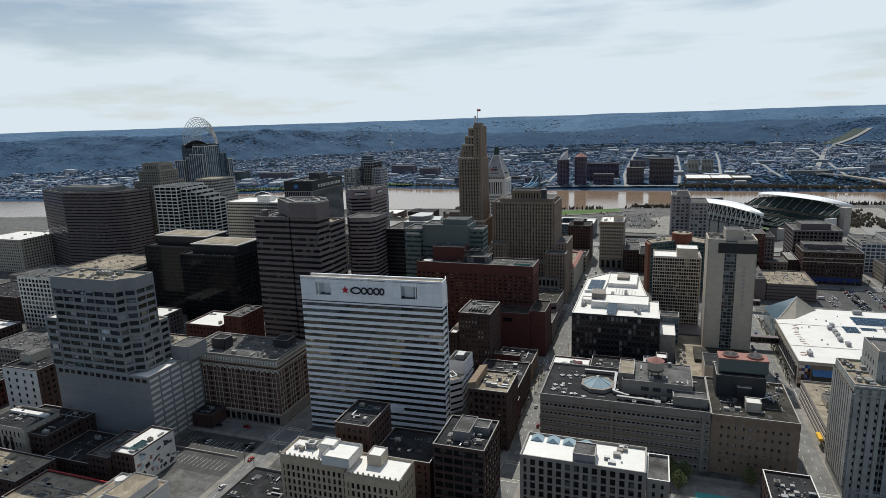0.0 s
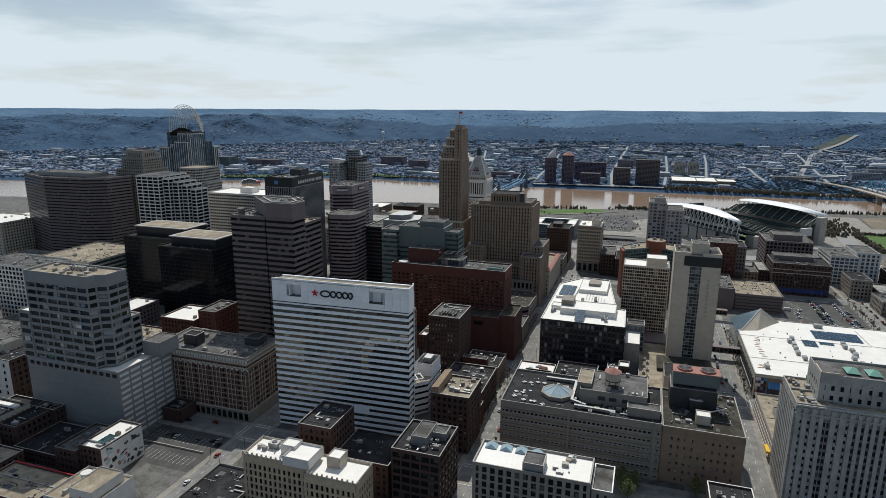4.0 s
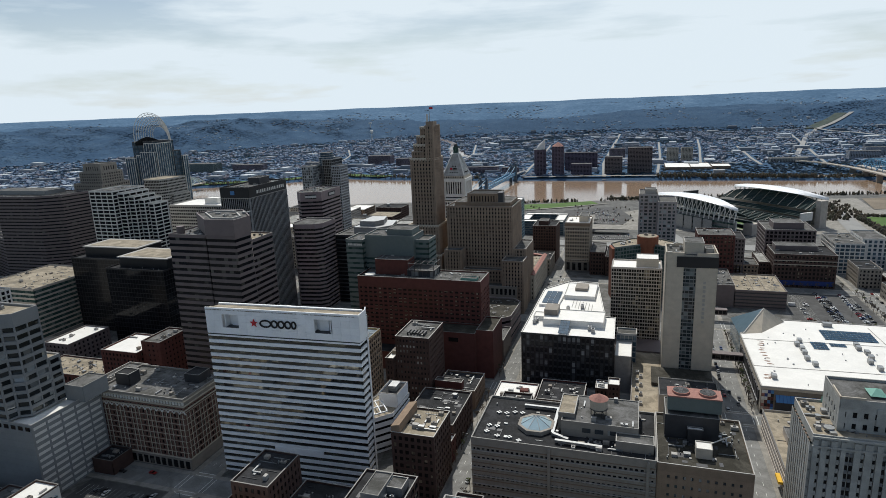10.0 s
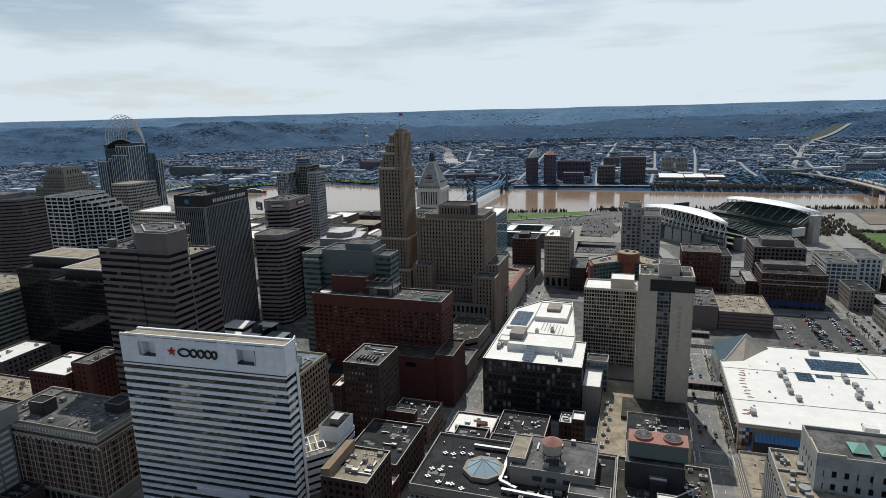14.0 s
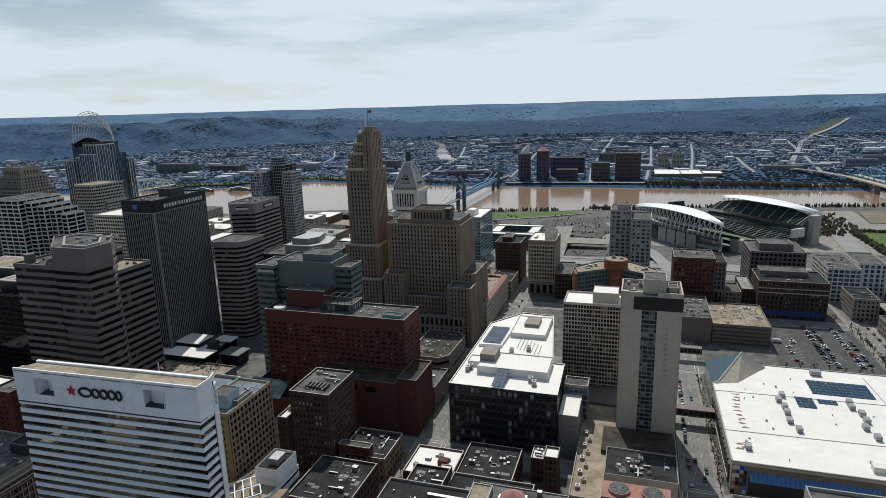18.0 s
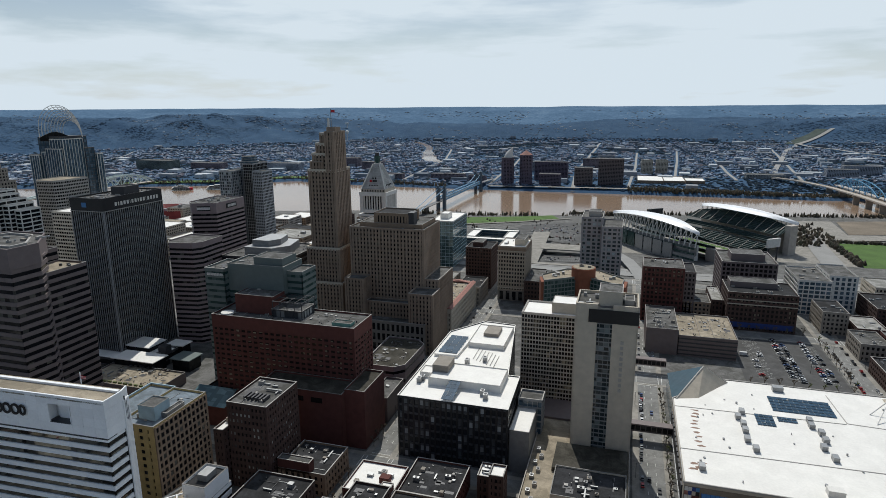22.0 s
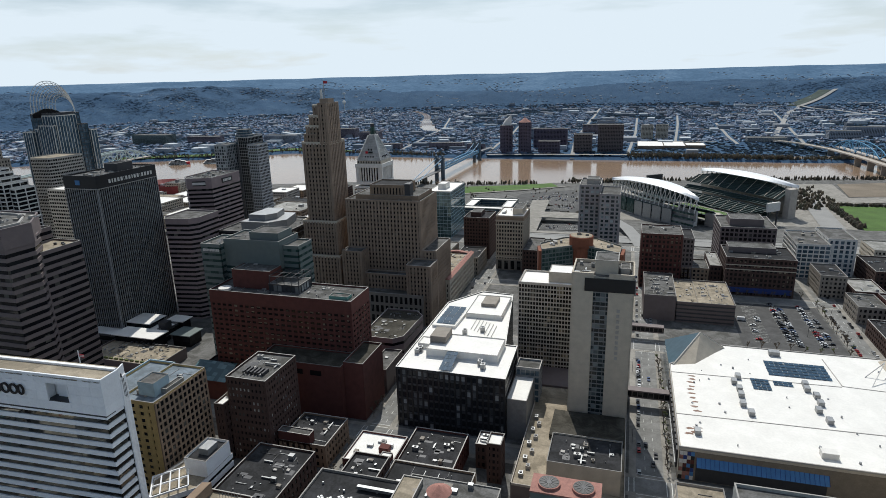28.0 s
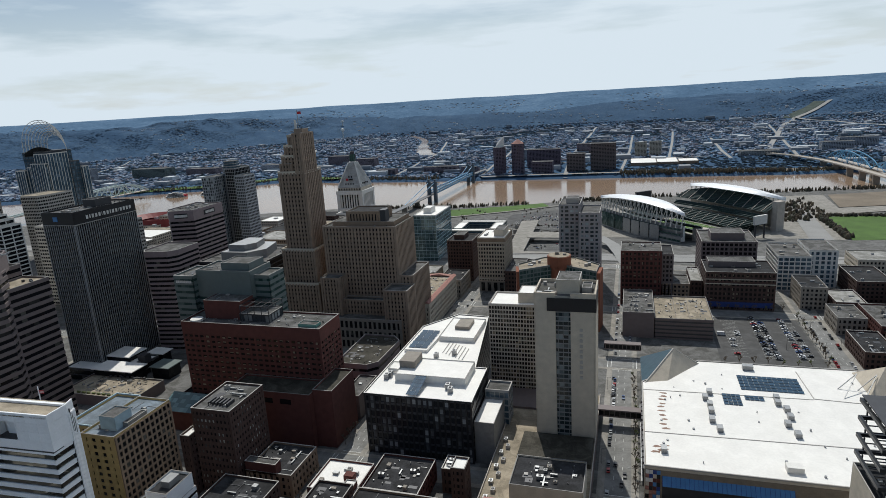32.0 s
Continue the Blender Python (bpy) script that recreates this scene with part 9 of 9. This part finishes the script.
def far_cars():
    r = random.Random(31)
    v, f, lv, lf = [], [], [], []
    rows = [(-104 + .5 * abs(y - 1130), -14, y, y + dy) for y in (1098, 1114, 1130, 1146, 1162, 1178, 1194) for dy in (0, 5.2)]
    rows += [(-49, 8, y, y) for y in (932, 937.4, 950, 955.4, 967)]
    for x0, x1, y, yc in rows:
        x = x0
        while x < x1:
            yy = yc + (.14 * (x + 50) if yc < 1000 else 0)
            z = land(x, yy) + .55 if yc < 1000 else -15.26
            if yc < 1000 or r.random() < .9:
                n = len(lv)
                lv += [(x - 1.4, yy - 2.5, z + .03), (x - 1.25, yy - 2.5, z + .03), (x - 1.25, yy + 2.5, z + .03), (x - 1.4, yy + 2.5, z + .03)]
                lf.append((n, n + 1, n + 2, n + 3))
            if r.random() < (.22 if yc < 1000 or yc > 1160 else .05):
                for hw, a, b, lo, hi in ((.92, -2.2, 2.2, .25, .9), (.78, -1.5, 1.0, .9, 1.45)):
                    q, g = prism_data([(x - hw, yy + a), (x + hw, yy + a), (x + hw, yy + b), (x - hw, yy + b)], z + lo, z + hi)
                    n = len(v)
                    v += q
                    f += [tuple(n + i for i in t) for t in g]
            x += 2.8
    tagged(mesh_part("parked_cars", v, f, FARCAR), "rows of far cars parked on riverfront asphalt", "cars", kind="stuff")
    tagged(mesh_part("bay_line", lv, lf, LINE), "white painted parking bay lines on riverfront lots", "road marking", kind="stuff")


far_cars()


# ---- low blocks, ballpark and wharf between the towers and the river ----
lr = random.Random(77)
LOWK = ((ROOF_WHITE, "low riverfront block with a white roof"), (ROOF_GREY, "low riverfront block with a gravel roof"), (ROOF_GREY, "low riverfront block with a gravel roof"), (ROOF_DARK, "low riverfront block with a dark roof"), (ROOF_TAN, "low riverfront block with a tan roof"))
for gx, gy in [(x, y) for y in (826, 905, 985, 1065, 1120) for x in range(-760, -170, 66)]:
    w_, d_ = lr.uniform(17, 29), lr.uniform(14, 27)
    x, y = gx + lr.uniform(-5, 5), gy + lr.uniform(-4, 4)
    if (x > -262 and 860 < y < 1000) or (-345 < x < -290 and y > 1000) or (-790 < x < -660 and y < 900) or (-450 < x < -360 and y < 880) or x > -200 and y > 820 and y < 930:
        continue
    rf, lb_ = lr.choice(LOWK)
    z_ = land(x, y)
    o = thing("office_building", x, y, z_, lb_, "building")
    volume(o, rect(x - w_, y - d_, x + w_, y + d_), z_ - 3, z_ + lr.uniform(9, 26), far_punched(lr.choice((STONE, STONE_PALE, BRICK_TAN, BRICK_DARK, CONCRETE)), GLASS, floor=4, bay=4, band=.45, pier=.4), rf, 0.8)
    if lr.random() < .6:
        piece("roof_unit", METAL, o, (x + lr.uniform(-8, 8), y + lr.uniform(-6, 6), z_ + 24), (6, 5, 4))


def ballpark():
    e = thing("ballpark", -772, 1105, -16, "red-seated ballpark with white rims and twin smoke stacks", "stadium")
    for k, (r0, r1, z0, z1) in enumerate(((34, 46, -12, -3), (46, 58, -1, 7))):
        v, f, n = [], [], 20
        for i in range(n):
            t = math.pi * (0.55 + 1.25 * i / (n - 1))
            for r, z in ((r0, z0), (r1, z1), (r1 + 2, -16)):
                v.append((-772 + r * math.cos(t), 1100 + r * .8 * math.sin(t), z))
        for i in range(n - 1):
            for j in range(2):
                f.append((3 * i + j, 3 * i + j + 1, 3 * i + 4 + j, 3 * i + 3 + j))
        mesh_part("seat_tier", v, f, RED_SEATS, e)
    for k in range(2):
        ring(e, "smoke_stack", -690 + 9 * k, 1150, -16, 1.8, 34, STONE_WHITE, 10)
        ring(e, "stack_cap", -690 + 9 * k, 1150, 18, 2.6, 2.0, METAL, 10)
    piece("scoreboard", STEEL_DARK, e, (-712, 1160, 8), (34, 4, 16), -40)


RED_SEATS = mat("red_seats", (0.22, 0.03, 0.03), 0.6, var=0.25, scale=0.3, fine=2)
ballpark()


def riverboat(x, y, ln):
    e = thing("riverboat", x, y, -22, "white paddle steamer moored along the levee", "boat")
    for k, (l2, w2, z) in enumerate(((ln, 13, -20.5), (ln * .9, 12, -17), (ln * .75, 10, -13.8), (ln * .3, 6, -11))):
        piece("deck", STONE_WHITE, e, (x, y, z + 2.4), (l2, w2, .5), 18)
        piece("deck_wall", GLASS_PALE, e, (x, y, z + .9), (l2 * .94, w2 * .8, 2.6), 18)
    for s in (-2, 2):
        ring(e, "funnel", x - 12, y + s, -9, .8, 9, STEEL_DARK, 8)
    piece("paddle_box", RED, e, (x + ln * .5, y + ln * .16, -18), (7, 9, 6), 18)


riverboat(-985, 1530, 62)
riverboat(-1075, 1497, 50)
# raised walkway deck towards the river
wk = thing("walkway_deck", -80, 1000, -14, "pale raised concrete walkway towards the river", "walkway")
for a_, b_ in (([(-66, 897), (-45, 897), (-53, 1106), (-79, 1100)], -3), ([(-52, 984), (4, 984), (2, 1019), (-53, 1019)], -2.4), ([(-60, 897), (10, 897), (10, 906), (-60, 906)], -2.0)):
    prism("deck", a_, b_ - 1.4, b_, PAVE, wk)
for k in range(6):
    piece("deck_column", CONCRETE, wk, (-62 - 3.4 * k, 915 + 32 * k, -10), (14, 1.6, 11))


# the rest of the town behind, which shows only in the mirrored windows
hv, hf = [], []
for _ in range(170):
    x, y = lr.uniform(-600, 420), lr.uniform(-700, 130)
    if abs(x - 20) < 34 and y > -60:
        continue
    w_, d_, h_ = lr.uniform(9, 26), lr.uniform(9, 22), lr.choice((8, 12, 16, 22, 34, 50))
    v_, f_ = prism_data(rect(x - w_, y - d_, x + w_, y + d_), 0, h_)
    n_ = len(hv)
    hv += v_
    hf += [tuple(n_ + i for i in q) for q in f_]
tagged(mesh_part("town_behind", hv, hf, HOUSE), "low town blocks with mixed walls and roofs", "buildings", kind="stuff")
